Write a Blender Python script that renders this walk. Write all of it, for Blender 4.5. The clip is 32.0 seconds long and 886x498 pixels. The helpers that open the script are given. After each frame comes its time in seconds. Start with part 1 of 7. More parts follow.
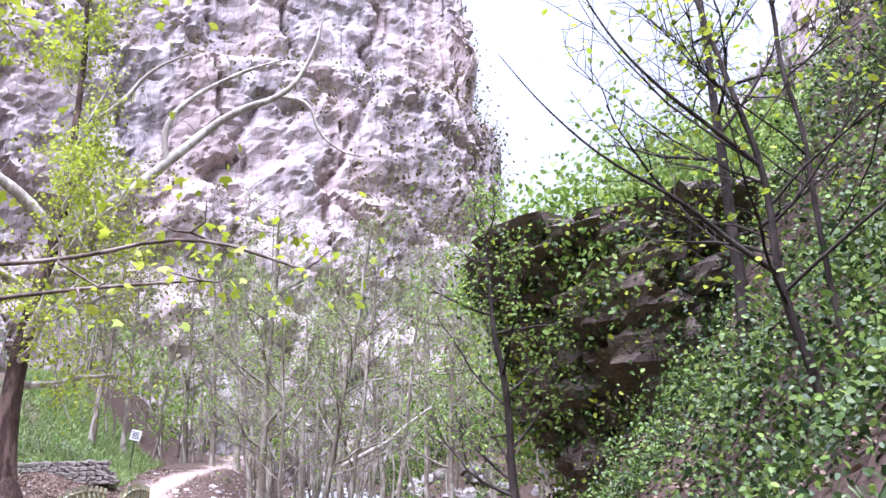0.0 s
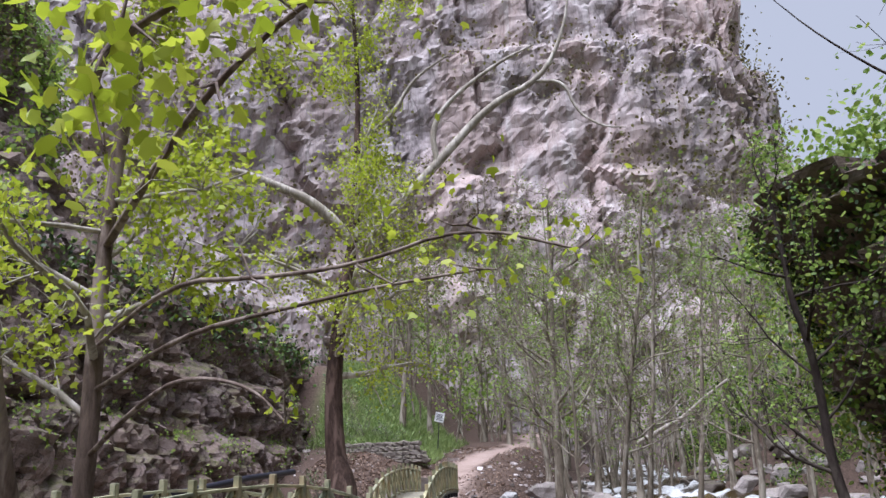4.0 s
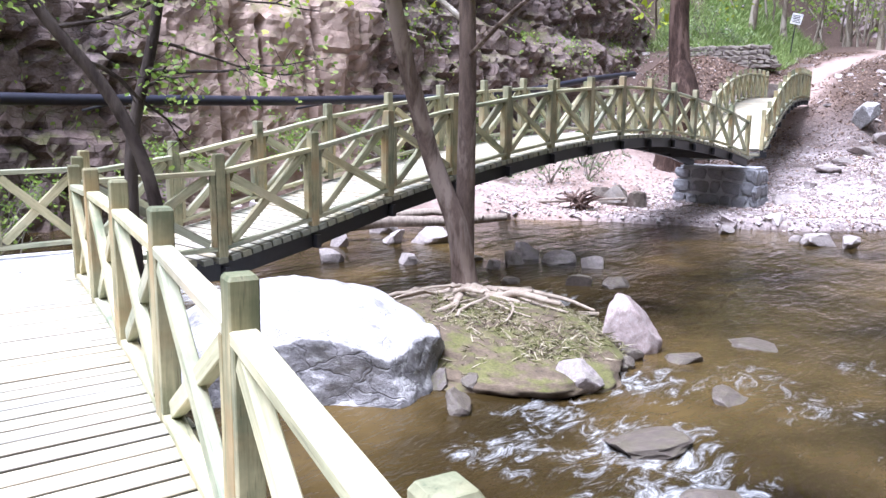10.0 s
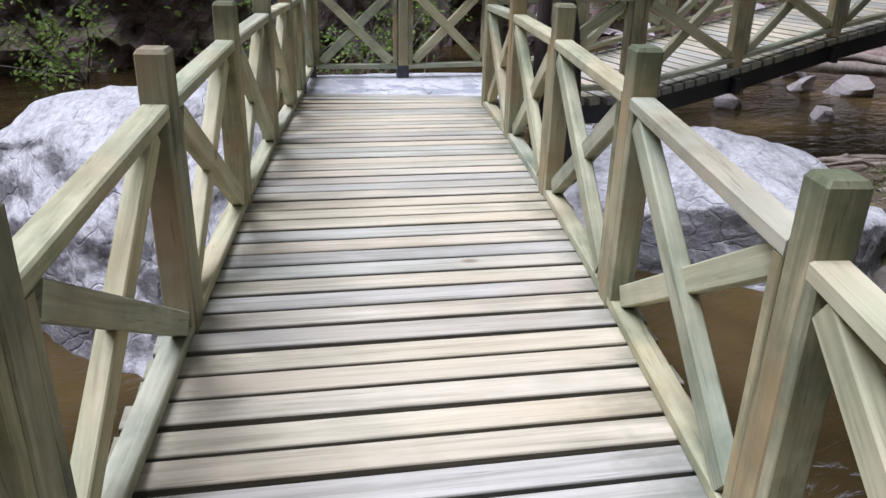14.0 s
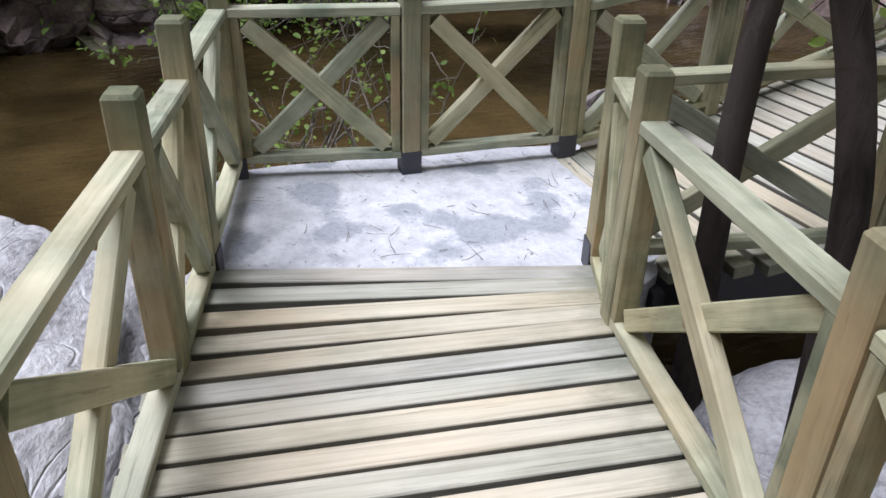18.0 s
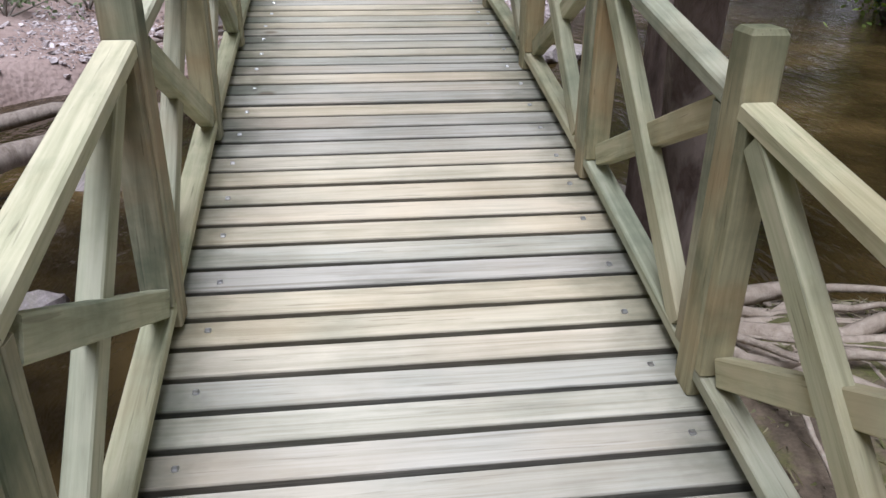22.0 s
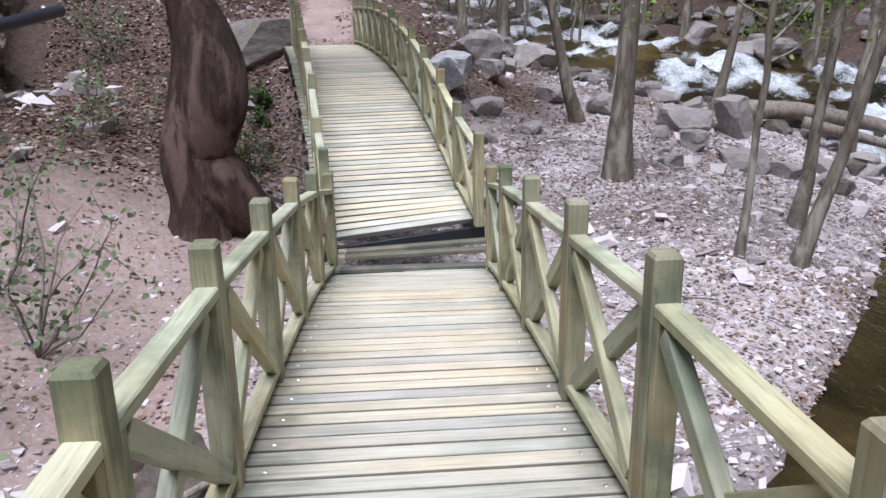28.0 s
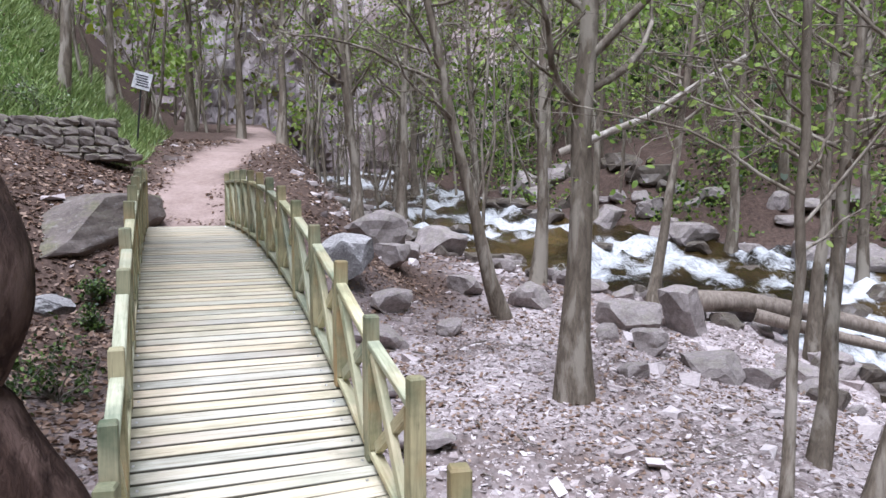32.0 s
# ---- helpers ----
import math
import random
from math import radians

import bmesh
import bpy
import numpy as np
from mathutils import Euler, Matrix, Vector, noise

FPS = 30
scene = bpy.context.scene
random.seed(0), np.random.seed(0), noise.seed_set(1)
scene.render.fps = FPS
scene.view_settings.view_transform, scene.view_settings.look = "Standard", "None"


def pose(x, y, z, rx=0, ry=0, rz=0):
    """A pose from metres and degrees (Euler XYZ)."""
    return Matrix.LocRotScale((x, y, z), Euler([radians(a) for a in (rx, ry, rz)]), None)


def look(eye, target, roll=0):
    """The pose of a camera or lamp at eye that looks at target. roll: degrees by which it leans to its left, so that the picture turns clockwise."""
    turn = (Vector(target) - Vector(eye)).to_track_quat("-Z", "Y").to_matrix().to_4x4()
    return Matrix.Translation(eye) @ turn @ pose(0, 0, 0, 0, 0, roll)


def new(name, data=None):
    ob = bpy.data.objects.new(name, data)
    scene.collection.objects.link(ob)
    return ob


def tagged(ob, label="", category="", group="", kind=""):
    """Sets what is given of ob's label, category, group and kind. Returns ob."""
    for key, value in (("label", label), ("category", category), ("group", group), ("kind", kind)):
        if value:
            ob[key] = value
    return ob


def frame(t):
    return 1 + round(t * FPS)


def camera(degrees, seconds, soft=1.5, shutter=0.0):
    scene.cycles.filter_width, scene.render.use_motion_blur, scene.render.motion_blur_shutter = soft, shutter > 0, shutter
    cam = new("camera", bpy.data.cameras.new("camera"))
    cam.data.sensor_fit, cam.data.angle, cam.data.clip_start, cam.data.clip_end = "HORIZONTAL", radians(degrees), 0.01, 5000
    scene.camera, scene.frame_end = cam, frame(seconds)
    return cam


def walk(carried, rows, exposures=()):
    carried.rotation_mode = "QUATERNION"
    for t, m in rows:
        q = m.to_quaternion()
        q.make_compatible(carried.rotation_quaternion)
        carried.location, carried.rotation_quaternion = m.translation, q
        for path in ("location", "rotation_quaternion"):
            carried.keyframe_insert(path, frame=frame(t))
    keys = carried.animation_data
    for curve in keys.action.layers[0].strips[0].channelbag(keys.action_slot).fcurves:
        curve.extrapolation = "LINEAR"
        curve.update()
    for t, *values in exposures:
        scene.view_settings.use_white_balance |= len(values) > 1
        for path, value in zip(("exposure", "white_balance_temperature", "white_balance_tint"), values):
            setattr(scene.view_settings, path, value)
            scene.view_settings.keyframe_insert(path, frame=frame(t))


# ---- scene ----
cam = camera(60.5, 32.0, 1.5)
PATH = [
    (0, (1.620, 0.264, -0.631), (1.942, 2.118, 0.049), -3.2),
    (0.5, (1.620, 0.264, -0.631), (2.036, 2.051, 0.166), -4.4),
    (1, (1.620, 0.264, -0.631), (2.033, 2.005, 0.264), -5.3),
    (1.5, (1.620, 0.264, -0.631), (1.906, 1.985, 0.347), -5.1),
    (2, (1.620, 0.264, -0.631), (1.745, 1.982, 0.386), -4.5),
    (2.5, (1.620, 0.264, -0.631), (1.548, 1.979, 0.398), -3.5),
    (3, (1.620, 0.264, -0.631), (1.352, 1.993, 0.338), -2.5),
    (3.5, (1.620, 0.264, -0.631), (1.257, 2.047, 0.201), -2.3),
    (4, (1.620, 0.264, -0.631), (1.236, 2.113, 0.029), -2.3),
    (4.5, (1.620, 0.264, -0.631), (1.243, 2.167, -0.143), -2.3),
    (6.5, (1.620, 0.264, -0.631), (1.325, 2.242, -0.677), -2.7),
    (7, (1.615, 0.230, -0.630), (1.306, 2.203, -0.734), -2.3),
    (7.5, (1.584, 0.142, -0.604), (1.210, 2.102, -0.739), -1.7),
    (8, (1.601, 0.010, -0.590), (1.112, 1.942, -0.750), -1.6),
    (8.5, (1.620, -0.134, -0.557), (0.986, 1.753, -0.742), -1.1),
    (9, (1.635, -0.183, -0.564), (0.827, 1.635, -0.774), -0.5),
    (9.5, (1.580, -0.198, -0.593), (0.597, 1.524, -0.852), 0.2),
    (10, (1.513, -0.218, -0.641), (0.349, 1.373, -0.981), 0.7),
    (10.5, (1.503, -0.284, -0.680), (0.167, 1.136, -1.125), 0.8),
    (11, (1.441, -0.294, -0.743), (-0.043, 0.931, -1.288), 0.8),
    (11.5, (1.402, -0.338, -0.776), (-0.176, 0.699, -1.432), 1.1),
    (12, (1.373, -0.361, -0.795), (-0.236, 0.549, -1.560), 1.2),
    (12.5, (1.295, -0.329, -0.808), (-0.319, 0.528, -1.617), 1.0),
    (13, (1.165, -0.352, -0.808), (-0.458, 0.518, -1.587), 1.8),
    (13.5, (0.894, -0.255, -0.760), (-0.739, 0.609, -1.521), 1.5),
    (15.5, (-0.755, 0.322, -0.531), (-2.325, 1.190, -1.414), 1.2),
    (16, (-1.286, 0.516, -0.511), (-2.847, 1.408, -1.387), 1.7),
    (16.5, (-1.728, 0.763, -0.433), (-3.280, 1.645, -1.336), 2.1),
    (17, (-2.218, 1.015, -0.399), (-3.754, 1.884, -1.339), 2.4),
    (17.5, (-2.707, 1.188, -0.384), (-4.209, 2.060, -1.375), 1.7),
    (18, (-3.200, 1.384, -0.384), (-4.697, 2.265, -1.376), 1.5),
    (18.5, (-3.769, 1.528, -0.325), (-5.222, 2.453, -1.340), 2.7),
    (19, (-4.199, 1.703, -0.391), (-5.584, 2.725, -1.409), 3.2),
    (19.5, (-4.686, 1.877, -0.445), (-5.852, 3.079, -1.538), 2.2),
    (20, (-5.123, 2.135, -0.517), (-5.978, 3.490, -1.719), -0.4),
    (20.5, (-5.512, 2.463, -0.602), (-5.976, 4.025, -1.761), 0.2),
    (21, (-5.769, 2.812, -0.569), (-5.846, 4.503, -1.633), 1.3),
    (21.5, (-5.944, 3.542, -0.604), (-5.684, 5.276, -1.568), 2.2),
    (22, (-5.908, 4.131, -0.523), (-5.496, 5.895, -1.372), 0.6),
    (22.5, (-5.740, 4.809, -0.428), (-5.293, 6.651, -1.063), -0.9),
    (23, (-5.663, 5.628, -0.270), (-5.212, 7.528, -0.702), 0.1),
    (23.5, (-5.561, 6.340, -0.116), (-5.149, 8.252, -0.537), 0.1),
    (24, (-5.542, 7.067, 0.063), (-5.149, 8.972, -0.398), 0.5),
    (24.5, (-5.480, 7.965, 0.219), (-5.118, 9.872, -0.261), -0.2),
    (25, (-5.436, 8.721, 0.368), (-5.086, 10.624, -0.138), -0.5),
    (25.5, (-5.354, 9.535, 0.515), (-5.043, 11.432, -0.038), -1.3),
    (26, (-5.242, 10.343, 0.622), (-4.979, 12.237, 0.034), -1.9),
    (26.5, (-5.176, 11.123, 0.694), (-4.936, 13.014, 0.091), -2.1),
    (28.5, (-4.957, 13.495, 0.886), (-4.738, 15.401, 0.326), -0.6),
    (29, (-4.879, 14.025, 0.875), (-4.642, 15.940, 0.343), -0.2),
    (29.5, (-4.863, 14.501, 0.872), (-4.592, 16.415, 0.358), 0.3),
    (30, (-4.863, 14.897, 0.872), (-4.547, 16.806, 0.366), 0.2),
    (30.5, (-4.850, 15.311, 0.868), (-4.492, 17.216, 0.386), 0.1),
    (31, (-4.817, 15.766, 0.842), (-4.415, 17.683, 0.443), -0.1),
    (31.5, (-4.738, 16.256, 0.784), (-4.285, 18.187, 0.530), -0.2),
    (32, (-4.707, 16.748, 0.709), (-4.187, 18.675, 0.587), -0.3),
]
walk(cam, [(t, look(eye, target, roll)) for t, eye, target, roll in PATH], [(t, s, k, g) for t, s, k, g in ((0.0, 2.2, 5250, 27), (1.0, 2.05, 5250, 27), (2.0, 1.9, 5350, 22), (3.0, 1.5, 5550, 17), (4.0, 1.2, 5550, 17), (6.5, 2.1, 5300, 23), (9.0, 2.2, 5300, 23), (10.0, 2.12, 5300, 21), (12.0, 0.92, 5400, 20), (16.0, 0.65, 5450, 18), (19.0, 0.75, 5550, 17), (22.0, 0.75, 5550, 17), (24.0, 0.98, 5450, 17), (28.0, 0.88, 5450, 17), (31.0, 0.92, 5450, 17), (32.0, 1.14, 5450, 17))])

# ---------- world and light ----------
world = bpy.data.worlds.new("world")
scene.world = world
world.use_nodes = True
wn = world.node_tree.nodes
sky = wn.new("ShaderNodeTexSky")
sky.sky_type = "NISHITA"
sky.sun_disc = False
sky.sun_elevation = radians(68)
sky.sun_rotation = radians(200)
sky.air_density = 1.0
sky.dust_density = 8.0
sky.ozone_density = 1.5
# thin high cloud over the whole sky
veil = wn.new("ShaderNodeMix")
veil.data_type = "RGBA"
veil.inputs[0].default_value = 0.72
veil.inputs[7].default_value = (6.3, 6.3, 6.3, 1.0)
world.node_tree.links.new(sky.outputs[0], veil.inputs[6])
wn["Background"].inputs[1].default_value = 0.05
world.node_tree.links.new(veil.outputs[2], wn["Background"].inputs[0])
sun = new("sun", bpy.data.lights.new("sun", "SUN"))
sun.data.energy = 3.1
sun.data.angle = radians(40)
sun.data.color = (1.0, 0.98, 0.95)
sun.matrix_world = look((0, 0, 40), (3.75 * math.sin(radians(20)), 3.75 * math.cos(radians(20)), 40 - 9.27))


# ---------- materials ----------
def mat_base(name, rough=0.8, spec=0.3):
    m = bpy.data.materials.new(name)
    m.use_nodes = True
    b = m.node_tree.nodes["Principled BSDF"]
    b.inputs["Roughness"].default_value = rough
    b.inputs["Specular IOR Level"].default_value = spec
    return m, m.node_tree.nodes, m.node_tree.links, b


def coords(n, l, scale=(1, 1, 1), kind="Object", turn=(0, 0, 0)):
    tc = n.new("ShaderNodeTexCoord")
    mp = n.new("ShaderNodeMapping")
    mp.inputs["Scale"].default_value = scale
    mp.inputs["Rotation"].default_value = turn
    l.new(tc.outputs[kind], mp.inputs["Vector"])
    return mp.outputs[0]


def noise_tex(n, l, vec, scale, detail=6, rough=0.6, dist=0.0):
    t = n.new("ShaderNodeTexNoise")
    t.inputs["Scale"].default_value = scale
    t.inputs["Detail"].default_value = detail
    t.inputs["Roughness"].default_value = rough
    t.inputs["Distortion"].default_value = dist
    if vec is not None:
        l.new(vec, t.inputs["Vector"])
    return t.outputs["Fac"]


def ramp(n, l, fac, stops):
    r = n.new("ShaderNodeValToRGB")
    e = r.color_ramp.elements
    while len(e) < len(stops):
        e.new(0.5)
    for q, (p, c) in zip(e, stops):
        q.position = p
        q.color = (*c, 1)
    l.new(fac, r.inputs[0])
    return r.outputs[0]


def mix(n, l, fac, a, b, mode="MIX"):
    m = n.new("ShaderNodeMix")
    m.data_type = "RGBA"
    m.blend_type = mode
    for sock, v in ((m.inputs[0], fac), (m.inputs[6], a), (m.inputs[7], b)):
        if isinstance(v, (int, float)):
            sock.default_value = v
        elif isinstance(v, tuple):
            sock.default_value = (*v, 1)
        else:
            l.new(v, sock)
    return m.outputs[2]


def mathn(n, l, op, a, b=0.5, clamp=False):
    m = n.new("ShaderNodeMath")
    m.operation = op
    m.use_clamp = clamp
    for sock, v in ((m.inputs[0], a), (m.inputs[1], b)):
        if isinstance(v, (int, float)):
            sock.default_value = v
        else:
            l.new(v, sock)
    return m.outputs[0]


def bump(n, l, b, height, strength=0.4, dist=0.02):
    k = n.new("ShaderNodeBump")
    k.inputs["Strength"].default_value = strength
    k.inputs["Distance"].default_value = dist
    l.new(height, k.inputs["Height"])
    l.new(k.outputs[0], b.inputs["Normal"])


def rand_out(n):
    return n.new("ShaderNodeObjectInfo").outputs["Random"]


def wood_material(name, tones, green, bleach, grain_axis, stain=0.5, tip=0.0, ends=0.0, tan=0.0, edge=0.0):
    """Weathered, green-treated softwood; grain_axis: the long axis of the piece."""
    m, n, l, b = mat_base(name, 0.72, 0.25)
    sc = [16.0, 16.0, 16.0]
    sc[grain_axis] = 0.9
    rnd = rand_out(n)
    tc = n.new("ShaderNodeTexCoord")
    off = n.new("ShaderNodeVectorMath")
    off.operation = "ADD"
    comb = n.new("ShaderNodeCombineXYZ")
    for i, k in enumerate((31.0, 17.0, 53.0)):
        l.new(mathn(n, l, "MULTIPLY", rnd, k), comb.inputs[i])
    l.new(tc.outputs["Object"], off.inputs[0])
    l.new(comb.outputs[0], off.inputs[1])
    along = n.new("ShaderNodeSeparateXYZ")
    l.new(tc.outputs["Object"], along.inputs[0])
    mp = n.new("ShaderNodeMapping")
    mp.inputs["Scale"].default_value = sc
    l.new(off.outputs[0], mp.inputs["Vector"])
    grain = noise_tex(n, l, mp.outputs[0], 2.2, 7, 0.65, 0.6)
    fine = noise_tex(n, l, mp.outputs[0], 9.0, 4, 0.6)
    base = ramp(n, l, grain, [(0.25, tones[0]), (0.5, tones[1]), (0.78, tones[2])])
    blot = noise_tex(n, l, off.outputs[0], 2.6, 5, 0.6)
    blotf = ramp(n, l, blot, [(0.46, (0, 0, 0)), (0.72, (1, 1, 1))])
    base = mix(n, l, mathn(n, l, "MULTIPLY", blotf, stain), base, green)
    blot2 = noise_tex(n, l, off.outputs[0], 1.1, 4, 0.55)
    bl2 = ramp(n, l, blot2, [(0.5, (0, 0, 0)), (0.72, (1, 1, 1))])
    base = mix(n, l, mathn(n, l, "MULTIPLY", bl2, 0.55), base, bleach)
    knot = n.new("ShaderNodeTexVoronoi")
    knot.inputs["Scale"].default_value = 1.9
    l.new(off.outputs[0], knot.inputs["Vector"])
    kf = ramp(n, l, knot.outputs["Distance"], [(0.03, (1, 1, 1)), (0.06, (0, 0, 0))])
    base = mix(n, l, mathn(n, l, "MULTIPLY", kf, 0.7), base, (0.16, 0.10, 0.055))
    if tan:
        warm = noise_tex(n, l, off.outputs[0], 1.7, 4, 0.55)
        base = mix(n, l, mathn(n, l, "MULTIPLY", ramp(n, l, warm, [(0.5, (0, 0, 0)), (0.66, (1, 1, 1))]), tan), base, (0.36, 0.235, 0.12))
    if tip:
        # algae on the weathered top end of a post
        reach = mathn(n, l, "ADD", along.outputs[2], mathn(n, l, "MULTIPLY", blot, 0.35))
        base = mix(n, l, mathn(n, l, "MULTIPLY", mathn(n, l, "MULTIPLY", mathn(n, l, "MULTIPLY", mathn(n, l, "SUBTRACT", reach, 1.0), 4.0, True), rnd), tip), base, green)
    if ends:
        # damp dark blotches where the boards run under the railings
        out_ = mathn(n, l, "ABSOLUTE", mathn(n, l, "SUBTRACT", along.outputs[0], 0.5))
        damp = noise_tex(n, l, off.outputs[0], 3.4, 5, 0.65)
        reach = mathn(n, l, "ADD", out_, mathn(n, l, "MULTIPLY", damp, 0.5))
        base = mix(n, l, mathn(n, l, "MULTIPLY", ramp(n, l, reach, [(0.60, (0, 0, 0)), (0.74, (1, 1, 1))]), ends), base, green)
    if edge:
        # shade of the gaps painted into the sawn, grimy edges of the boards
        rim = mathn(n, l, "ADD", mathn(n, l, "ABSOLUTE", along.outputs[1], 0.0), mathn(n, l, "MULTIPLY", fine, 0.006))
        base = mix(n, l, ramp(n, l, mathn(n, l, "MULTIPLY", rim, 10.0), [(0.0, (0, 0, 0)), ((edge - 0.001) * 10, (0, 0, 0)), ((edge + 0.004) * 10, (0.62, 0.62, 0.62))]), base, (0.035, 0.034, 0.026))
    yel = ramp(n, l, rnd, [(0.0, (1.0, 1.0, 1.0)), (0.35, (0.97, 1.0, 0.96)), (0.65, (1.06, 1.0, 0.84)), (1.0, (1.0, 0.97, 0.9))])
    base = mix(n, l, 1.0, base, yel, "MULTIPLY")
    tone = mathn(n, l, "MULTIPLY_ADD", rnd, 0.22)
    n[tone.node.name].inputs[2].default_value = 0.87
    var = n.new("ShaderNodeHueSaturation")
    l.new(base, var.inputs["Color"])
    l.new(tone, var.inputs["Value"])
    crack = noise_tex(n, l, mp.outputs[0], 5.0, 3, 0.5, 0.3)
    cr = ramp(n, l, crack, [(0.30, (0, 0, 0)), (0.36, (1, 1, 1))])
    dark = mix(n, l, 1.0, var.outputs[0], cr, "MULTIPLY")
    out = mix(n, l, 0.3, var.outputs[0], dark)
    l.new(out, b.inputs["Base Color"])
    bump(n, l, b, mathn(n, l, "ADD", grain, mathn(n, l, "MULTIPLY", fine, 0.5)), 0.35, 0.004)
    return m


M_POST = wood_material("treated_timber", [(0.16, 0.155, 0.10), (0.31, 0.295, 0.195), (0.47, 0.43, 0.295)], (0.062, 0.088, 0.055), (0.52, 0.45, 0.30), 2, 0.85, tip=0.8, tan=0.6)
M_RAIL = wood_material("treated_rail", [(0.24, 0.245, 0.165), (0.42, 0.42, 0.30), (0.58, 0.56, 0.43)], (0.125, 0.165, 0.115), (0.70, 0.64, 0.49), 1, 0.75, tan=0.3)
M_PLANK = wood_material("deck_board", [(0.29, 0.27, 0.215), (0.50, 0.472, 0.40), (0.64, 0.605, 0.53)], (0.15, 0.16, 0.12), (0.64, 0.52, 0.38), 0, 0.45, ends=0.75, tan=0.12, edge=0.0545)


def rock_material(name, dark, mid, light, scale=1.0, moss=0.0, rough=0.85, warm=None, strata=0.0, bump_d=0.06, lichen=0.0, cream=None, crack=0.5, streak=0.0, top=None, span_=(0.28, 0.74)):
    m, n, l, b = mat_base(name, rough, 0.3)
    v = coords(n, l, (scale, scale, scale * (1 + strata)))
    big = noise_tex(n, l, v, 0.45, 5, 0.6, 0.4)
    med = noise_tex(n, l, v, 2.3, 8, 0.68)
    fine = noise_tex(n, l, v, 14.0, 8, 0.7)
    vor = n.new("ShaderNodeTexVoronoi")
    vor.feature = "DISTANCE_TO_EDGE"
    vor.inputs["Scale"].default_value = 1.7
    wv = n.new("ShaderNodeVectorMath")
    wv.operation = "ADD"
    sep = n.new("ShaderNodeTexNoise")
    sep.inputs["Scale"].default_value = 1.5
    l.new(v, sep.inputs["Vector"])
    l.new(v, wv.inputs[0])
    l.new(sep.outputs["Color"], wv.inputs[1])
    l.new(wv.outputs[0], vor.inputs["Vector"])
    crackf = ramp(n, l, vor.outputs["Distance"], [(0.0, (0, 0, 0)), (0.035, (1, 1, 1))])
    c = ramp(n, l, med, [(span_[0], dark), (0.5, mid), (span_[1], light)])
    if warm:
        c = mix(n, l, ramp(n, l, big, [(0.42, (0, 0, 0)), (0.62, (1, 1, 1))]), c, warm)
    c = mix(n, l, 0.35, c, ramp(n, l, fine, [(0.3, dark), (0.7, light)]))
    c = mix(n, l, mathn(n, l, "MULTIPLY", mathn(n, l, "SUBTRACT", 1.0, crackf), crack), c, tuple(x * 0.45 for x in dark))
    if streak:
        sv = coords(n, l, (scale * 2.2, scale * 2.2, scale * 0.22))
        sf = noise_tex(n, l, sv, 0.8, 8, 0.7, 1.2)
        c = mix(n, l, mathn(n, l, "MULTIPLY", ramp(n, l, sf, [(0.52, (0, 0, 0)), (0.66, (1, 1, 1))]), streak), c, (0.68, 0.65, 0.64))
        c = mix(n, l, mathn(n, l, "MULTIPLY", ramp(n, l, sf, [(0.30, (1, 1, 1)), (0.44, (0, 0, 0))]), streak), c, tuple(x * 0.8 for x in dark))
    if cream:
        ca = n.new("ShaderNodeAttribute")
        ca.attribute_name = "cream"
        c = mix(n, l, ca.outputs["Fac"], c, ramp(n, l, med, [(0.3, cream[0]), (0.7, cream[1])]))
    # upward-facing parts take the paler top colours, mottled by noise
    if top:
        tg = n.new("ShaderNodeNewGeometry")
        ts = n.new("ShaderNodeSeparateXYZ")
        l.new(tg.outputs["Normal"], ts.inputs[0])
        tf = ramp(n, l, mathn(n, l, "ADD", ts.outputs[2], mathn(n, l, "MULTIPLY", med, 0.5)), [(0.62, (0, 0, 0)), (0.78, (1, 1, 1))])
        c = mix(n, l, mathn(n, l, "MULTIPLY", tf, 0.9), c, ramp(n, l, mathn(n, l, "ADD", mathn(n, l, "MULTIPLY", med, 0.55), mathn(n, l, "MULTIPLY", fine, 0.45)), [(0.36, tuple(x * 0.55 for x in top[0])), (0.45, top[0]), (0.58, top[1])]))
    if lichen:
        lf = ramp(n, l, noise_tex(n, l, v, 6.0, 6, 0.7), [(0.56, (0, 0, 0)), (0.63, (1, 1, 1))])
        c = mix(n, l, mathn(n, l, "MULTIPLY", lf, lichen), c, (0.62, 0.62, 0.58))
    if moss:
        geo = n.new("ShaderNodeNewGeometry")
        sx = n.new("ShaderNodeSeparateXYZ")
        l.new(geo.outputs["Normal"], sx.inputs[0])
        up = mathn(n, l, "MULTIPLY", ramp(n, l, sx.outputs[2], [(0.1, (0, 0, 0)), (0.7, (1, 1, 1))]), ramp(n, l, noise_tex(n, l, v, 1.1, 6, 0.65), [(0.46, (0, 0, 0)), (0.58, (1, 1, 1))]))
        mossc = ramp(n, l, fine, [(0.3, (0.045, 0.06, 0.012)), (0.7, (0.16, 0.17, 0.035))])
        c = mix(n, l, mathn(n, l, "MULTIPLY", up, moss), c, mossc)
    l.new(c, b.inputs["Base Color"])
    h = mathn(n, l, "ADD", mathn(n, l, "MULTIPLY", med, 0.8), mathn(n, l, "MULTIPLY", fine, 0.25))
    h = mathn(n, l, "ADD", h, mathn(n, l, "MULTIPLY", crackf, 0.6 * crack))
    bump(n, l, b, h, 0.7, bump_d / scale)
    return m


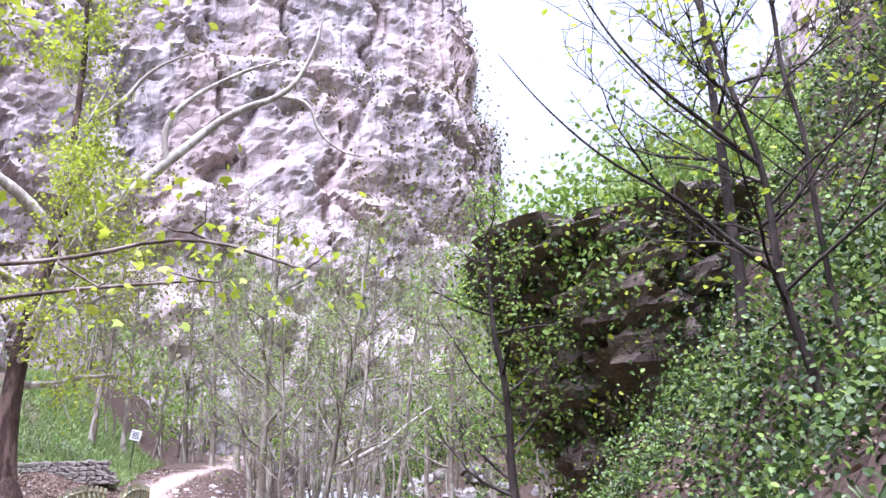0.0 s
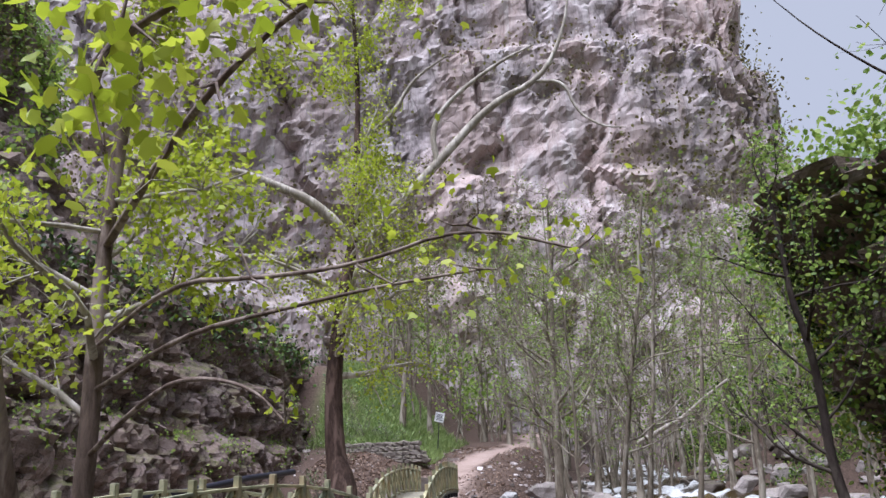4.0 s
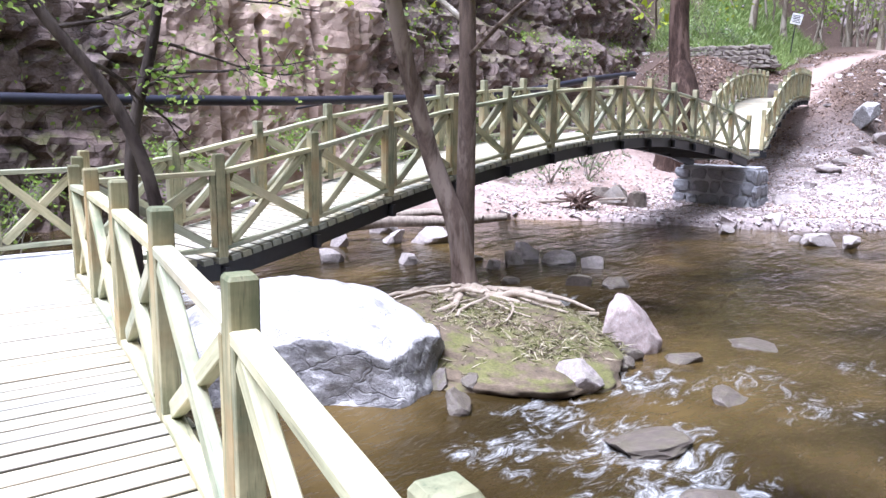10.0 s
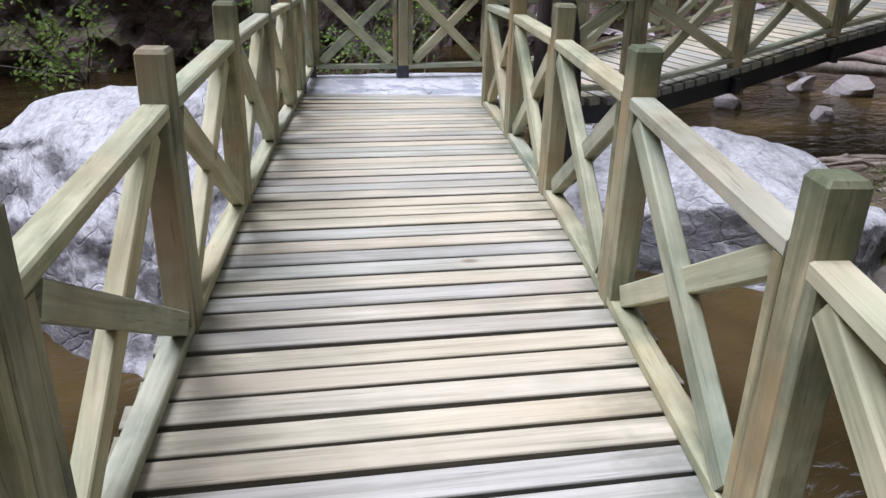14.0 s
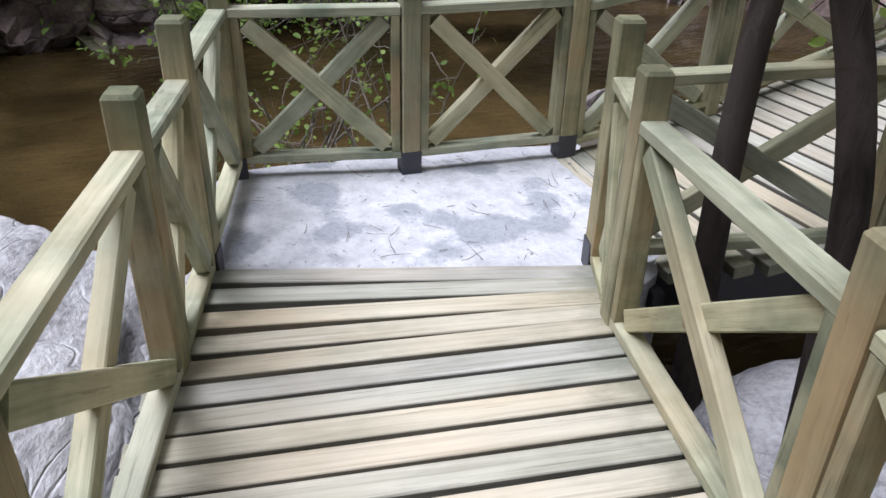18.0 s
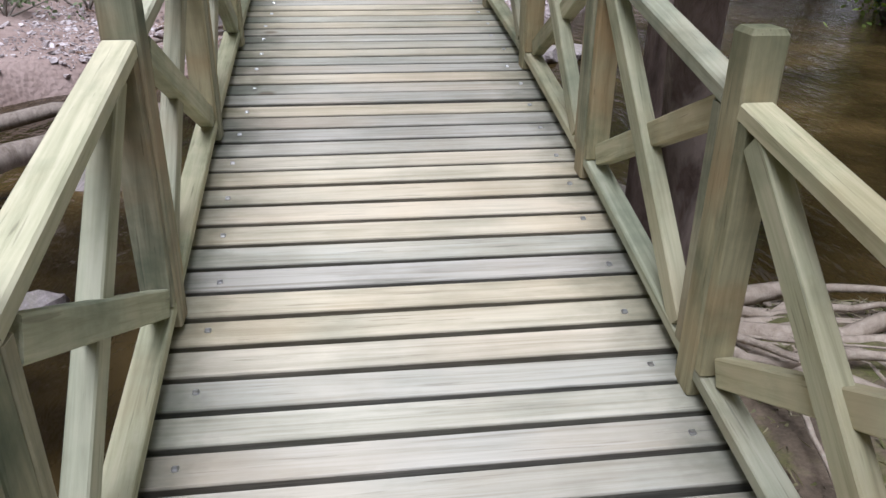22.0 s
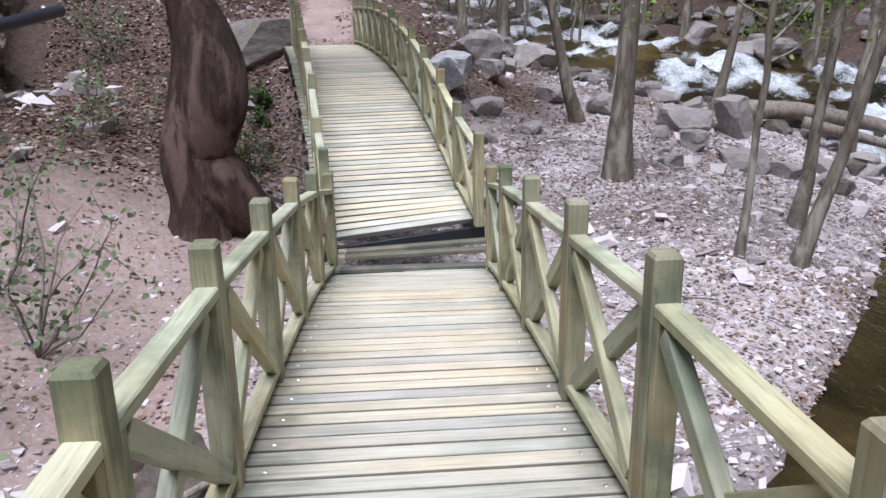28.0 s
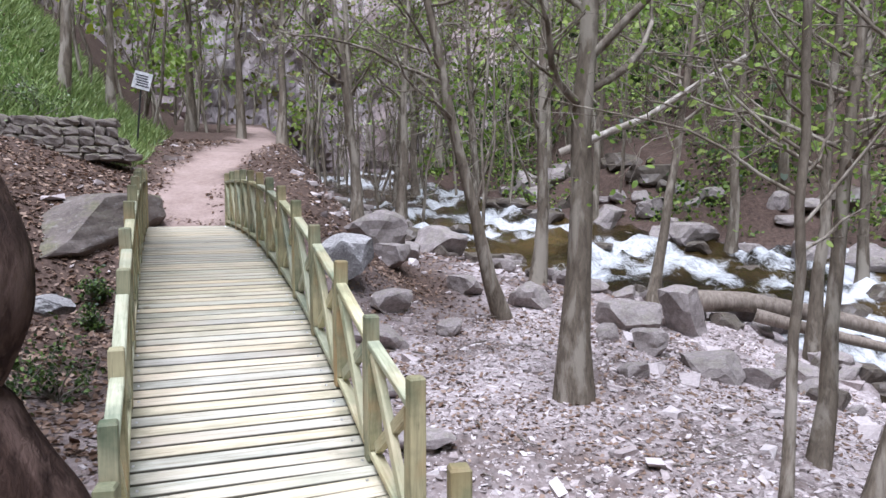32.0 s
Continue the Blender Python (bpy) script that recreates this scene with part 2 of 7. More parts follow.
M_CLIFF = rock_material("cliff_rock", (0.016, 0.012, 0.011), (0.14, 0.103, 0.092), (0.38, 0.305, 0.285), 1.0, 0.65, 0.85, (0.20, 0.14, 0.11), 0.6, 0.12, 0.0, ((0.30, 0.205, 0.16), (0.50, 0.385, 0.315)))
M_FARCLIFF = rock_material("far_cliff_rock", (0.12, 0.10, 0.10), (0.36, 0.305, 0.31), (0.58, 0.515, 0.52), 0.3, 0.25, 0.9, (0.44, 0.33, 0.30), -0.6, 0.10, crack=0.35, streak=0.45, span_=(0.38, 0.62))
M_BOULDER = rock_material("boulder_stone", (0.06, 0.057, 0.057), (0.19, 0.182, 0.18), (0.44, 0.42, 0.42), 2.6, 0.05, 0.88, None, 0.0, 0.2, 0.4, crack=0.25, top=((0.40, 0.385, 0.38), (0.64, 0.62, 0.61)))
M_STONE = rock_material("river_stone", (0.12, 0.10, 0.095), (0.28, 0.24, 0.225), (0.47, 0.42, 0.40), 2.5, 0.25, 0.8, None, 0.0, 0.05, 0.25, crack=0.08)
M_PINKSTONE = rock_material("pink_stone", (0.14, 0.10, 0.095), (0.33, 0.26, 0.24), (0.55, 0.48, 0.46), 3.0, 0.1, 0.8, None, 0.0, 0.04, 0.3, crack=0.06)
M_WETSTONE = rock_material("wet_stone", (0.05, 0.04, 0.035), (0.11, 0.09, 0.075), (0.2, 0.17, 0.14), 2.5, 0.15, 0.35, None, 0.0, 0.05, crack=0.1)
M_ISLET = rock_material("islet_turf", (0.03, 0.022, 0.014), (0.10, 0.075, 0.05), (0.22, 0.17, 0.12), 4.5, 0.6, 0.95, None, 0.0, 0.06, crack=0.0)
M_DRYSTONE = rock_material("dry_stone", (0.06, 0.05, 0.043), (0.145, 0.12, 0.105), (0.26, 0.225, 0.20), 2.0, 0.4, 0.9, None, 0.0, 0.04, 0.15, crack=0.05)
M_MASON = rock_material("pier_masonry", (0.10, 0.10, 0.11), (0.2, 0.2, 0.21), (0.32, 0.32, 0.33), 3.0, 0.0, 0.8, None, 0.0, 0.03, crack=0.1)


def plain(name, color, rough=0.6, metal=0.0, spec=0.3, var=0.35, scale=8.0, bd=0.004):
    m, n, l, b = mat_base(name, rough, spec)
    v = coords(n, l)
    f = noise_tex(n, l, v, scale, 6, 0.65)
    c = ramp(n, l, f, [(0.25, tuple(x * (1 - var) for x in color)), (0.75, tuple(min(1, x * (1 + var)) for x in color))])
    l.new(c, b.inputs["Base Color"])
    b.inputs["Metallic"].default_value = metal
    bump(n, l, b, f, 0.3, bd)
    return m


M_STEEL = plain("black_steel", (0.018, 0.018, 0.02), 0.45, 0.0, 0.5)
M_SHOE = plain("post_shoe_steel", (0.05, 0.05, 0.06), 0.5, 0.2, 0.5)
M_PIPE = plain("pipe_plastic", (0.016, 0.017, 0.03), 0.4, 0.0, 0.5)
M_MORTAR = plain("mortar", (0.40, 0.40, 0.41), 0.9, 0.0, 0.2, 0.25, 12, 0.01)
M_NAIL = plain("nail_head", (0.55, 0.55, 0.55), 0.35, 0.9)
M_SIGN = plain("sign_face", (0.55, 0.55, 0.55), 0.6)
M_INK = plain("sign_ink", (0.05, 0.05, 0.06), 0.6)


def slab_material():
    m, n, l, b = mat_base("landing_concrete", 0.9, 0.2)
    v = coords(n, l)
    vor = n.new("ShaderNodeTexVoronoi")
    vor.feature = "SMOOTH_F1"
    vor.inputs["Scale"].default_value = 3.4
    l.new(v, vor.inputs["Vector"])
    f = noise_tex(n, l, v, 6, 8, 0.75)
    g = noise_tex(n, l, v, 28, 6, 0.7)
    c = ramp(n, l, f, [(0.3, (0.38, 0.38, 0.39)), (0.62, (0.66, 0.65, 0.645))])
    st = ramp(n, l, mathn(n, l, "ADD", vor.outputs["Distance"], mathn(n, l, "MULTIPLY", f, 0.45)), [(0.50, (1, 1, 1)), (0.60, (0, 0, 0))])
    c = mix(n, l, mathn(n, l, "MULTIPLY", st, 0.85), c, ramp(n, l, g, [(0.3, (0.24, 0.25, 0.27)), (0.7, (0.42, 0.43, 0.45))]))
    c = mix(n, l, ramp(n, l, g, [(0.61, (0, 0, 0)), (0.68, (0.85, 0.85, 0.85))]), c, (0.17, 0.155, 0.15))
    l.new(c, b.inputs["Base Color"])
    bump(n, l, b, mathn(n, l, "ADD", mathn(n, l, "ADD", f, mathn(n, l, "MULTIPLY", g, 0.3)), mathn(n, l, "MULTIPLY", st, 0.4)), 0.6, 0.025)
    return m


M_SLAB = slab_material()


def bark_material(name, dark, light, patch=None, scale=1.0, deep=0.035):
    m, n, l, b = mat_base(name, 0.85, 0.2)
    v = coords(n, l, (scale, scale, scale * 0.28))
    f = noise_tex(n, l, v, 12, 7, 0.7, 0.5)
    g = noise_tex(n, l, v, 3.0, 5, 0.6, 0.3)
    c = ramp(n, l, f, [(0.3, dark), (0.72, light)])
    if patch:
        c = mix(n, l, ramp(n, l, g, [(0.5, (0, 0, 0)), (0.58, (1, 1, 1))]), c, patch)
    l.new(c, b.inputs["Base Color"])
    bump(n, l, b, mathn(n, l, "ADD", f, mathn(n, l, "MULTIPLY", g, 1.6)), 0.7, deep)
    return m


M_BARK = bark_material("plane_bark", (0.065, 0.046, 0.037), (0.21, 0.155, 0.128), (0.28, 0.225, 0.19))
M_BARKLIGHT = bark_material("pale_bark", (0.22, 0.19, 0.155), (0.42, 0.38, 0.32), (0.52, 0.48, 0.42))
M_BARKALDER = bark_material("alder_bark", (0.085, 0.068, 0.05), (0.25, 0.21, 0.16), (0.32, 0.285, 0.23))
M_BARKDARK = bark_material("dark_bark", (0.018, 0.010, 0.008), (0.10, 0.062, 0.047), (0.15, 0.10, 0.08), 0.7, 0.14)
M_BARKSLOPE = bark_material("slope_bark", (0.018, 0.013, 0.011), (0.06, 0.045, 0.038), (0.075, 0.06, 0.05))
M_ROOT = bark_material("root_bark", (0.25, 0.2, 0.15), (0.46, 0.39, 0.31))
M_DRIFT = bark_material("drift_wood", (0.14, 0.11, 0.085), (0.34, 0.29, 0.24))
M_TWIG = bark_material("twig_bark", (0.12, 0.10, 0.08), (0.28, 0.25, 0.21))


def leaf_material(name, a, b_, c, trans=0.35):
    m, n, l, b = mat_base(name, 0.5, 0.35)
    geo = n.new("ShaderNodeNewGeometry")
    col = ramp(n, l, geo.outputs["Random Per Island"], [(0.0, a), (0.5, b_), (1.0, c)])
    l.new(col, b.inputs["Base Color"])
    tr = n.new("ShaderNodeBsdfTranslucent")
    l.new(col, tr.inputs[0])
    ms = n.new("ShaderNodeMixShader")
    ms.inputs[0].default_value = trans
    l.new(b.outputs[0], ms.inputs[1])
    l.new(tr.outputs[0], ms.inputs[2])
    l.new(ms.outputs[0], n["Material Output"].inputs["Surface"])
    return m


M_LEAF = leaf_material("spring_leaf", (0.27, 0.34, 0.02), (0.38, 0.46, 0.03), (0.52, 0.57, 0.06), 0.5)
M_LEAFMID = leaf_material("alder_leaf", (0.12, 0.20, 0.03), (0.22, 0.33, 0.06), (0.38, 0.47, 0.12), 0.5)
M_LEAFDARK = leaf_material("ivy_leaf", (0.012, 0.026, 0.008), (0.045, 0.085, 0.018), (0.16, 0.24, 0.05), 0.2)
M_LEAFGREY = leaf_material("bramble_leaf", (0.07, 0.11, 0.04), (0.15, 0.20, 0.09), (0.28, 0.33, 0.19), 0.3)
M_LITTER = leaf_material("dead_leaf", (0.11, 0.065, 0.04), (0.22, 0.14, 0.095), (0.34, 0.25, 0.19), 0.1)
M_GRASS = leaf_material("grass_blade", (0.12, 0.18, 0.05), (0.22, 0.30, 0.09), (0.36, 0.43, 0.17), 0.35)
M_STRAW = leaf_material("straw", (0.09, 0.10, 0.03), (0.19, 0.17, 0.08), (0.36, 0.31, 0.22), 0.1)
M_BUD = leaf_material("bud_leaf", (0.08, 0.065, 0.03), (0.15, 0.125, 0.05), (0.22, 0.22, 0.07), 0.3)


def gravel_material():
    m, n, l, b = mat_base("pebble", 0.85, 0.3)
    geo = n.new("ShaderNodeNewGeometry")
    col = ramp(n, l, geo.outputs["Random Per Island"], [(0.0, (0.12, 0.10, 0.09)), (0.3, (0.36, 0.30, 0.285)), (0.7, (0.58, 0.51, 0.50)), (1.0, (0.74, 0.68, 0.67))])
    f = noise_tex(n, l, coords(n, l), 18, 5, 0.6)
    l.new(mix(n, l, 0.35, col, ramp(n, l, f, [(0.3, (0.15, 0.12, 0.11)), (0.7, (0.6, 0.54, 0.52))])), b.inputs["Base Color"])
    return m


M_PEBBLE = gravel_material()


def ground_material():
    """Gravel bar, bare sandy dirt, leaf litter and grass, blended by the sheet's own zone layer."""
    m, n, l, b = mat_base("ground_soil", 0.92, 0.2)
    v = coords(n, l)
    att = n.new("ShaderNodeAttribute")
    att.attribute_name = "zone"
    sep = n.new("ShaderNodeSeparateColor")
    l.new(att.outputs["Color"], sep.inputs[0])
    f = noise_tex(n, l, v, 9.0, 8, 0.72)
    g = noise_tex(n, l, v, 1.3, 6, 0.6)
    vor = n.new("ShaderNodeTexVoronoi")
    vor.inputs["Scale"].default_value = 14.0
    l.new(v, vor.inputs["Vector"])
    hs = n.new("ShaderNodeSeparateColor")
    l.new(vor.outputs["Color"], hs.inputs[0])
    grav = ramp(n, l, hs.outputs[0], [(0.0, (0.31, 0.26, 0.25)), (0.5, (0.50, 0.435, 0.425)), (1.0, (0.70, 0.63, 0.62))])
    grav = mix(n, l, 0.4, grav, ramp(n, l, f, [(0.3, (0.24, 0.2, 0.19)), (0.7, (0.52, 0.46, 0.45))]))
    dirt = ramp(n, l, mathn(n, l, "ADD", mathn(n, l, "MULTIPLY", f, 0.5), mathn(n, l, "MULTIPLY", g, 0.5)), [(0.3, (0.20, 0.14, 0.115)), (0.7, (0.40, 0.31, 0.27))])
    litter = ramp(n, l, f, [(0.3, (0.035, 0.024, 0.018)), (0.7, (0.14, 0.095, 0.075))])
    grass = ramp(n, l, f, [(0.3, (0.045, 0.085, 0.018)), (0.7, (0.13, 0.2, 0.045))])
    drift = ramp(n, l, noise_tex(n, l, v, 0.55, 6, 0.65), [(0.46, (1, 1, 1)), (0.62, (0.25, 0.25, 0.25))])
    c = mix(n, l, mathn(n, l, "MULTIPLY", sep.outputs[0], drift), litter, grav)
    c = mix(n, l, sep.outputs[1], c, dirt)
    c = mix(n, l, sep.outputs[2], c, grass)
    l.new(c, b.inputs["Base Color"])
    h = mathn(n, l, "ADD", f, mathn(n, l, "MULTIPLY", vor.outputs["Distance"], -0.6))
    bump(n, l, b, h, 0.7, 0.04)
    return m


M_GROUND = ground_material()


def water_material():
    m, n, l, b = mat_base("river_water", 0.06, 0.35)
    v = coords(n, l)
    att = n.new("ShaderNodeAttribute")
    att.attribute_name = "foam"
    foamf = att.outputs["Fac"]
    flow = coords(n, l, (1.0, 0.42, 1.0), "Object", (0, 0, radians(-35)))
    w1 = noise_tex(n, l, flow, 2.2, 4, 0.55, 0.8)
    w2 = noise_tex(n, l, flow, 8.0, 3, 0.5, 0.4)
    d = noise_tex(n, l, v, 0.5, 4, 0.5)
    c = ramp(n, l, d, [(0.33, (0.009, 0.006, 0.002)), (0.5, (0.034, 0.023, 0.008)), (0.68, (0.082, 0.055, 0.02))])
    streak = noise_tex(n, l, coords(n, l, (1.0, 0.5, 1.0), "Object", (0, 0, radians(-35))), 5.5, 9, 0.8, 1.2)
    th = mathn(n, l, "SUBTRACT", streak, mathn(n, l, "SUBTRACT", 0.78, mathn(n, l, "MULTIPLY", foamf, 0.48)))
    fm = mathn(n, l, "MULTIPLY", th, 3.2, True)
    c = mix(n, l, fm, c, (0.62, 0.64, 0.65))
    l.new(c, b.inputs["Base Color"])
    l.new(mathn(n, l, "MULTIPLY_ADD", fm, 0.6), b.inputs["Roughness"])
    b.inputs["Roughness"].links[0].from_node.inputs[2].default_value = 0.05
    b.inputs["IOR"].default_value = 1.33
    hh = mathn(n, l, "ADD", mathn(n, l, "MULTIPLY", w1, 1.0), mathn(n, l, "MULTIPLY", w2, 0.45))
    bump(n, l, b, mathn(n, l, "ADD", hh, mathn(n, l, "MULTIPLY", fm, 0.15)), 0.6, 0.09)
    return m


M_WATER = water_material()


# ---------- building helpers ----------
WM = {}


def thing(name, at=(0, 0, 0), label="", category="", group="", kind=""):
    """A top-level Empty at its base."""
    e = new(name)
    e.empty_display_size = 0.2
    e.location = at
    WM[e.name] = Matrix.Translation(at)
    return tagged(e, label, category, group, kind)


def put(name, mesh, parent, m, label=""):
    """A mesh object under a thing or part, at the world pose m."""
    ob = new(name, mesh)
    ob.parent = parent
    ob.matrix_basis = WM[parent.name].inverted() @ m
    WM[ob.name] = m.copy()
    if label:
        ob["label"] = label
    return ob


def mesh_from(name, verts, faces, mat, smooth=False):
    me = bpy.data.meshes.new(name)
    me.from_pydata(verts, [], faces)
    me.materials.append(mat)
    if smooth:
        me.polygons.foreach_set("use_smooth", [True] * len(me.polygons))
    me.update()
    return me


def beam_mesh(name, w, h, c, mat, axis=1, cap=0.0):
    """A bar of unit length along axis, centred across, from 0 to 1, its long edges chamfered by c."""
    prof = [(-w / 2 + c, -h / 2), (w / 2 - c, -h / 2), (w / 2, -h / 2 + c), (w / 2, h / 2 - c), (w / 2 - c, h / 2), (-w / 2 + c, h / 2), (-w / 2, h / 2 - c), (-w / 2, -h / 2 + c)]
    vs = []
    for t in (0.0, 1.0):
        for a, b in prof:
            vs.append({1: (a, t, b), 0: (t, a, b), 2: (a, b, t)}[axis])
    fs = [tuple(range(8)), tuple(range(15, 7, -1))]
    for i in range(8):
        j = (i + 1) % 8
        fs.append((j, i, 8 + i, 8 + j))
    me = mesh_from(name, vs, fs, mat)
    bm = bmesh.new()
    bm.from_mesh(me)
    bmesh.ops.recalc_face_normals(bm, faces=bm.faces)
    bm.to_mesh(me)
    bm.free()
    return me


def box_mesh(name, sx, sy, sz, c, mat, base=False):
    """A box with all edges bevelled by c; base: it stands on z = 0."""
    bm = bmesh.new()
    bmesh.ops.create_cube(bm, size=1)
    for v in bm.verts:
        v.co = Vector((v.co.x * sx, v.co.y * sy, (v.co.z + (0.5 if base else 0)) * sz))
    bmesh.ops.bevel(bm, geom=bm.edges[:], offset=c, segments=1, affect="EDGES")
    me = bpy.data.meshes.new(name)
    bm.to_mesh(me)
    bm.free()
    me.materials.append(mat)
    return me


def span(a, b, up=(0, 0, 1)):
    """A pose whose y axis runs from a to b, with its z axis near up; scaled so that 1 along y reaches b."""
    a, b = Vector(a), Vector(b)
    y = b - a
    length = y.length
    y = y / length
    x = y.cross(Vector(up)).normalized()
    z = x.cross(y)
    m = Matrix((x, y, z)).transposed().to_4x4()
    return Matrix.Translation(a) @ m @ Matrix.Diagonal((1, length, 1, 1))


# post with a shallow pyramid cap; standing on z = 0
def post_mesh(name, w, h, mat):
    c = 0.006
    prof = [(-w / 2 + c, -w / 2), (w / 2 - c, -w / 2), (w / 2, -w / 2 + c), (w / 2, w / 2 - c), (w / 2 - c, w / 2), (-w / 2 + c, w / 2), (-w / 2, w / 2 - c), (-w / 2, -w / 2 + c)]
    vs = [(x, y, 0) for x, y in prof] + [(x, y, h - 0.014) for x, y in prof] + [(x * 0.82, y * 0.82, h) for x, y in prof]
    fs = [tuple(reversed(range(8)))]
    for k in (0, 8):
        for i in range(8):
            j = (i + 1) % 8
            fs.append((k + i, k + j, k + 8 + j, k + 8 + i))
    fs.append(tuple(range(16, 24)))
    return mesh_from(name, vs, fs, mat)


POST_H = 1.05
POST_W = 0.10
ME_POST = post_mesh("post", POST_W, POST_H, M_POST)
ME_STILE = beam_mesh("stile", 0.045, 0.09, 0.004, M_POST, 2)
ME_RAIL = beam_mesh("top_rail", 0.09, 0.05, 0.007, M_RAIL, 1)
ME_LOW = beam_mesh("bottom_rail", 0.085, 0.045, 0.005, M_RAIL, 1)
ME_BRACE = beam_mesh("brace", 0.06, 0.085, 0.005, M_RAIL, 1)
ME_SHOE = box_mesh("post_shoe", 0.112, 0.112, 0.14, 0.004, M_SHOE, True)
ME_BOLT = box_mesh("bolt", 0.02, 0.02, 0.012, 0.004, M_NAIL)


def panel(parent, a, b, top=0.86, low=0.085):
    """The railing between two posts whose feet are a and b: rails, stiles and a crossed pair of braces."""
    a, b = Vector(a), Vector(b)
    d = (b - a)
    u = Vector((d.x, d.y, 0)).normalized()
    ia, ib = a + d * (0.05 / d.length), b - d * (0.05 / d.length)
    z = Vector((0, 0, 1))
    put("top_rail", ME_RAIL, parent, span(ia + z * top, ib + z * top))
    put("bottom_rail", ME_LOW, parent, span(ia + z * low, ib + z * low))
    ang = math.atan2(u.y, u.x)
    for foot, s in ((ia, 1), (ib, -1)):
        f = foot + u * (0.025 * s)
        put("stile", ME_STILE, parent, Matrix.Translation(f + z * (low + 0.022)) @ Matrix.Rotation(ang, 4, "Z") @ Matrix.Diagonal((1, 1, top - low - 0.045, 1)))
    side = Vector((-u.y, u.x, 0)) * 0.012
    p, q = ia + u * 0.075, ib - u * 0.075
    lo, hi = low + 0.05, top - 0.055
    put("brace", ME_BRACE, parent, span(p + z * lo + side, q + z * hi + side))
    put("brace", ME_BRACE, parent, span(p + z * hi - side, q + z * lo - side))


def deck_boards(parent, line, pitch, width, thick, seed, gap=0.021, overhang=0.07):
    """Cross boards along line, a list of (left point, right point) pairs joined smoothly; each board lies square to the run."""
    rg = random.Random(seed)
    cum = [0.0]
    mids = [(Vector(l) + Vector(r)) / 2 for l, r in line]
    for p, q in zip(mids, mids[1:]):
        cum.append(cum[-1] + (q - p).length)
    meshes = []
    for k in range(3):
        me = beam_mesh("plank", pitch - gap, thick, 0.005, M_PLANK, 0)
        meshes.append(me)
    s = pitch / 2
    count = 0
    while s < cum[-1]:
        i = max(j for j in range(len(cum) - 1) if cum[j] <= s)
        f = (s - cum[i]) / (cum[i + 1] - cum[i])
        l = Vector(line[i][0]).lerp(Vector(line[i + 1][0]), f)
        r = Vector(line[i][1]).lerp(Vector(line[i + 1][1]), f)
        run = (mids[i + 1] - mids[i]).normalized()
        x = (r - l).normalized()
        zz = x.cross(run).normalized()
        y = zz.cross(x)
        ov = overhang + rg.uniform(-0.012, 0.012)
        a = l - x * ov
        ln = (r - l).length + 2 * ov
        m = Matrix((x, y, zz)).transposed().to_4x4()
        tilt = Matrix.Rotation(rg.uniform(-0.004, 0.004), 4, "Z")
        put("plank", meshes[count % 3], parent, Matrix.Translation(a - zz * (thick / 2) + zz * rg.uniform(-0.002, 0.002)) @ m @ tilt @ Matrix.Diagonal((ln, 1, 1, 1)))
        for e in (0.17, ln - 0.17):
            if count % 2 == 0:
                put("bolt", ME_BOLT, parent, Matrix.Translation(a + x * (e + rg.uniform(-0.02, 0.02)) + y * rg.uniform(-0.015, 0.015) + zz * 0.0015) @ m)
        s += pitch
        count += 1


def footbridge(name, left, right, deck_line, label, seed, pitch=0.131, beam_h=0.2, skip_first=(False, False), shoes=()):
    """left, right: the feet of the posts of the two railings; deck_line: pairs of left and right deck edge points."""
    mid = (Vector(left[0]) + Vector(right[0])) / 2
    br = thing(name, mid, label, "footbridge")
    for side, skip in ((left, skip_first[0]), (right, skip_first[1])):
        for i, p in enumerate(side):
            q = side[min(i + 1, len(side) - 1)]
            o = side[max(i - 1, 0)]
            ang = math.atan2(q[1] - o[1], q[0] - o[0])
            if not (skip and i == 0):
                rg = random.Random(seed * 100 + i)
                put("post", ME_POST, br, Matrix.Translation(p) @ Matrix.Rotation(rg.uniform(-0.012, 0.012), 4, "Y") @ Matrix.Rotation(ang, 4, "Z"))
            if i + 1 < len(side):
                panel(br, p, q)
    deck_boards(br, deck_line, pitch, 0.11, 0.06, seed)
    # steel beams under the two edges, and cross pieces
    mb = beam_mesh("steel_beam", 0.09, beam_h, 0.004, M_STEEL, 1)
    mc = beam_mesh("cross_beam", 0.06, beam_h * 0.75, 0.004, M_STEEL, 0)
    for i in range(len(deck_line) - 1):
        (l0, r0), (l1, r1) = deck_line[i], deck_line[i + 1]
        for a, b, s in ((l0, l1, 1), (r0, r1, -1)):
            a, b = Vector(a), Vector(b)
            x = (Vector(r0) - Vector(l0)).normalized() * (0.03 * s)
            dz = Vector((0, 0, -0.045 - beam_h / 2))
            put("steel_beam", mb, br, span(a + dz + x, b + dz + x))
        l0, r0 = Vector(l0), Vector(r0)
        m = span(l0, r0)
        x = (r0 - l0).normalized()
        y = Vector((-x.y, x.x, 0))
        mm = Matrix((x, y, x.cross(y))).transposed().to_4x4()
        put("cross_beam", mc, br, Matrix.Translation(l0 - x * 0.1 + Vector((0, 0, -0.09 - beam_h * 0.42))) @ mm @ Matrix.Diagonal(((r0 - l0).length + 0.2, 1, 1, 1)))
    return br


def lerp_table(table, k):
    """Smooth interpolation in a list of values at 0, 1, 2, ..."""
    i = min(max(int(math.floor(k)), 0), len(table) - 2)
    f = k - i
    p0, p1, p2, p3 = table[max(i - 1, 0)], table[i], table[i + 1], table[min(i + 2, len(table) - 1)]
    return p1 + 0.5 * f * (p2 - p0 + f * (2 * p0 - 5 * p1 + 4 * p2 - p3 + f * (3 * (p1 - p2) + p3 - p0)))


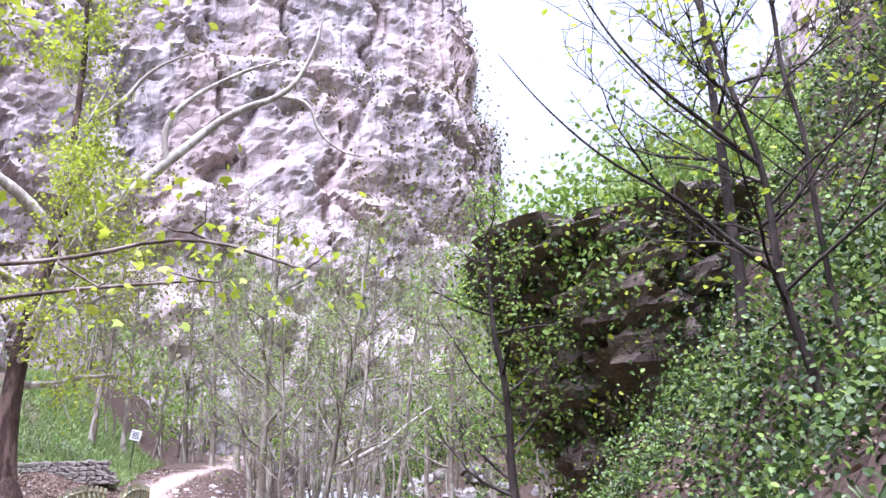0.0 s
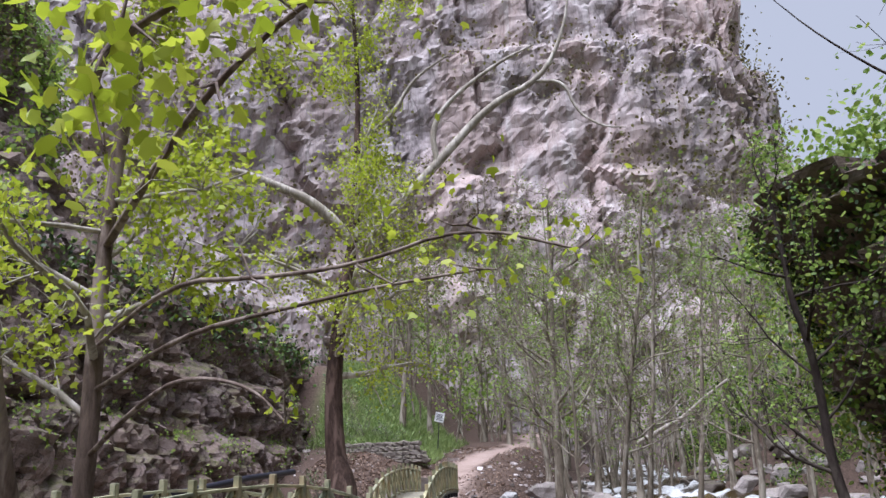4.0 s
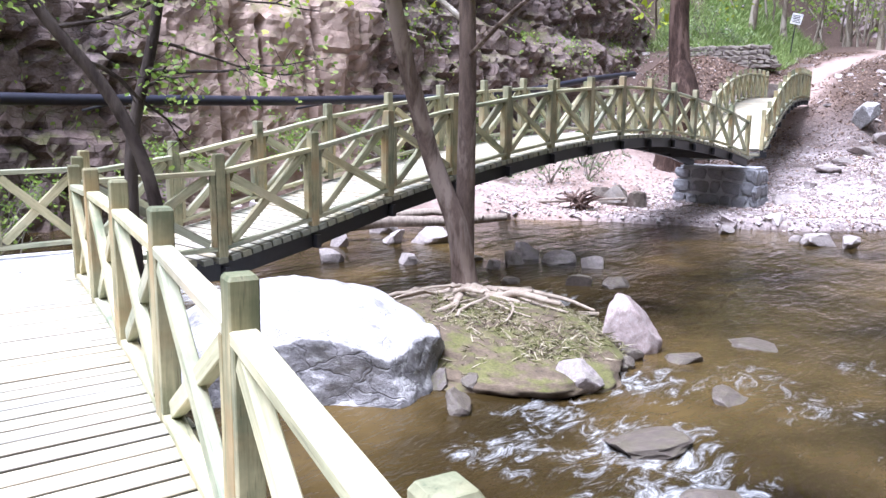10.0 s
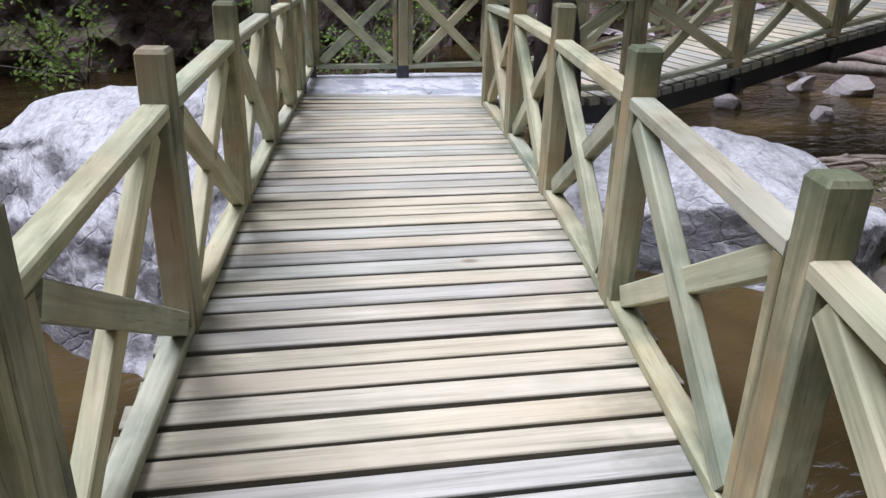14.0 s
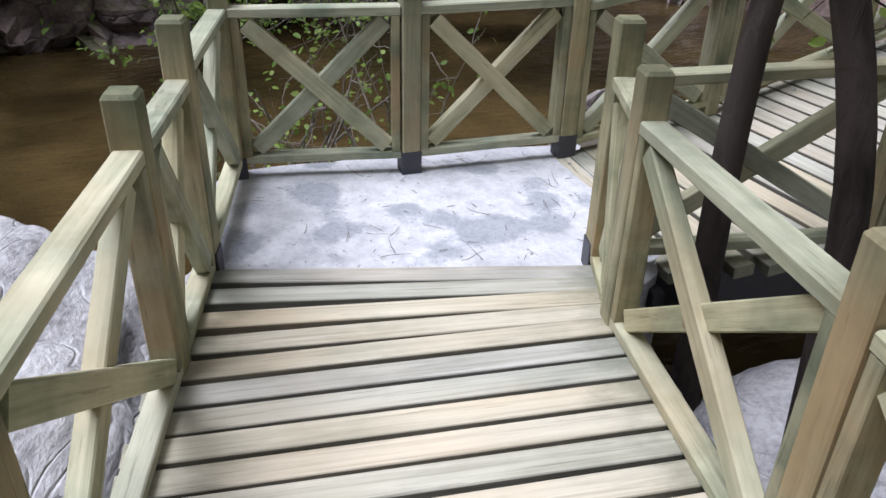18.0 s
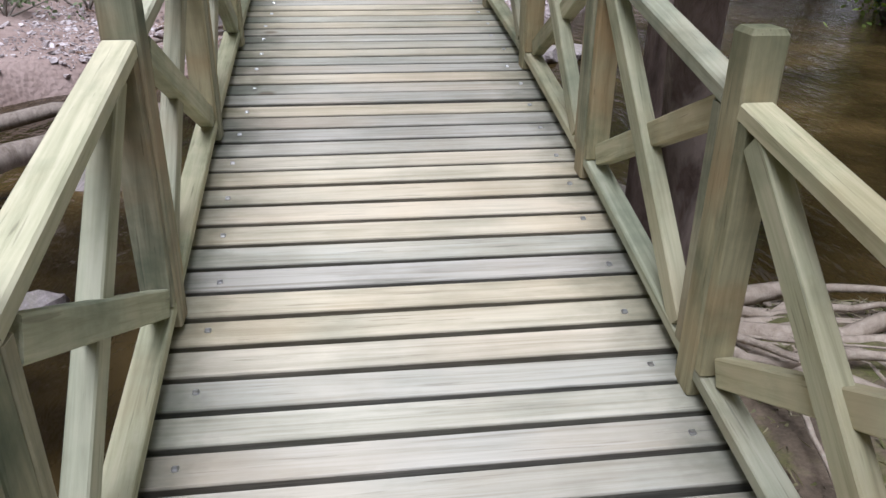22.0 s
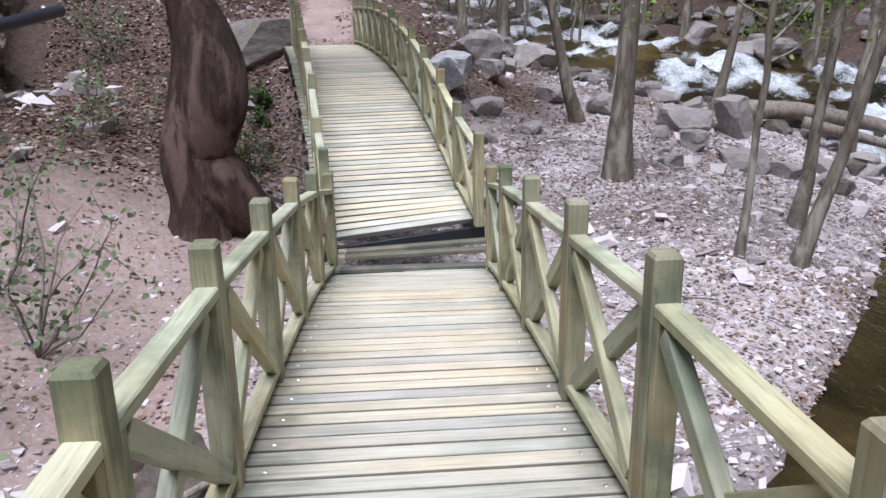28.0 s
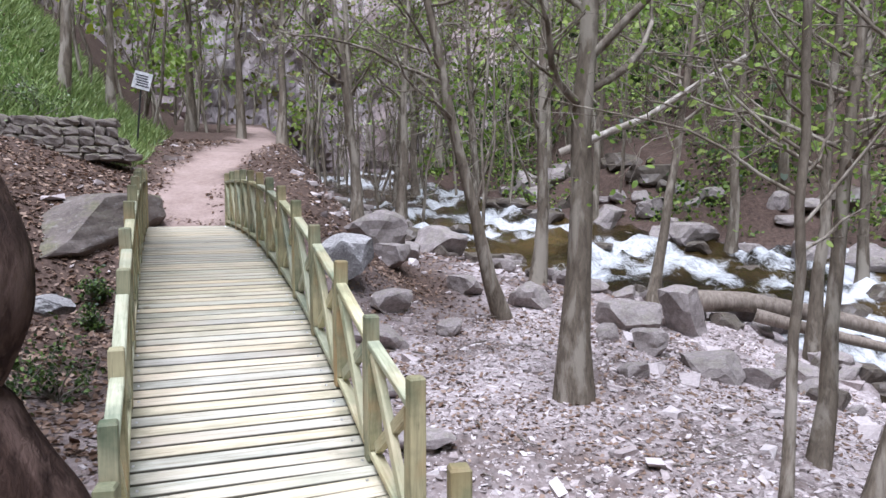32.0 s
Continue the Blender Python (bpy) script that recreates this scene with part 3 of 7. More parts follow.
# ---------- noise on arrays ----------
def hash3(ix, iy, iz, seed):
    h = (ix.astype(np.int64) * 374761393 + iy.astype(np.int64) * 668265263 + iz.astype(np.int64) * 2147483647 + seed * 1274126177) & 0xFFFFFFFF
    h = ((h ^ (h >> 13)) * 1274126177) & 0xFFFFFFFF
    return ((h ^ (h >> 16)) & 0xFFFFFF) / float(0xFFFFFF)


def vnoise(x, y, z, seed=0):
    """Value noise in -1..1 on arrays."""
    ix, iy, iz = np.floor(x), np.floor(y), np.floor(z)
    fx, fy, fz = x - ix, y - iy, z - iz
    fx, fy, fz = (f * f * (3 - 2 * f) for f in (fx, fy, fz))
    out = 0
    for a in (0, 1):
        for b in (0, 1):
            for c in (0, 1):
                w = (fx if a else 1 - fx) * (fy if b else 1 - fy) * (fz if c else 1 - fz)
                out = out + w * hash3(ix + a, iy + b, iz + c, seed)
    return out * 2 - 1


def fbm(x, y, z, octaves=5, seed=0, gain=0.5):
    out, amp = 0, 1.0
    for o in range(octaves):
        out = out + amp * vnoise(x, y, z, seed + o * 7)
        x, y, z, amp = x * 2.03 + 5.1, y * 2.03 + 3.7, z * 2.03 + 1.3, amp * gain
    return out


def cells(u, v, seed):
    """Jittered cells in the plane: a random value per cell and the distance to the cell's edge."""
    iu, iv = np.floor(u), np.floor(v)
    best = np.full(u.shape, 9.0)
    second = np.full(u.shape, 9.0)
    val = np.zeros(u.shape)
    for a in (-1, 0, 1):
        for b in (-1, 0, 1):
            cu, cv = iu + a, iv + b
            ju = cu + 0.15 + 0.7 * hash3(cu, cv, cu * 0, seed)
            jv = cv + 0.15 + 0.7 * hash3(cu, cv, cu * 0 + 1, seed)
            d = np.maximum(np.abs(ju - u), np.abs(jv - v))
            h = hash3(cu, cv, cu * 0 + 2, seed)
            near = d < best
            second = np.where(near, best, np.minimum(second, d))
            val = np.where(near, h, val)
            best = np.where(near, d, best)
    return val, second - best


def smooth(a, b, x):
    t = np.clip((x - a) / (b - a), 0, 1)
    return t * t * (3 - 2 * t)


def seg_dist(px, py, pts):
    """Distance from points to a polyline."""
    best = np.full(np.shape(px), 1e9)
    for (ax, ay), (bx, by) in zip(pts, pts[1:]):
        dx, dy = bx - ax, by - ay
        t = np.clip(((px - ax) * dx + (py - ay) * dy) / (dx * dx + dy * dy), 0, 1)
        best = np.minimum(best, np.hypot(px - ax - t * dx, py - ay - t * dy))
    return best


def table_at(v, xs, ys):
    return np.interp(v, xs, ys)


def grid_mesh(name, P, mat, attrs=None, smooth_it=True):
    """A mesh from an array of points (rows, columns, 3)."""
    r, c, _ = P.shape
    idx = np.arange(r * c).reshape(r, c)
    q = np.stack([idx[:-1, :-1], idx[:-1, 1:], idx[1:, 1:], idx[1:, :-1]], -1).reshape(-1, 4)
    me = bpy.data.meshes.new(name)
    me.vertices.add(r * c)
    me.vertices.foreach_set("co", P.reshape(-1).astype(np.float32))
    me.loops.add(q.size)
    me.polygons.add(len(q))
    me.loops.foreach_set("vertex_index", q.reshape(-1).astype(np.int32))
    me.polygons.foreach_set("loop_start", np.arange(0, q.size, 4, dtype=np.int32))
    me.polygons.foreach_set("loop_total", np.full(len(q), 4, dtype=np.int32))
    me.polygons.foreach_set("use_smooth", np.full(len(q), smooth_it))
    me.update(calc_edges=True)
    for key, val in (attrs or {}).items():
        if val.ndim == 2:
            at = me.attributes.new(key, "FLOAT", "POINT")
            at.data.foreach_set("value", val.reshape(-1).astype(np.float32))
        else:
            at = me.attributes.new(key, "FLOAT_COLOR", "POINT")
            rgba = np.concatenate([val, np.ones(val.shape[:2] + (1,))], -1)
            at.data.foreach_set("color", rgba.reshape(-1).astype(np.float32))
    me.materials.append(mat)
    return me


# ---------- the plan ----------
WATER_Z = -3.05
# the steep right-hand bank and the edge of the gravel bar
NEAR_BANK = [(-30, -6.0), (-12, -5.2), (-6, -4.6), (-1.5, -2.2), (1.5, -0.6), (2.6, 2.0), (3.2, 6.7), (3.75, 10.5), (4.3, 14.5), (8.6, 19.0), (12.4, 24.0), (14.0, 28.5), (12.8, 33.0), (9.8, 37.0), (7.0, 41.0), (5.4, 48), (4.0, 60), (6, 95)]
FAR_BANK = [(-30, 10.5), (-13, 11.0), (-10.5, 12.8), (-8.7, 15.0), (-6.4, 16.2), (-4.6, 16.7), (-1.3, 18.1), (2.2, 21.9), (5.1, 25.5), (7.5, 28.4), (6.9, 31.5), (4.2, 35.0), (1.8, 39.0), (0.6, 45), (0.0, 60), (1, 95)]


def water_level(x, y):
    """The pool is level; the rapids climb upstream."""
    return WATER_Z + np.interp(y + 0.4 * np.clip(x - 5.2, -5, 9), [28.6, 30.5, 33, 36.5, 40, 48, 60, 100], [0, 0.5, 1.2, 2.0, 2.7, 3.9, 5.4, 9.0])


def side_of(x, y, pts):
    """Signed distance to a polyline, positive on its left."""
    best, sign = np.full(np.shape(x), 1e9), np.ones(np.shape(x))
    for (ax, ay), (bx, by) in zip(pts, pts[1:]):
        dx, dy = bx - ax, by - ay
        t = np.clip(((x - ax) * dx + (y - ay) * dy) / (dx * dx + dy * dy), 0, 1)
        d = np.hypot(x - ax - t * dx, y - ay - t * dy)
        s = np.where(dx * (y - ay) - dy * (x - ax) >= 0, 1.0, -1.0)
        sign = np.where(d < best, s, sign)
        best = np.minimum(best, d)
    return best * sign


PATH_LINE = [(-5.5, 32.6), (-5.9, 35.5), (-5.2, 40.0), (-3.6, 46.0), (-3.6, 58.0)]


def ground_height(x, y):
    wl = water_level(x, y)
    far = side_of(x, y, FAR_BANK)          # positive: on the gravel-bar side
    near = -side_of(x, y, NEAR_BANK)       # positive: on the right-hand side
    bed = wl - 0.55 + 0.12 * fbm(x * 0.8, y * 0.8, x * 0, 4, 3)
    # the bar rises slowly upstream, then the slope under the left cliff and the far bank
    rise = np.interp(y, [16, 20, 23, 26, 28.5, 31, 33, 36, 42, 50, 60, 80], [-2.95, -2.8, -2.5, -2.0, -1.75, -1.55, -1.3, -0.8, -0.1, 0.7, 1.6, 4.0])
    bar = np.maximum(wl + 0.02, np.minimum(rise, wl + 0.02 + 0.28 * np.clip(far, 0, 99))) + 0.06 * fbm(x * 0.9, y * 0.9, x * 0, 5, 11)
    bar = bar + smooth(-6.5, -10.5, x) * smooth(10, 17, y) * (0.55 + 0.045 * np.clip(y - 17, 0, 12))
    yb = y - 1.3 * smooth(-5.9, -7.0, x)
    bank = smooth(-0.4, -3.4, x) * smooth(28.5, 32.6, yb)
    bar = bar + bank * (0.05 + np.interp(y, [30, 32.6, 36, 39, 42, 50], [0.4, 1.35, 1.9, 2.3, 2.6, 2.8]))
    bar = bar + smooth(-8.0, -13, x) * smooth(36.8, 42, y) * 4.0 + smooth(-11, -22, x) * smooth(34, 46, y) * 1.0
    pathd = seg_dist(x, y, PATH_LINE)
    bar = bar - 0.10 * smooth(1.2, 0.3, pathd)
    hi = np.interp(y, [-10, 2, 12, 20, 30], [9.0, 14.0, 30.0, 30.0, 24.0])
    first = np.interp(y, [12, 21], [1.15, 0.32])
    wide = np.interp(y, [12, 21], [4.5, 7.0])
    right = wl + 0.05 + first * np.minimum(near, wide) + np.minimum(np.interp(y, [12, 21], [1.9, 0.95]) * np.clip(near - wide, 0, 99), hi) + np.clip(near, 0, 1) * 0.5 * fbm(x * 0.6, y * 0.6, x * 0, 5, 21)
    # the bank under the first bridge's near end
    landing = np.interp(np.hypot(x - 1.6, y + 1.2), [0, 2.2, 3.6], [1.0, 0.9, 0.0])
    right = right * (1 - landing) + (-2.35 + 0.08 * fbm(x, y, x * 0, 4, 9)) * landing
    h = np.where(far > 0, bed * (1 - smooth(-0.15, 0.5, far)) + bar * smooth(-0.15, 0.5, far), np.where(near > 0, bed * (1 - smooth(-0.15, 0.4, near)) + right * smooth(-0.15, 0.4, near), bed * 1.0))
    far_rise = smooth(60, 400, np.hypot(x, y)) * 40.0
    return h + far_rise, far, near, pathd


def warp_axis(lo, hi, fine_lo, fine_hi, step, growth):
    a = list(np.arange(fine_lo, fine_hi + 1e-6, step))
    s, v = step, fine_hi
    while v < hi:
        s *= growth
        v += s
        a.append(min(v, hi))
    s, v, left = step, fine_lo, []
    while v > lo:
        s *= growth
        v -= s
        left.append(max(v, lo))
    return np.array(left[::-1] + a)


gx, gy = warp_axis(-900, 900, -13, 13, 0.2, 1.07), warp_axis(-900, 1200, -5, 40, 0.21, 1.07)
GX, GY = np.meshgrid(gx, gy)
GH, G_far, G_near, G_path = ground_height(GX, GY)
grav = smooth(0.0, 0.6, G_far) * smooth(13, 8, G_far) * smooth(-9.0, -6.5, GX + 0.8 * fbm(GX * 0.5, GY * 0.5, GX * 0, 3, 4)) * (0.72 + 0.28 * smooth(-0.2, 0.3, fbm(GX * 0.35, GY * 0.35, GX * 0, 4, 8)))
grav = grav * (1 - smooth(29, 33, GY) * smooth(1.5, -0.8, GX))
grav = np.maximum(grav, smooth(0.3, -0.2, G_far) * smooth(0.3, -0.2, G_near))
dirt = np.clip(smooth(np.interp(GY, [34, 38], [1.9, 1.2]), 0.5, G_path + 0.5 * fbm(GX, GY, GX * 0, 3, 2)) + smooth(-5.5, -7.0, GX) * smooth(-14, -10, GX) * smooth(12, 14, GY) * smooth(27, 23.5, GY), 0, 1)
grs = np.clip(smooth(-7.0, -8.2, GX) * smooth(-14.5, -12.5, GX) * smooth(37, 39, GY) * smooth(50, 46, GY) * smooth(1.2, 2.5, G_path) + smooth(60, 90, np.hypot(GX, GY)), 0, 1) * smooth(-0.5, 0.4, fbm(GX * 0.4, GY * 0.4, GX * 0, 4, 31))
zone = np.stack([grav, dirt, grs], -1)
ground = new("ground", grid_mesh("ground", np.stack([GX, GY, GH], -1), M_GROUND, {"zone": zone}))
tagged(ground, "pale gravel bar, leaf litter and trodden earth of a river valley", "ground", kind="structure")


def ground_z(x, y):
    h = ground_height(np.array([[float(x)]]), np.array([[float(y)]]))[0]
    return float(h[0, 0])


# ---------- the river ----------
wx, wy = warp_axis(-45, 40, -12, 12, 0.2, 1.06), warp_axis(-12, 95, -5, 36, 0.2, 1.06)
WX, WY = np.meshgrid(wx, wy)
WL = water_level(WX, WY)
steep = smooth(28.6, 30.2, WY + 0.4 * np.clip(WX - 5.2, -5, 9))
FOAM_SPOTS = [(-0.9, 6.3, 0.75, 0.85), (-1.3, 5.2, 0.7, 0.85), (0.5, 6.6, 0.8, 0.7), (1.9, 8.6, 0.8, 0.75), (-0.35, 5.0, 0.8, 1.0), (0.2, 4.2, 1.1, 0.9), (-1.2, 4.3, 0.8, 0.75), (1.28, 9.6, 0.9, 0.7), (2.98, 12.6, 1.0, 0.6), (2.4, 10.9, 0.9, 0.55), (0.6, 8.1, 0.7, 0.65), (-0.2, 6.95, 0.8, 0.75), (-0.4, 8.3, 0.7, 0.6), (-3.4, 8.85, 0.7, 1.0), (-4.4, 11.6, 0.8, 0.45), (-7.2, 6.0, 1.0, 1.0), (-8.2, 4.6, 0.9, 0.9), (1.2, 6.2, 1.0, 0.55), (-1.0, 12.5, 1.5, 0.3), (-0.5, 2.6, 1.0, 0.9), (-6.0, 9.8, 0.9, 0.5)]
foam = steep * np.clip(0.50 + 1.1 * fbm(WX * 0.9, WY * 0.9, WX * 0, 4, 23), 0.1, 0.95) + 0.15 + 0.18 * steep * smooth(7.5, 10, WX)
for fx, fy, fr, fs in FOAM_SPOTS:
    foam = np.maximum(foam, 0.85 * fs * np.exp(-((WX - fx) ** 2 + (WY - fy) ** 2) / (fr * fr)))
churn = steep + np.clip(foam - 0.3, 0, 1) * 0.6
WZ = WL + 0.018 * fbm(WX * 1.4, WY * 0.8, WX * 0, 4, 17) + churn * 0.17 * fbm(WX * 1.6, WY * 1.6, WX * 0, 4, 19)
water = new("water", grid_mesh("water", np.stack([WX, WY, WZ], -1), M_WATER, {"foam": foam}))
tagged(water, "clear brown mountain river with white riffles and rapids", "river", kind="structure")


# ---------- the three bridges ----------
def rail_run(x0, y0, dx, dy, k0, k1, zs, zoff=0.0):
    """Feet of the posts k0..k1 of a straight railing, with their height from a table over k."""
    return [(x0 + dx * k, y0 + dy * k, lerp_table(zs, k + zoff)) for k in range(k0, k1 + 1)]


Z_A = [-2.13, -2.08, -2.07, -2.10, -2.18, -2.27, -2.37, -2.47, -2.56]
A_R = rail_run(-4.961, 3.206, 1.143, -0.479, 0, 7, Z_A)
A_R = [(x + 0.10 * s, y - 0.11 * s, z - 0.03 * s) for (x, y, z), s in zip(A_R, (0, 0, 0, 0, 0, 0.7, 0.8, 0.8))]
A_L = rail_run(-5.46, 1.642, 1.145, -0.479, 0, 7, Z_A)
POST_LC, POST_LA = (-5.38, 3.465, -2.13), (-6.11, 1.93, -2.14)
POST_L1, POST_L2, POST_L3 = (-7.06, 2.335, -2.15), (-6.70, 3.21, -2.14), (-6.49, 4.13, -2.13)
Z_B = [-2.15, -2.07, -1.86, -1.605, -1.395, -1.228, -1.083, -0.985, -0.913, -0.90, -0.93, -1.03, -1.148, -1.30, -1.525, -1.76]
B_R = rail_run(-4.855, 3.454, 0.0833, 1.180, 1, 14, Z_B)
B_L = rail_run(-6.424, 3.997, 0.082, 1.177, 1, 14, Z_B, 0.42)
# both railings of the long bridge bow a little, out and back
B_R = [(x + 0.085 * math.sin(2 * math.pi * (k - 3.0) / 13.4), y, z) for k, (x, y, z) in enumerate(B_R, 1)]
B_L = [(x + 0.05 * math.sin(2 * math.pi * (k - 2.8) / 14), y, z) for k, (x, y, z) in enumerate(B_L, 1)]
Z_C = [-1.38, -1.14, -0.815, -0.54, -0.305, -0.13, 0.0, 0.1, 0.17, 0.22, 0.25, 0.27, 0.27, 0.24]
C_R = rail_run(-3.70, 21.134, -0.10, 0.955, 0, 12, Z_C)
C_L = rail_run(-5.373, 20.896, -0.086, 0.948, 0, 12, [-1.45, -1.24] + Z_C[2:], 0.0)


def deck_pairs(left, right, z_add=0.0):
    return [(tuple(Vector(a) + Vector((0, 0, z_add))), tuple(Vector(b) + Vector((0, 0, z_add)))) for a, b in zip(left, right)]


def square_pairs(left, right):
    """Edge points of a deck, square to its run: heights follow the right-hand railing."""
    out = []
    for i in range(len(right)):
        r = Vector(right[i])
        d = Vector(right[min(i + 1, len(right) - 1)]) - Vector(right[max(i - 1, 0)])
        d.z = 0
        d.normalize()
        n = Vector((-d.y, d.x, 0))
        w = abs((Vector(left[0]) - Vector(right[0])).dot(n))
        out.append((tuple(r + n * w), tuple(r)))
    return out


deckA = [(tuple(Vector(POST_LA) + Vector((0.05, -0.02, -0.0))), tuple(Vector(POST_LC) + Vector((0.1, -0.04, 0))))] + deck_pairs(A_L, A_R)
bridge_a = footbridge("footbridge", [POST_LA] + A_L, [POST_LC] + A_R, [(r, l) for l, r in deckA][::-1], "short arched footbridge of pale green-treated timber boards over the river", 1, skip_first=(True, True))
d0 = square_pairs(B_L, B_R)
startB = [(tuple(Vector(POST_L3) + Vector((0.06, -0.1, 0.0))), tuple(Vector(POST_LC) + Vector((0.10, 0.25, 0.0))))]
deckB = startB + d0[:-1] + [(tuple(Vector(B_L[-1]) + Vector((0, 0.05, 0))), tuple(Vector(B_R[-1]) + Vector((0, 0.06, 0))))]
bridge_b = footbridge("footbridge", [POST_L3] + B_L, [POST_LC] + B_R, deckB, "long arched footbridge of weathered green-treated timber on black steel beams", 2, skip_first=(True, True))
deckC = square_pairs(C_L, C_R)
deckC = [(tuple(Vector(C_L[0]) + Vector((0.0, 0.12, 0.03))), tuple(Vector(C_R[0]) + Vector((0, 0.2, 0.04))))] + deckC[1:]
bridge_c = footbridge("footbridge", C_L, C_R, deckC, "steep arched footbridge of pale treated timber climbing to the far bank", 3)

# railing round the landing
rail_l = thing("landing_railing", POST_L2, "timber railing with crossed braces round the concrete landing", "railing")
for p, q in ((POST_LA, POST_L1), (POST_L1, POST_L2), (POST_L2, POST_L3)):
    panel(rail_l, Vector(p) + Vector((0, 0, 0.04)), Vector(q) + Vector((0, 0, 0.04)))
for p in (POST_LA, POST_L1, POST_L2, POST_L3, POST_LC):
    ang = math.atan2(0.42, -0.9) if p in (POST_LA, POST_LC) else math.atan2(1.0, 0.2)
    put("post", ME_POST, rail_l, Matrix.Translation(Vector(p) + Vector((0, 0, 0.05))) @ Matrix.Rotation(ang, 4, "Z"))
    put("post_shoe", ME_SHOE, rail_l, Matrix.Translation(Vector(p) + Vector((0, 0, 0.0))) @ Matrix.Rotation(ang, 4, "Z"), "dark steel post shoe")


# loose boards over the pier between the second and third bridge
def loose_board(a, b, name="loose_plank"):
    ob = new(name, beam_mesh("loose_plank", 0.115, 0.045, 0.005, M_PLANK, 1))
    ob.matrix_basis = span(a, b)
    tagged(ob, "loose weathered board laid skew across the gap between two bridges", "plank", "loose boards in the gap")
    return ob


loose_board((-5.27, 20.75, -1.50), (-3.66, 20.84, -1.47))
loose_board((-5.29, 20.60, -1.51), (-3.60, 20.62, -1.50))
loose_board((-5.34, 20.30, -1.545), (-3.62, 20.20, -1.545), "threshold_board")


# ---------- landing slab, boulders and the pier ----------
def prism(name, outline, z0, z1, mat, jag=0.0, seed=0):
    """An upright slab on an outline, its rim slightly rounded and uneven."""
    rg = random.Random(seed)
    bm = bmesh.new()
    pts = []
    for i, p in enumerate(outline):
        q = outline[(i + 1) % len(outline)]
        n = max(1, int((Vector(q) - Vector(p)).length / 0.14))
        for k in range(n):
            f = k / n
            pts.append((p[0] + (q[0] - p[0]) * f + rg.uniform(-jag, jag), p[1] + (q[1] - p[1]) * f + rg.uniform(-jag, jag)))
    cx, cy = sum(p[0] for p in pts) / len(pts), sum(p[1] for p in pts) / len(pts)
    rings = [(0.0, z0, 1.0), (0.0, z1 - 0.05, 1.0), (0.0, z1, 0.965)]
    vs = []
    for _, z, s in rings:
        vs.append([bm.verts.new((cx + (x - cx) * s, cy + (y - cy) * s, z + rg.uniform(-jag, jag) * 0.25)) for x, y in pts])
    for a, b in zip(vs, vs[1:]):
        for i in range(len(pts)):
            j = (i + 1) % len(pts)
            bm.faces.new((a[i], a[j], b[j], b[i]))
    bm.faces.new(vs[-1])
    bm.faces.new(vs[0][::-1])
    bmesh.ops.recalc_face_normals(bm, faces=bm.faces)
    me = bpy.data.meshes.new(name)
    bm.to_mesh(me)
    bm.free()
    me.materials.append(mat)
    return me


slab = new("landing_slab", prism("landing_slab", [(-5.28, 3.32), (-5.2, 3.62), (-5.30, 3.80), (-6.30, 4.34), (-6.62, 4.36), (-6.95, 3.35), (-7.16, 2.25), (-6.95, 2.12), (-6.12, 1.86), (-6.02, 2.10)], -2.75, -2.13, M_SLAB, 0.02, 4))
tagged(slab, "pale rough concrete landing set with flat stones, strewn with twigs", "landing")


def rock_mesh(name, seed, mat, sub=4, facets=9, rough=0.12, squash=(1, 1, 1), flat=True, cuts=()):
    """An angular stone of about unit radius: a sphere cut by planes, then roughened."""
    rg = random.Random(seed)
    bm = bmesh.new()
    bmesh.ops.create_icosphere(bm, subdivisions=sub, radius=1.0)
    planes = []
    for _ in range(facets):
        v = Vector((rg.gauss(0, 1), rg.gauss(0, 1), rg.gauss(0, 0.8))).normalized()
        planes.append((v, rg.uniform(0.42, 0.78)))
    planes += [(Vector(c[:3]).normalized(), c[3]) for c in cuts]
    o = Vector((rg.uniform(0, 50), rg.uniform(0, 50), rg.uniform(0, 50)))
    for v in bm.verts:
        if flat:
            v.co = v.co.lerp(v.co / max(abs(a) for a in v.co) * 0.86, 0.6)
        for n, d in planes:
            e = v.co.dot(n) - d
            if e > 0:
                v.co -= n * e
        f = noise.fractal(v.co * 1.7 + o, 1.0, 2.0, 5)
        v.co *= 1 + rough * f
        v.co = Vector((v.co.x * squash[0], v.co.y * squash[1], v.co.z * squash[2]))
    me = bpy.data.meshes.new(name)
    bm.to_mesh(me)
    bm.free()
    me.materials.append(mat)
    if not flat:
        me.polygons.foreach_set("use_smooth", [True] * len(me.polygons))
    return me


def stone(name, at, size, seed, mat, label, turn=0.0, group="", sub=4, facets=9, rough=0.12, flat=True, cat="rock", cuts=()):
    ob = new(name, rock_mesh(name, seed, mat, sub, facets, rough, (1, 1, 1), flat, cuts))
    ob.matrix_basis = Matrix.Translation(at) @ Matrix.Rotation(turn, 4, "Z") @ Matrix.Diagonal((*size, 1))
    return tagged(ob, label, cat, group)


stone("boulder", (-3.68, 4.65, -3.22), (1.6, 1.24, 1.03), 3, M_BOULDER, "huge pale rounded boulder with a dark flank by the river", 0.5, sub=6, facets=0, rough=0.10, flat=False, cat="boulder", cuts=((0.25, -1.0, 0.10, 0.78), (0.9, -0.35, 0.1, 0.84), (0.45, 0.1, 1.0, 0.88)))
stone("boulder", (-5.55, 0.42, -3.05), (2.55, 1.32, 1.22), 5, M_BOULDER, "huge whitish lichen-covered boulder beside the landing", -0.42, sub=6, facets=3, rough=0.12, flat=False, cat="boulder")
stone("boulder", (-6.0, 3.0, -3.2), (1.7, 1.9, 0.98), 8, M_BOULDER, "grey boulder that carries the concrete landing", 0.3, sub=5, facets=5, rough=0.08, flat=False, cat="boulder")

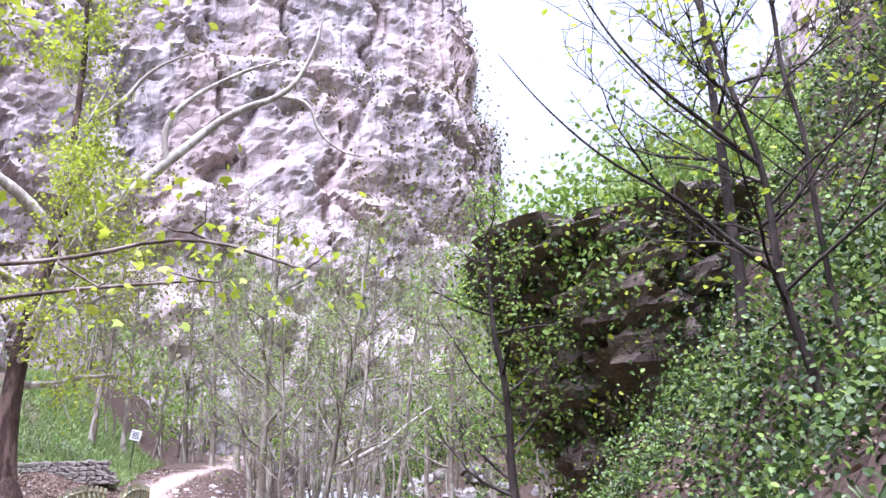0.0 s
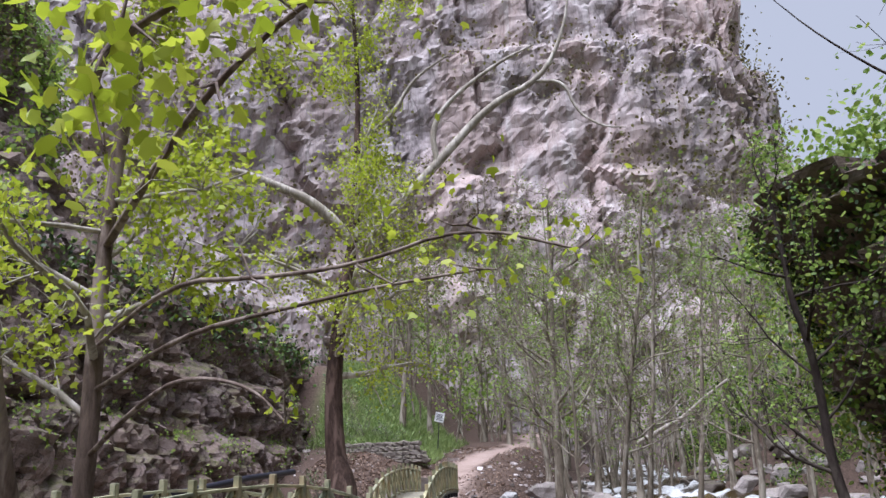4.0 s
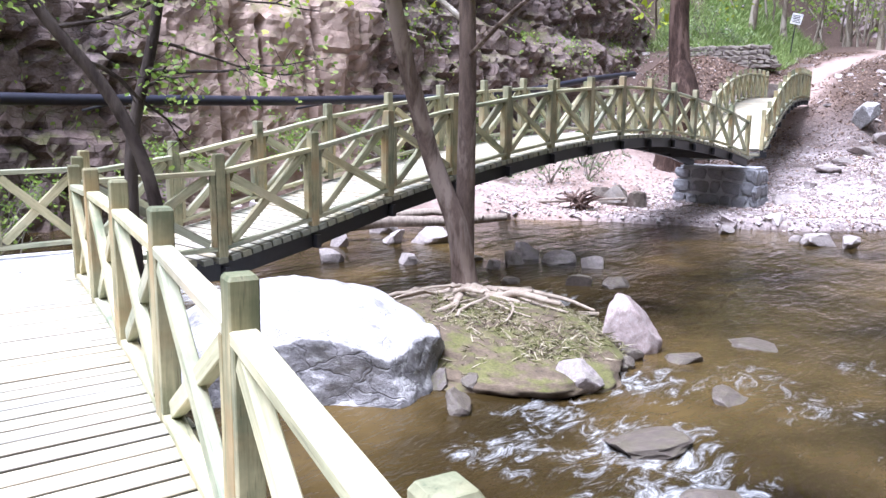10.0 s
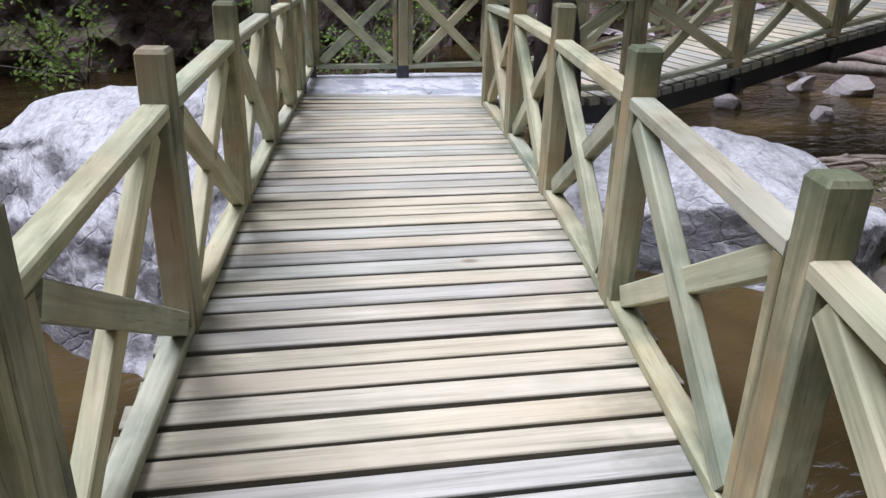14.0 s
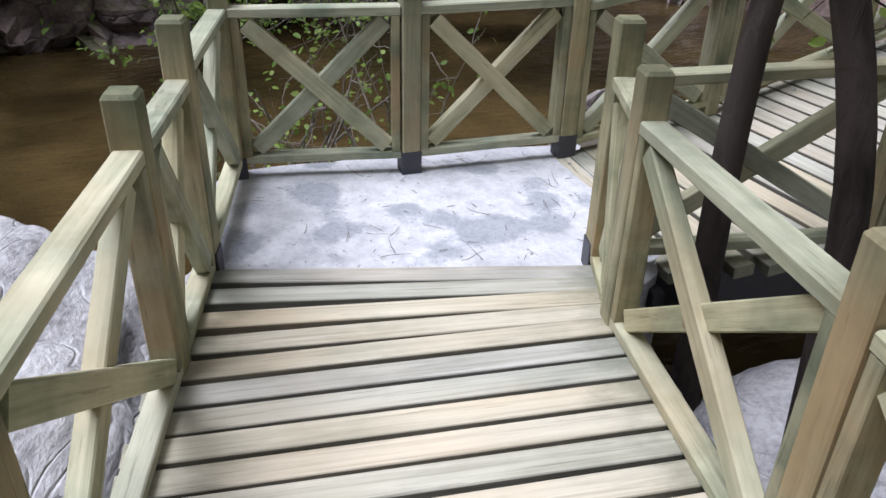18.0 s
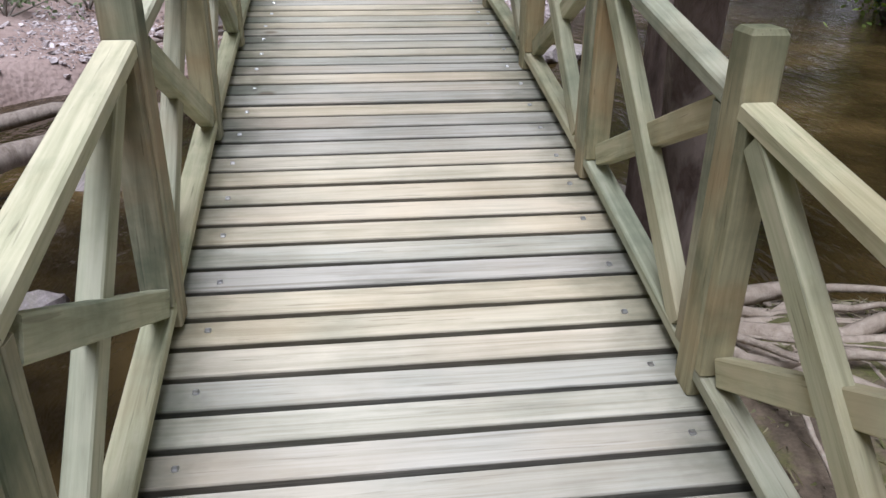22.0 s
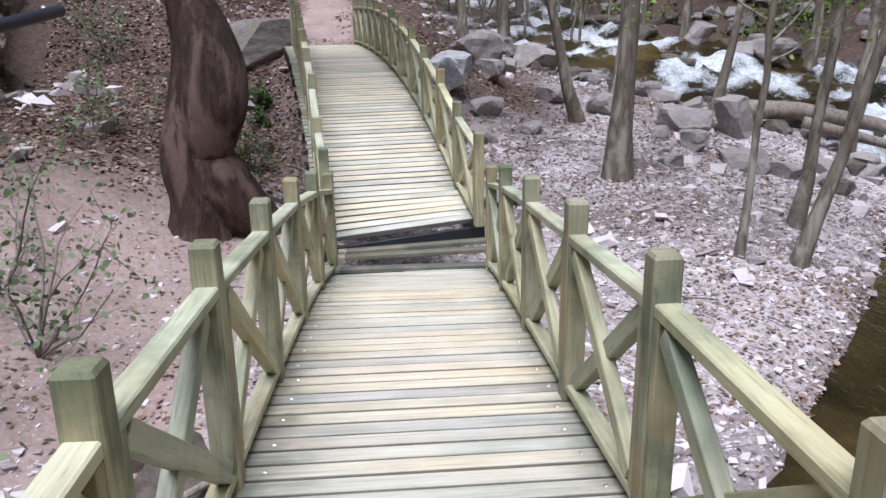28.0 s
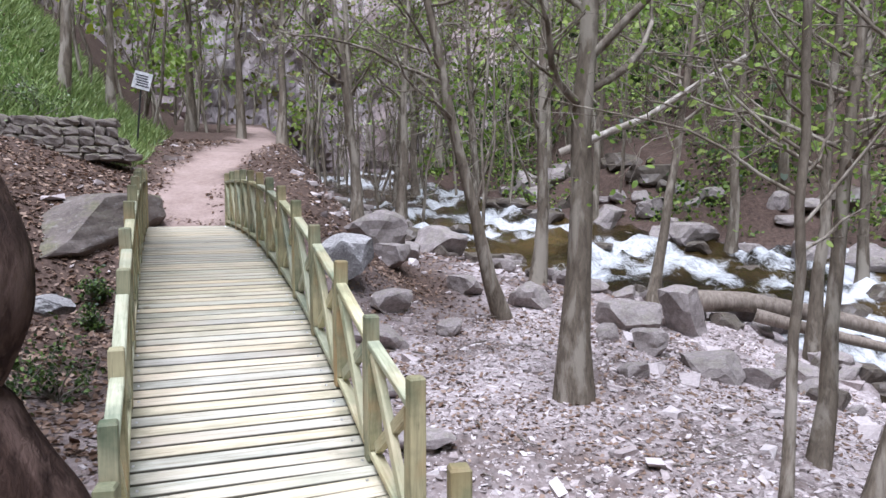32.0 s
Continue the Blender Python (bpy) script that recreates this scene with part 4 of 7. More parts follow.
# pier of dark stones in pale mortar, tapered, below the second bridge's end
pier = thing("bridge_pier", (-4.45, 20.3, -3.0), "battered masonry pier of dark stones in pale mortar under two bridges", "pier")
bm = bmesh.new()
bmesh.ops.create_cube(bm, size=1)
for v in bm.verts:
    k = 1.0 if v.co.z > 0 else 1.10
    v.co = Vector((v.co.x * 1.92 * k, v.co.y * 1.0 * k, (v.co.z - 0.5) * 1.75))
bmesh.ops.subdivide_edges(bm, edges=bm.edges[:], cuts=6, use_grid_fill=True)
for v in bm.verts:
    v.co += Vector((noise.noise(v.co * 3), noise.noise(v.co * 3 + Vector((9, 0, 0))), 0)) * 0.03
me = bpy.data.meshes.new("mortar_core")
bm.to_mesh(me)
bm.free()
me.materials.append(M_MORTAR)
put("mortar_core", me, pier, Matrix.Translation((-4.45, 20.45, -1.8)))


def block_mesh(name, seed, mat, rough=0.09):
    """A rough squared stone, 1 x 1 x 1, with broken edges."""
    rg = random.Random(seed)
    bm = bmesh.new()
    bmesh.ops.create_cube(bm, size=1.0)
    bmesh.ops.subdivide_edges(bm, edges=bm.edges[:], cuts=3, use_grid_fill=True)
    o = Vector((rg.uniform(0, 50), rg.uniform(0, 50), rg.uniform(0, 50)))
    skew = [rg.uniform(-0.14, 0.14) for _ in range(4)]
    for v in bm.verts:
        c = v.co.copy()
        q = sum(abs(a) > 0.49 for a in c)
        v.co *= {3: 0.80, 2: 0.91}.get(q, 1.0)
        v.co += Vector((noise.noise(c * 2.2 + o), noise.noise(c * 2.2 + o + Vector((7, 0, 0))), noise.noise(c * 2.2 + o + Vector((0, 7, 0))))) * rough * 1.6
        v.co.x += skew[0] * c.z + skew[1] * c.y
        v.co.z += skew[2] * c.x
    me = bpy.data.meshes.new(name)
    bm.to_mesh(me)
    bm.free()
    me.materials.append(mat)
    return me


pier_rg = random.Random(12)
pier_stones = [block_mesh("pier_stone", 40 + i, M_MASON, 0.1) for i in range(6)]


def pier_face(length, place, turn):
    """Courses of uneven stones on one face; place(u, z) gives a point on it."""
    z = -1.84
    while z > -3.3:
        h = pier_rg.uniform(0.22, 0.4)
        u = -length / 2 - pier_rg.uniform(0, 0.2)
        while u < length / 2 - 0.08:
            w = min(pier_rg.uniform(0.24, 0.55), length / 2 - u + 0.04)
            hh = h * pier_rg.uniform(0.82, 1.0)
            put("pier_stone", pier_stones[pier_rg.randrange(6)], pier, Matrix.Translation(place(u + w / 2, z - h / 2)) @ Matrix.Rotation(turn, 4, "Z") @ Matrix.Rotation(pier_rg.uniform(-0.12, 0.12), 4, "Y") @ Matrix.Diagonal((w - 0.045, 0.13, hh - 0.03, 1)))
            u += w
        z -= h


for sgn_ in (-1, 1):
    pier_face(1.92, lambda u, z: Vector((-4.45 + u * (1 - 0.057 * (z + 1.8)), 20.45 + sgn_ * 0.5 * (1 - 0.057 * (z + 1.8)), z)), 0.0)
    pier_face(1.0, lambda u, z: Vector((-4.45 + sgn_ * 0.96 * (1 - 0.057 * (z + 1.8)), 20.45 + u, z)), math.pi / 2)


# ---------- cliffs ----------
def polyline_at(pts, s):
    """Points and normals (to the right of travel) along a smoothed polyline, for an array of lengths s."""
    pts = np.array(pts, float)
    for _ in range(2):
        q = [pts[0]]
        for a, b in zip(pts, pts[1:]):
            q += [a * 0.75 + b * 0.25, a * 0.25 + b * 0.75]
        pts = np.array(q + [pts[-1]])
    d = np.r_[0, np.cumsum(np.hypot(*np.diff(pts, axis=0).T))]
    s = s * d[-1]
    x, y = np.interp(s, d, pts[:, 0]), np.interp(s, d, pts[:, 1])
    tx, ty = np.gradient(x), np.gradient(y)
    n = np.hypot(tx, ty)
    return x, y, ty / n, -tx / n, s


def cliff(name, base, z0, z1, step_u, step_v, amp, lean, mat, label, seed, blocks=((1.3, 1.1, 0.26), (0.5, 0.42, 0.12)), top=None, ledges=(), cream=None, soft=False, bands=0.0):
    total = sum(math.hypot(b[0] - a[0], b[1] - a[1]) for a, b in zip(base, base[1:]))
    nu, nv = int(total / step_u), int((z1 - z0) / step_v)
    x, y, nx, ny, s = polyline_at(base, np.linspace(0, 1, nu))
    v = np.linspace(0, 1, nv)
    S, V = np.meshgrid(s, v)
    Z = z0 + (z1 - z0) * V
    if top is not None:
        Z = z0 + (np.interp(S, *top) - z0) * V
    d = amp * 1.6 * fbm(S * 0.12 / max(step_u, 0.14) * 0.14, Z * 0.10 / max(step_v, 0.14) * 0.14, S * 0, 5, seed)
    wob = fbm(S * 0.5 / step_u * 0.14, Z * 0.5 / step_v * 0.14, S * 0, 3, seed + 5)
    creamw = 0.0
    if cream is not None:
        creamw = smooth(cream[0] - 1.2, cream[0] + 0.6, S + 0.8 * wob) * smooth(cream[1] + 1.2, cream[1] - 0.6, S + 0.8 * wob)
    for bu, bv, ba in blocks:
        val, edge = cells(S / bu + 0.25 * wob, Z / bv + 0.22 * wob + 0.15 * S / bu, seed + int(bu * 100))
        d = d + (val - 0.5) * 2 * ba * (1 - 0.85 * creamw) - ba * 1.2 * smooth(0.10, 0.0, edge) * (1 - 0.7 * creamw)
    if cream is not None:
        col, ed = cells(S / 1.3 + 0.2 * wob, Z * 0.05, seed + 77)
        d = d + creamw * ((col - 0.5) * 0.9 - 0.3 * smooth(0.15, 0.0, ed))
    d = d + amp * 0.18 * fbm(S * 1.7 / step_u * 0.14, Z * 1.7 / step_v * 0.14, S * 0, 4, seed + 9)
    if bands:
        d = d + bands * fbm(S * 0.03, Z * 0.22, S * 0, 4, seed + 13)
    for lz, depth in ledges:
        d = d - depth * smooth(lz - 0.15 * (z1 - z0) * 0.1, lz + 0.4, Z + wob * 0.8 + 26.0 * max(step_u - 0.16, 0.0) * fbm(S * 0.045, S * 0 + lz, S * 0, 4, seed + 3))
    d = d - lean * (Z - z0)
    P = np.stack([x[None, :] + nx[None, :] * d, y[None, :] + ny[None, :] * d, Z + 0.15 * wob * min(1.0, step_v * 3)], -1)
    ob = new(name, grid_mesh(name, P, mat, {"cream": creamw + 0 * S}, soft))
    tagged(ob, label, "cliff", kind="structure")
    return P


CLIFF_BASE = [(-15.5, -10), (-14.2, -2), (-13.6, 3), (-14.4, 7), (-14.0, 12), (-13.2, 17), (-12.2, 22), (-11.8, 27), (-11.9, 31), (-11.9, 36), (-12.4, 41), (-14.2, 47), (-18, 55)]
P_left = cliff("cliff_left", CLIFF_BASE, -3.6, 8.5, 0.15, 0.15, 0.55, 0.10, M_CLIFF, "dark layered cliff of blocky rock with mossy ledges above the river", 5, cream=(21.0, 26.0), ledges=((2.2, 0.7), (5.2, 0.9)))
# stepped crag above it
P_crag = cliff("cliff_upper", [(-18, -14), (-17.5, 2), (-18.2, 12), (-17.0, 20), (-16.5, 28), (-19, 37), (-26, 44)], 6.0, 27.0, 0.42, 0.42, 1.6, 0.32, M_CLIFF, "grey crag with scrub on its ledges", 15, blocks=((4.0, 2.4, 0.6), (1.5, 0.9, 0.32)), ledges=((13.0, 2.0), (19.0, 2.5)))
# the great wall across the valley, its bright edge against the sky
P_wall = cliff("cliff_far", [(-64, 6), (-52, 30), (-36, 46), (-20, 54), (-6, 60), (6, 63), (15, 65), (20.5, 66.2), (24.6, 68.6), (25.6, 76), (30, 110)], -2.0, 92.0, 0.42, 0.42, 1.7, 0.03, M_FARCLIFF, "towering pale rock wall with pinkish streaks and scrubby ledges", 27, blocks=((9.0, 26.0, 0.8), (3.4, 11.0, 0.34), (1.6, 3.6, 0.13)), bands=0.35, ledges=((14.0, 1.2), (26.0, 1.4), (41.0, 2.4)), top=([0, 90, 112, 122, 132, 170], [96, 96, 92, 84, 66, 40]))
P_right = cliff("cliff_right", [(48, 105), (38, 72), (34, 52), (38, 40), (52, 30)], 0.0, 46.0, 0.7, 0.7, 2.6, 0.25, M_FARCLIFF, "hazy grey crag rising over the wooded slope", 33, blocks=((6.0, 9.0, 0.9), (2.4, 4.0, 0.45)), bands=0.6)
# dark ivy-hung outcrop on the right bank
P_out = cliff("rock_outcrop", [(13.5, 13.6), (10.0, 13.8), (7.6, 14.5), (6.7, 15.8), (7.0, 17.6), (9.0, 20.2), (12.6, 21.4)][::-1], -3.4, 5.2, 0.16, 0.16, 0.6, -0.19, M_CLIFF, "dark overhanging outcrop hung with ivy over the steep bank", 44, blocks=((1.4, 0.7, 0.4), (0.5, 0.3, 0.15)))


# ---------- leaves, twigs and trees ----------
def quads_mesh(name, V, F, mat, smooth_it=False):
    me = bpy.data.meshes.new(name)
    n, k = F.shape
    me.vertices.add(len(V))
    me.vertices.foreach_set("co", V.reshape(-1).astype(np.float32))
    me.loops.add(n * k)
    me.polygons.add(n)
    me.loops.foreach_set("vertex_index", F.reshape(-1).astype(np.int32))
    me.polygons.foreach_set("loop_start", np.arange(0, n * k, k, dtype=np.int32))
    me.polygons.foreach_set("loop_total", np.full(n, k, dtype=np.int32))
    me.polygons.foreach_set("use_smooth", np.full(n, smooth_it))
    me.update(calc_edges=True)
    me.materials.append(mat)
    return me


LEAF_SHAPES = {
    "oval": [(0, 0), (0.30, 0.28), (0.26, 0.72), (0, 1.0), (-0.26, 0.72), (-0.30, 0.28)],
    "lobed": [(0, 0), (0.40, 0.08), (0.60, 0.50), (0.24, 0.58), (0, 1.0), (-0.24, 0.58), (-0.60, 0.50), (-0.40, 0.08)],
    "blade": [(-0.05, 0), (0.05, 0), (0.03, 0.6), (0, 1.0)],
}


def leaf_mesh(name, C, size, mat, rg, shape="oval", droop=0.3, up=0.6, spread=1.0):
    """Leaves with their stalks at the points C; size: length, one or for each."""
    n = len(C)
    sh = np.array(LEAF_SHAPES[shape])
    size = np.broadcast_to(np.asarray(size, float), (n,)) * rg.uniform(0.65, 1.25, n)
    a = rg.uniform(0, 2 * np.pi, n)
    d = np.stack([np.cos(a) * spread, np.sin(a) * spread, rg.normal(-droop, 0.45, n)], -1)
    d /= np.linalg.norm(d, axis=1)[:, None]
    nrm = np.stack([rg.normal(0, 0.6, n), rg.normal(0, 0.6, n), np.full(n, up) + rg.normal(0, 0.25, n)], -1)
    side = np.cross(d, nrm)
    side /= np.linalg.norm(side, axis=1)[:, None] + 1e-9
    nn = np.cross(side, d)
    curl = rg.uniform(-0.15, 0.25, n)
    V = C[:, None, :] + size[:, None, None] * (sh[None, :, 0, None] * side[:, None, :] + sh[None, :, 1, None] * d[:, None, :] + (np.abs(sh[None, :, 0, None]) * curl[:, None, None] - 0.22 * sh[None, :, 1, None] ** 2) * nn[:, None, :])
    k = len(sh)
    F = np.arange(n * k).reshape(n, k)
    return quads_mesh(name, V.reshape(-1, 3), F, mat)


def tubes_mesh(name, lines, mat, sides=(9, 6, 4, 3)):
    """lines: (points, radii, level) triples, joined into one mesh of tapering tubes."""
    VV, FF, off = [], [], 0
    for pts, rad, lev in lines:
        k = sides[min(lev, len(sides) - 1)]
        P = np.asarray(pts, float)
        R = np.asarray(rad, float)
        T = np.gradient(P, axis=0)
        T /= np.linalg.norm(T, axis=1)[:, None] + 1e-9
        ref = np.array([0.31, 0.2, 0.93]) if abs(T[0][2]) < 0.9 else np.array([1.0, 0.1, 0.0])
        X = np.cross(T, ref)
        X /= np.linalg.norm(X, axis=1)[:, None] + 1e-9
        Y = np.cross(T, X)
        a = np.linspace(0, 2 * np.pi, k, endpoint=False)
        ring = P[:, None, :] + R[:, None, None] * (np.cos(a)[None, :, None] * X[:, None, :] + np.sin(a)[None, :, None] * Y[:, None, :])
        m = len(P)
        idx = off + np.arange(m * k).reshape(m, k)
        q = np.stack([idx[:-1], np.roll(idx[:-1], -1, 1), np.roll(idx[1:], -1, 1), idx[1:]], -1).reshape(-1, 4)
        VV.append(ring.reshape(-1, 3))
        FF.append(q)
        off += m * k
    return quads_mesh(name, np.concatenate(VV), np.concatenate(FF), mat, True)


def wander(rg, start, direction, length, n, wig, up):
    """A bending line that starts in a direction and slowly turns up (or down)."""
    p, d = np.array(start, float), np.array(direction, float)
    d /= np.linalg.norm(d)
    out, step = [p.copy()], length / n
    for _ in range(n):
        d = d + rg.normal(0, wig, 3) + np.array([0, 0, up])
        d /= np.linalg.norm(d)
        p = p + d * step
        out.append(p.copy())
    return np.array(out)


def rounded(P, R, times=2):
    """A line with its corners cut, and its radii to match."""
    P, n = np.array(P, float), len(P)
    s = np.linspace(0, 1, n)
    for _ in range(times):
        a, b = P[:-1], P[1:]
        P = np.concatenate([P[:1], np.stack([a * 0.75 + b * 0.25, a * 0.25 + b * 0.75], 1).reshape(-1, 3), P[-1:]])
        s = np.concatenate([s[:1], np.stack([s[:-1] * 0.75 + s[1:] * 0.25, s[:-1] * 0.25 + s[1:] * 0.75], 1).reshape(-1), s[-1:]])
    return P, np.interp(s, np.linspace(0, 1, n), np.array(R, float))


def grow(rg, trunk, r0, r1, n_limbs, limb_len, first, spread, levels=2, subs=5, twigs=4, up=0.05, wig=0.12):
    """Limbs, boughs and twigs on a trunk line. Returns the tubes by level and the places of leaves."""
    m = len(trunk)
    rad = r0 + (r1 - r0) * np.linspace(0, 1, m) ** 0.8
    tubes, tips = [], []
    for i in range(n_limbs):
        f = first + (1 - first) * (i + rg.uniform(0, 0.9)) / n_limbs
        k = min(int(f * (m - 1)), m - 2)
        g = f * (m - 1) - k
        p = trunk[k] * (1 - g) + trunk[k + 1] * g
        az = rg.uniform(0, 2 * np.pi)
        el = rg.uniform(*spread)
        d = np.array([np.cos(az) * np.cos(el), np.sin(az) * np.cos(el), np.sin(el)])
        ln = limb_len * rg.uniform(0.55, 1.1) * (1.15 - 0.6 * f)
        L = wander(rg, p, d, ln, 7, wig, up)
        rr = np.interp(f, [0, 1], [r0, r1]) * rg.uniform(0.32, 0.5)
        tubes.append((L, np.linspace(rr, rr * 0.25, len(L)), 1))
        for j in range(subs):
            h = rg.uniform(0.25, 1.0)
            kk = min(int(h * 7), 6)
            q = L[kk]
            dd = (L[kk + 1] - L[kk]) / np.linalg.norm(L[kk + 1] - L[kk]) + rg.normal(0, 0.7, 3)
            B = wander(rg, q, dd, ln * rg.uniform(0.25, 0.5), 5, wig * 1.3, up)
            r2 = max(0.006, rr * 0.32)
            tubes.append((B, np.linspace(r2, r2 * 0.3, len(B)), 2))
            for w in range(twigs):
                kk2 = rg.integers(1, 5)
                tw = wander(rg, B[kk2], (B[kk2 + 1] - B[kk2]) / 0.3 + rg.normal(0, 0.8, 3), ln * rg.uniform(0.08, 0.2), 3, 0.2, 0.0)
                tubes.append((tw, np.linspace(max(0.004, r2 * 0.35), 0.002, len(tw)), 3))
                tips += [tw[1], tw[2], tw[3]]
            tips += [B[3], B[5]]
    return rad, tubes, np.array(tips)


def cloud(tips, per, spread, rg):
    C = np.repeat(tips, per, 0)
    return C + rg.normal(0, spread, C.shape)


def make_tree(name, base, trunk, r0, r1, bark, leafmat, label, seed, n_limbs=14, limb_len=3.0, first=0.35, spread=(0.2, 0.9), subs=5, twigs=4, leaf=0.08, per=3, leaf_spread=0.12, shape="oval", up=0.05, extra=(), limbs=(), bark2=None, group="", flare=1.0, sides=(10, 6, 4, 3), wig=0.12, droop=0.3, sparse=1):
    """A tree as a thing with trunk, branches and crown. trunk: a line of points from the ground up."""
    rg = np.random.default_rng(seed)
    t = thing(name, base, label, "tree", group)
    trunk = rounded(trunk, np.zeros(len(trunk)), 2 if len(trunk) < 15 and bark is not M_BARKALDER else 0)[0]
    rad, tubes, tips = grow(rg, trunk, r0, r1, n_limbs, limb_len, first, spread, subs=subs, twigs=twigs, up=up, wig=wig)
    rad[0] *= flare
    if len(rad) > 3:
        rad[1] *= 1 + (flare - 1) * 0.35
    stems = [(trunk, rad, 0)] + [(*rounded(p, r), 0) for p, r in extra]
    put("trunk", tubes_mesh("trunk", stems, bark, sides), t, Matrix.Identity(4))
    for p, r in limbs:
        put("limb", tubes_mesh("limb", [(*rounded(p, r), 0)], bark2 or bark, sides), t, Matrix.Identity(4))
    if tubes:
        put("branchwork", tubes_mesh("branchwork", tubes, bark2 or bark, sides), t, Matrix.Identity(4))
    if per and len(tips):
        C = cloud(tips[::sparse], per, leaf_spread, rg)
        put("crown", leaf_mesh("crown", C, leaf, leafmat, rg, shape, droop), t, Matrix.Identity(4))
    return t


def stem_line(rg, base, height, lean, n=12, wob=0.05):
    b = np.array(base, float)
    f = np.linspace(0, 1, n)
    x = b[0] + lean[0] * height * f + np.cumsum(rg.normal(0, wob, n)) * 0.5
    y = b[1] + lean[1] * height * f + np.cumsum(rg.normal(0, wob, n)) * 0.5
    x[0], y[0] = b[0], b[1]
    return np.stack([x, y, b[2] - 0.1 + height * f], -1)


# ---------- the tree on the islet, with its bare roots ----------
rg_i = np.random.default_rng(70)
isl = thing("islet", (-2.85, 6.5, -3.12), "small mossy earth islet edged with stones in the river", "islet")
put("turf", rock_mesh("turf", 21, M_ISLET, 6, 0, 0.13, (1, 1, 1), False), isl, Matrix.Translation((-2.85, 6.5, -3.12)) @ Matrix.Rotation(-0.4, 4, "Z") @ Matrix.Diagonal((1.75, 1.5, 0.46, 1)))
edge_meshes = [rock_mesh("edge_stone", 700 + i, (M_WETSTONE, M_DRYSTONE)[i % 2], 2, 8, 0.1) for i in range(5)]
for i in range(26):
    a = rg_i.uniform(-2.4, 1.0)
    s_ = rg_i.uniform(0.05, 0.14)
    put("edge_stone", edge_meshes[i % 5], isl, Matrix.Translation((-2.85 + 1.6 * math.cos(a), 6.5 + 1.42 * math.sin(a), -3.03 + 0.3 * s_)) @ Matrix.Rotation(a, 4, "Z") @ Matrix.Diagonal((s_ * 1.3, s_, s_ * 0.8, 1)))
twin = [(-3.93, 7.68, -2.95), (-3.93, 7.68, -2.2), (-3.92, 7.68, -1.2), (-3.93, 7.7, 0.2), (-4, 7.7, 1.6), (-4.03, 7.73, 3.0), (-3.98, 7.78, 4.4), (-3.88, 7.83, 6.0), (-3.78, 7.88, 8.0), (-3.73, 7.88, 10.0)]
second = ([(-3.83, 7.58, -2.90), (-3.83, 7.53, -2.49), (-3.83, 7.40, -1.98), (-3.98, 7.30, -1.52), (-4.11, 7.15, -1.03), (-4.16, 6.95, -0.41), (-4.17, 6.76, 0.03), (-4.17, 6.45, 0.95), (-4.16, 6.02, 2.36), (-4.18, 5.71, 3.89), (-4.18, 5.48, 5.41)], [0.2, 0.155, 0.14, 0.125, 0.115, 0.11, 0.1, 0.09, 0.075, 0.055, 0.035])
plane = make_tree("plane_tree", (-3.93, 7.68, -2.9), twin, 0.15, 0.05, M_BARK, M_LEAF, "twin-stemmed young plane tree with bare roots gripping an islet", 71, n_limbs=20, limb_len=4.2, first=0.36, spread=(-0.05, 0.75), subs=7, twigs=5, leaf=0.075, per=4, leaf_spread=0.16, shape="lobed", up=0.02, extra=[second], bark2=M_BARKLIGHT, flare=1.5, wig=0.16)
root_lines = []
for i in range(64):
    a = rg_i.normal(-0.85, 0.55) if i < 44 else rg_i.uniform(-2.6, 1.2)
    d = np.array([math.cos(a), math.sin(a) * 0.9, -0.35])
    L = wander(rg_i, (-3.88 + 0.17 * math.cos(a), 7.63 + 0.17 * math.sin(a), -2.66), d, rg_i.uniform(0.8, 2.1), 9, 0.22, -0.012)
    for p in L:
        e = (p[0] + 2.85) / 1.7, (p[1] - 6.5) / 1.5
        zz = -3.12 + 0.47 * math.sqrt(max(0.02, 0.98 - e[0] ** 2 - e[1] ** 2))
        p[2] = max(min(p[2], zz + 0.12), zz + 0.02) if zz > -3.0 else min(max(p[2], -3.06), -2.98)
    r = rg_i.uniform(0.012, 0.05) if i % 4 else rg_i.uniform(0.05, 0.085)
    root_lines.append((L, np.linspace(r, r * 0.35, len(L)), 1))
put("root_mat", tubes_mesh("root_mat", root_lines, M_ROOT), plane, Matrix.Identity(4), "pale bare tangled roots")
a, q = rg_i.uniform(0, 6.283, 7000), np.sqrt(rg_i.uniform(0, 0.95, 7000))
ex, ey = 1.6 * q * np.cos(a), 1.42 * q * np.sin(a)
straw = np.stack([-2.85 + ex, 6.5 + ey, -3.12 + 0.43 * np.sqrt(np.maximum(0.02, 1.0 - q * q)) + rg_i.uniform(0.02, 0.07, 7000)], -1)
tagged(new("dry_grass", leaf_mesh("dry_grass", straw, 0.13, M_STRAW, rg_i, "blade", 0.3, 0.7)), "straw-coloured dry grass and rootlets matted over the islet", "grass", kind="stuff")
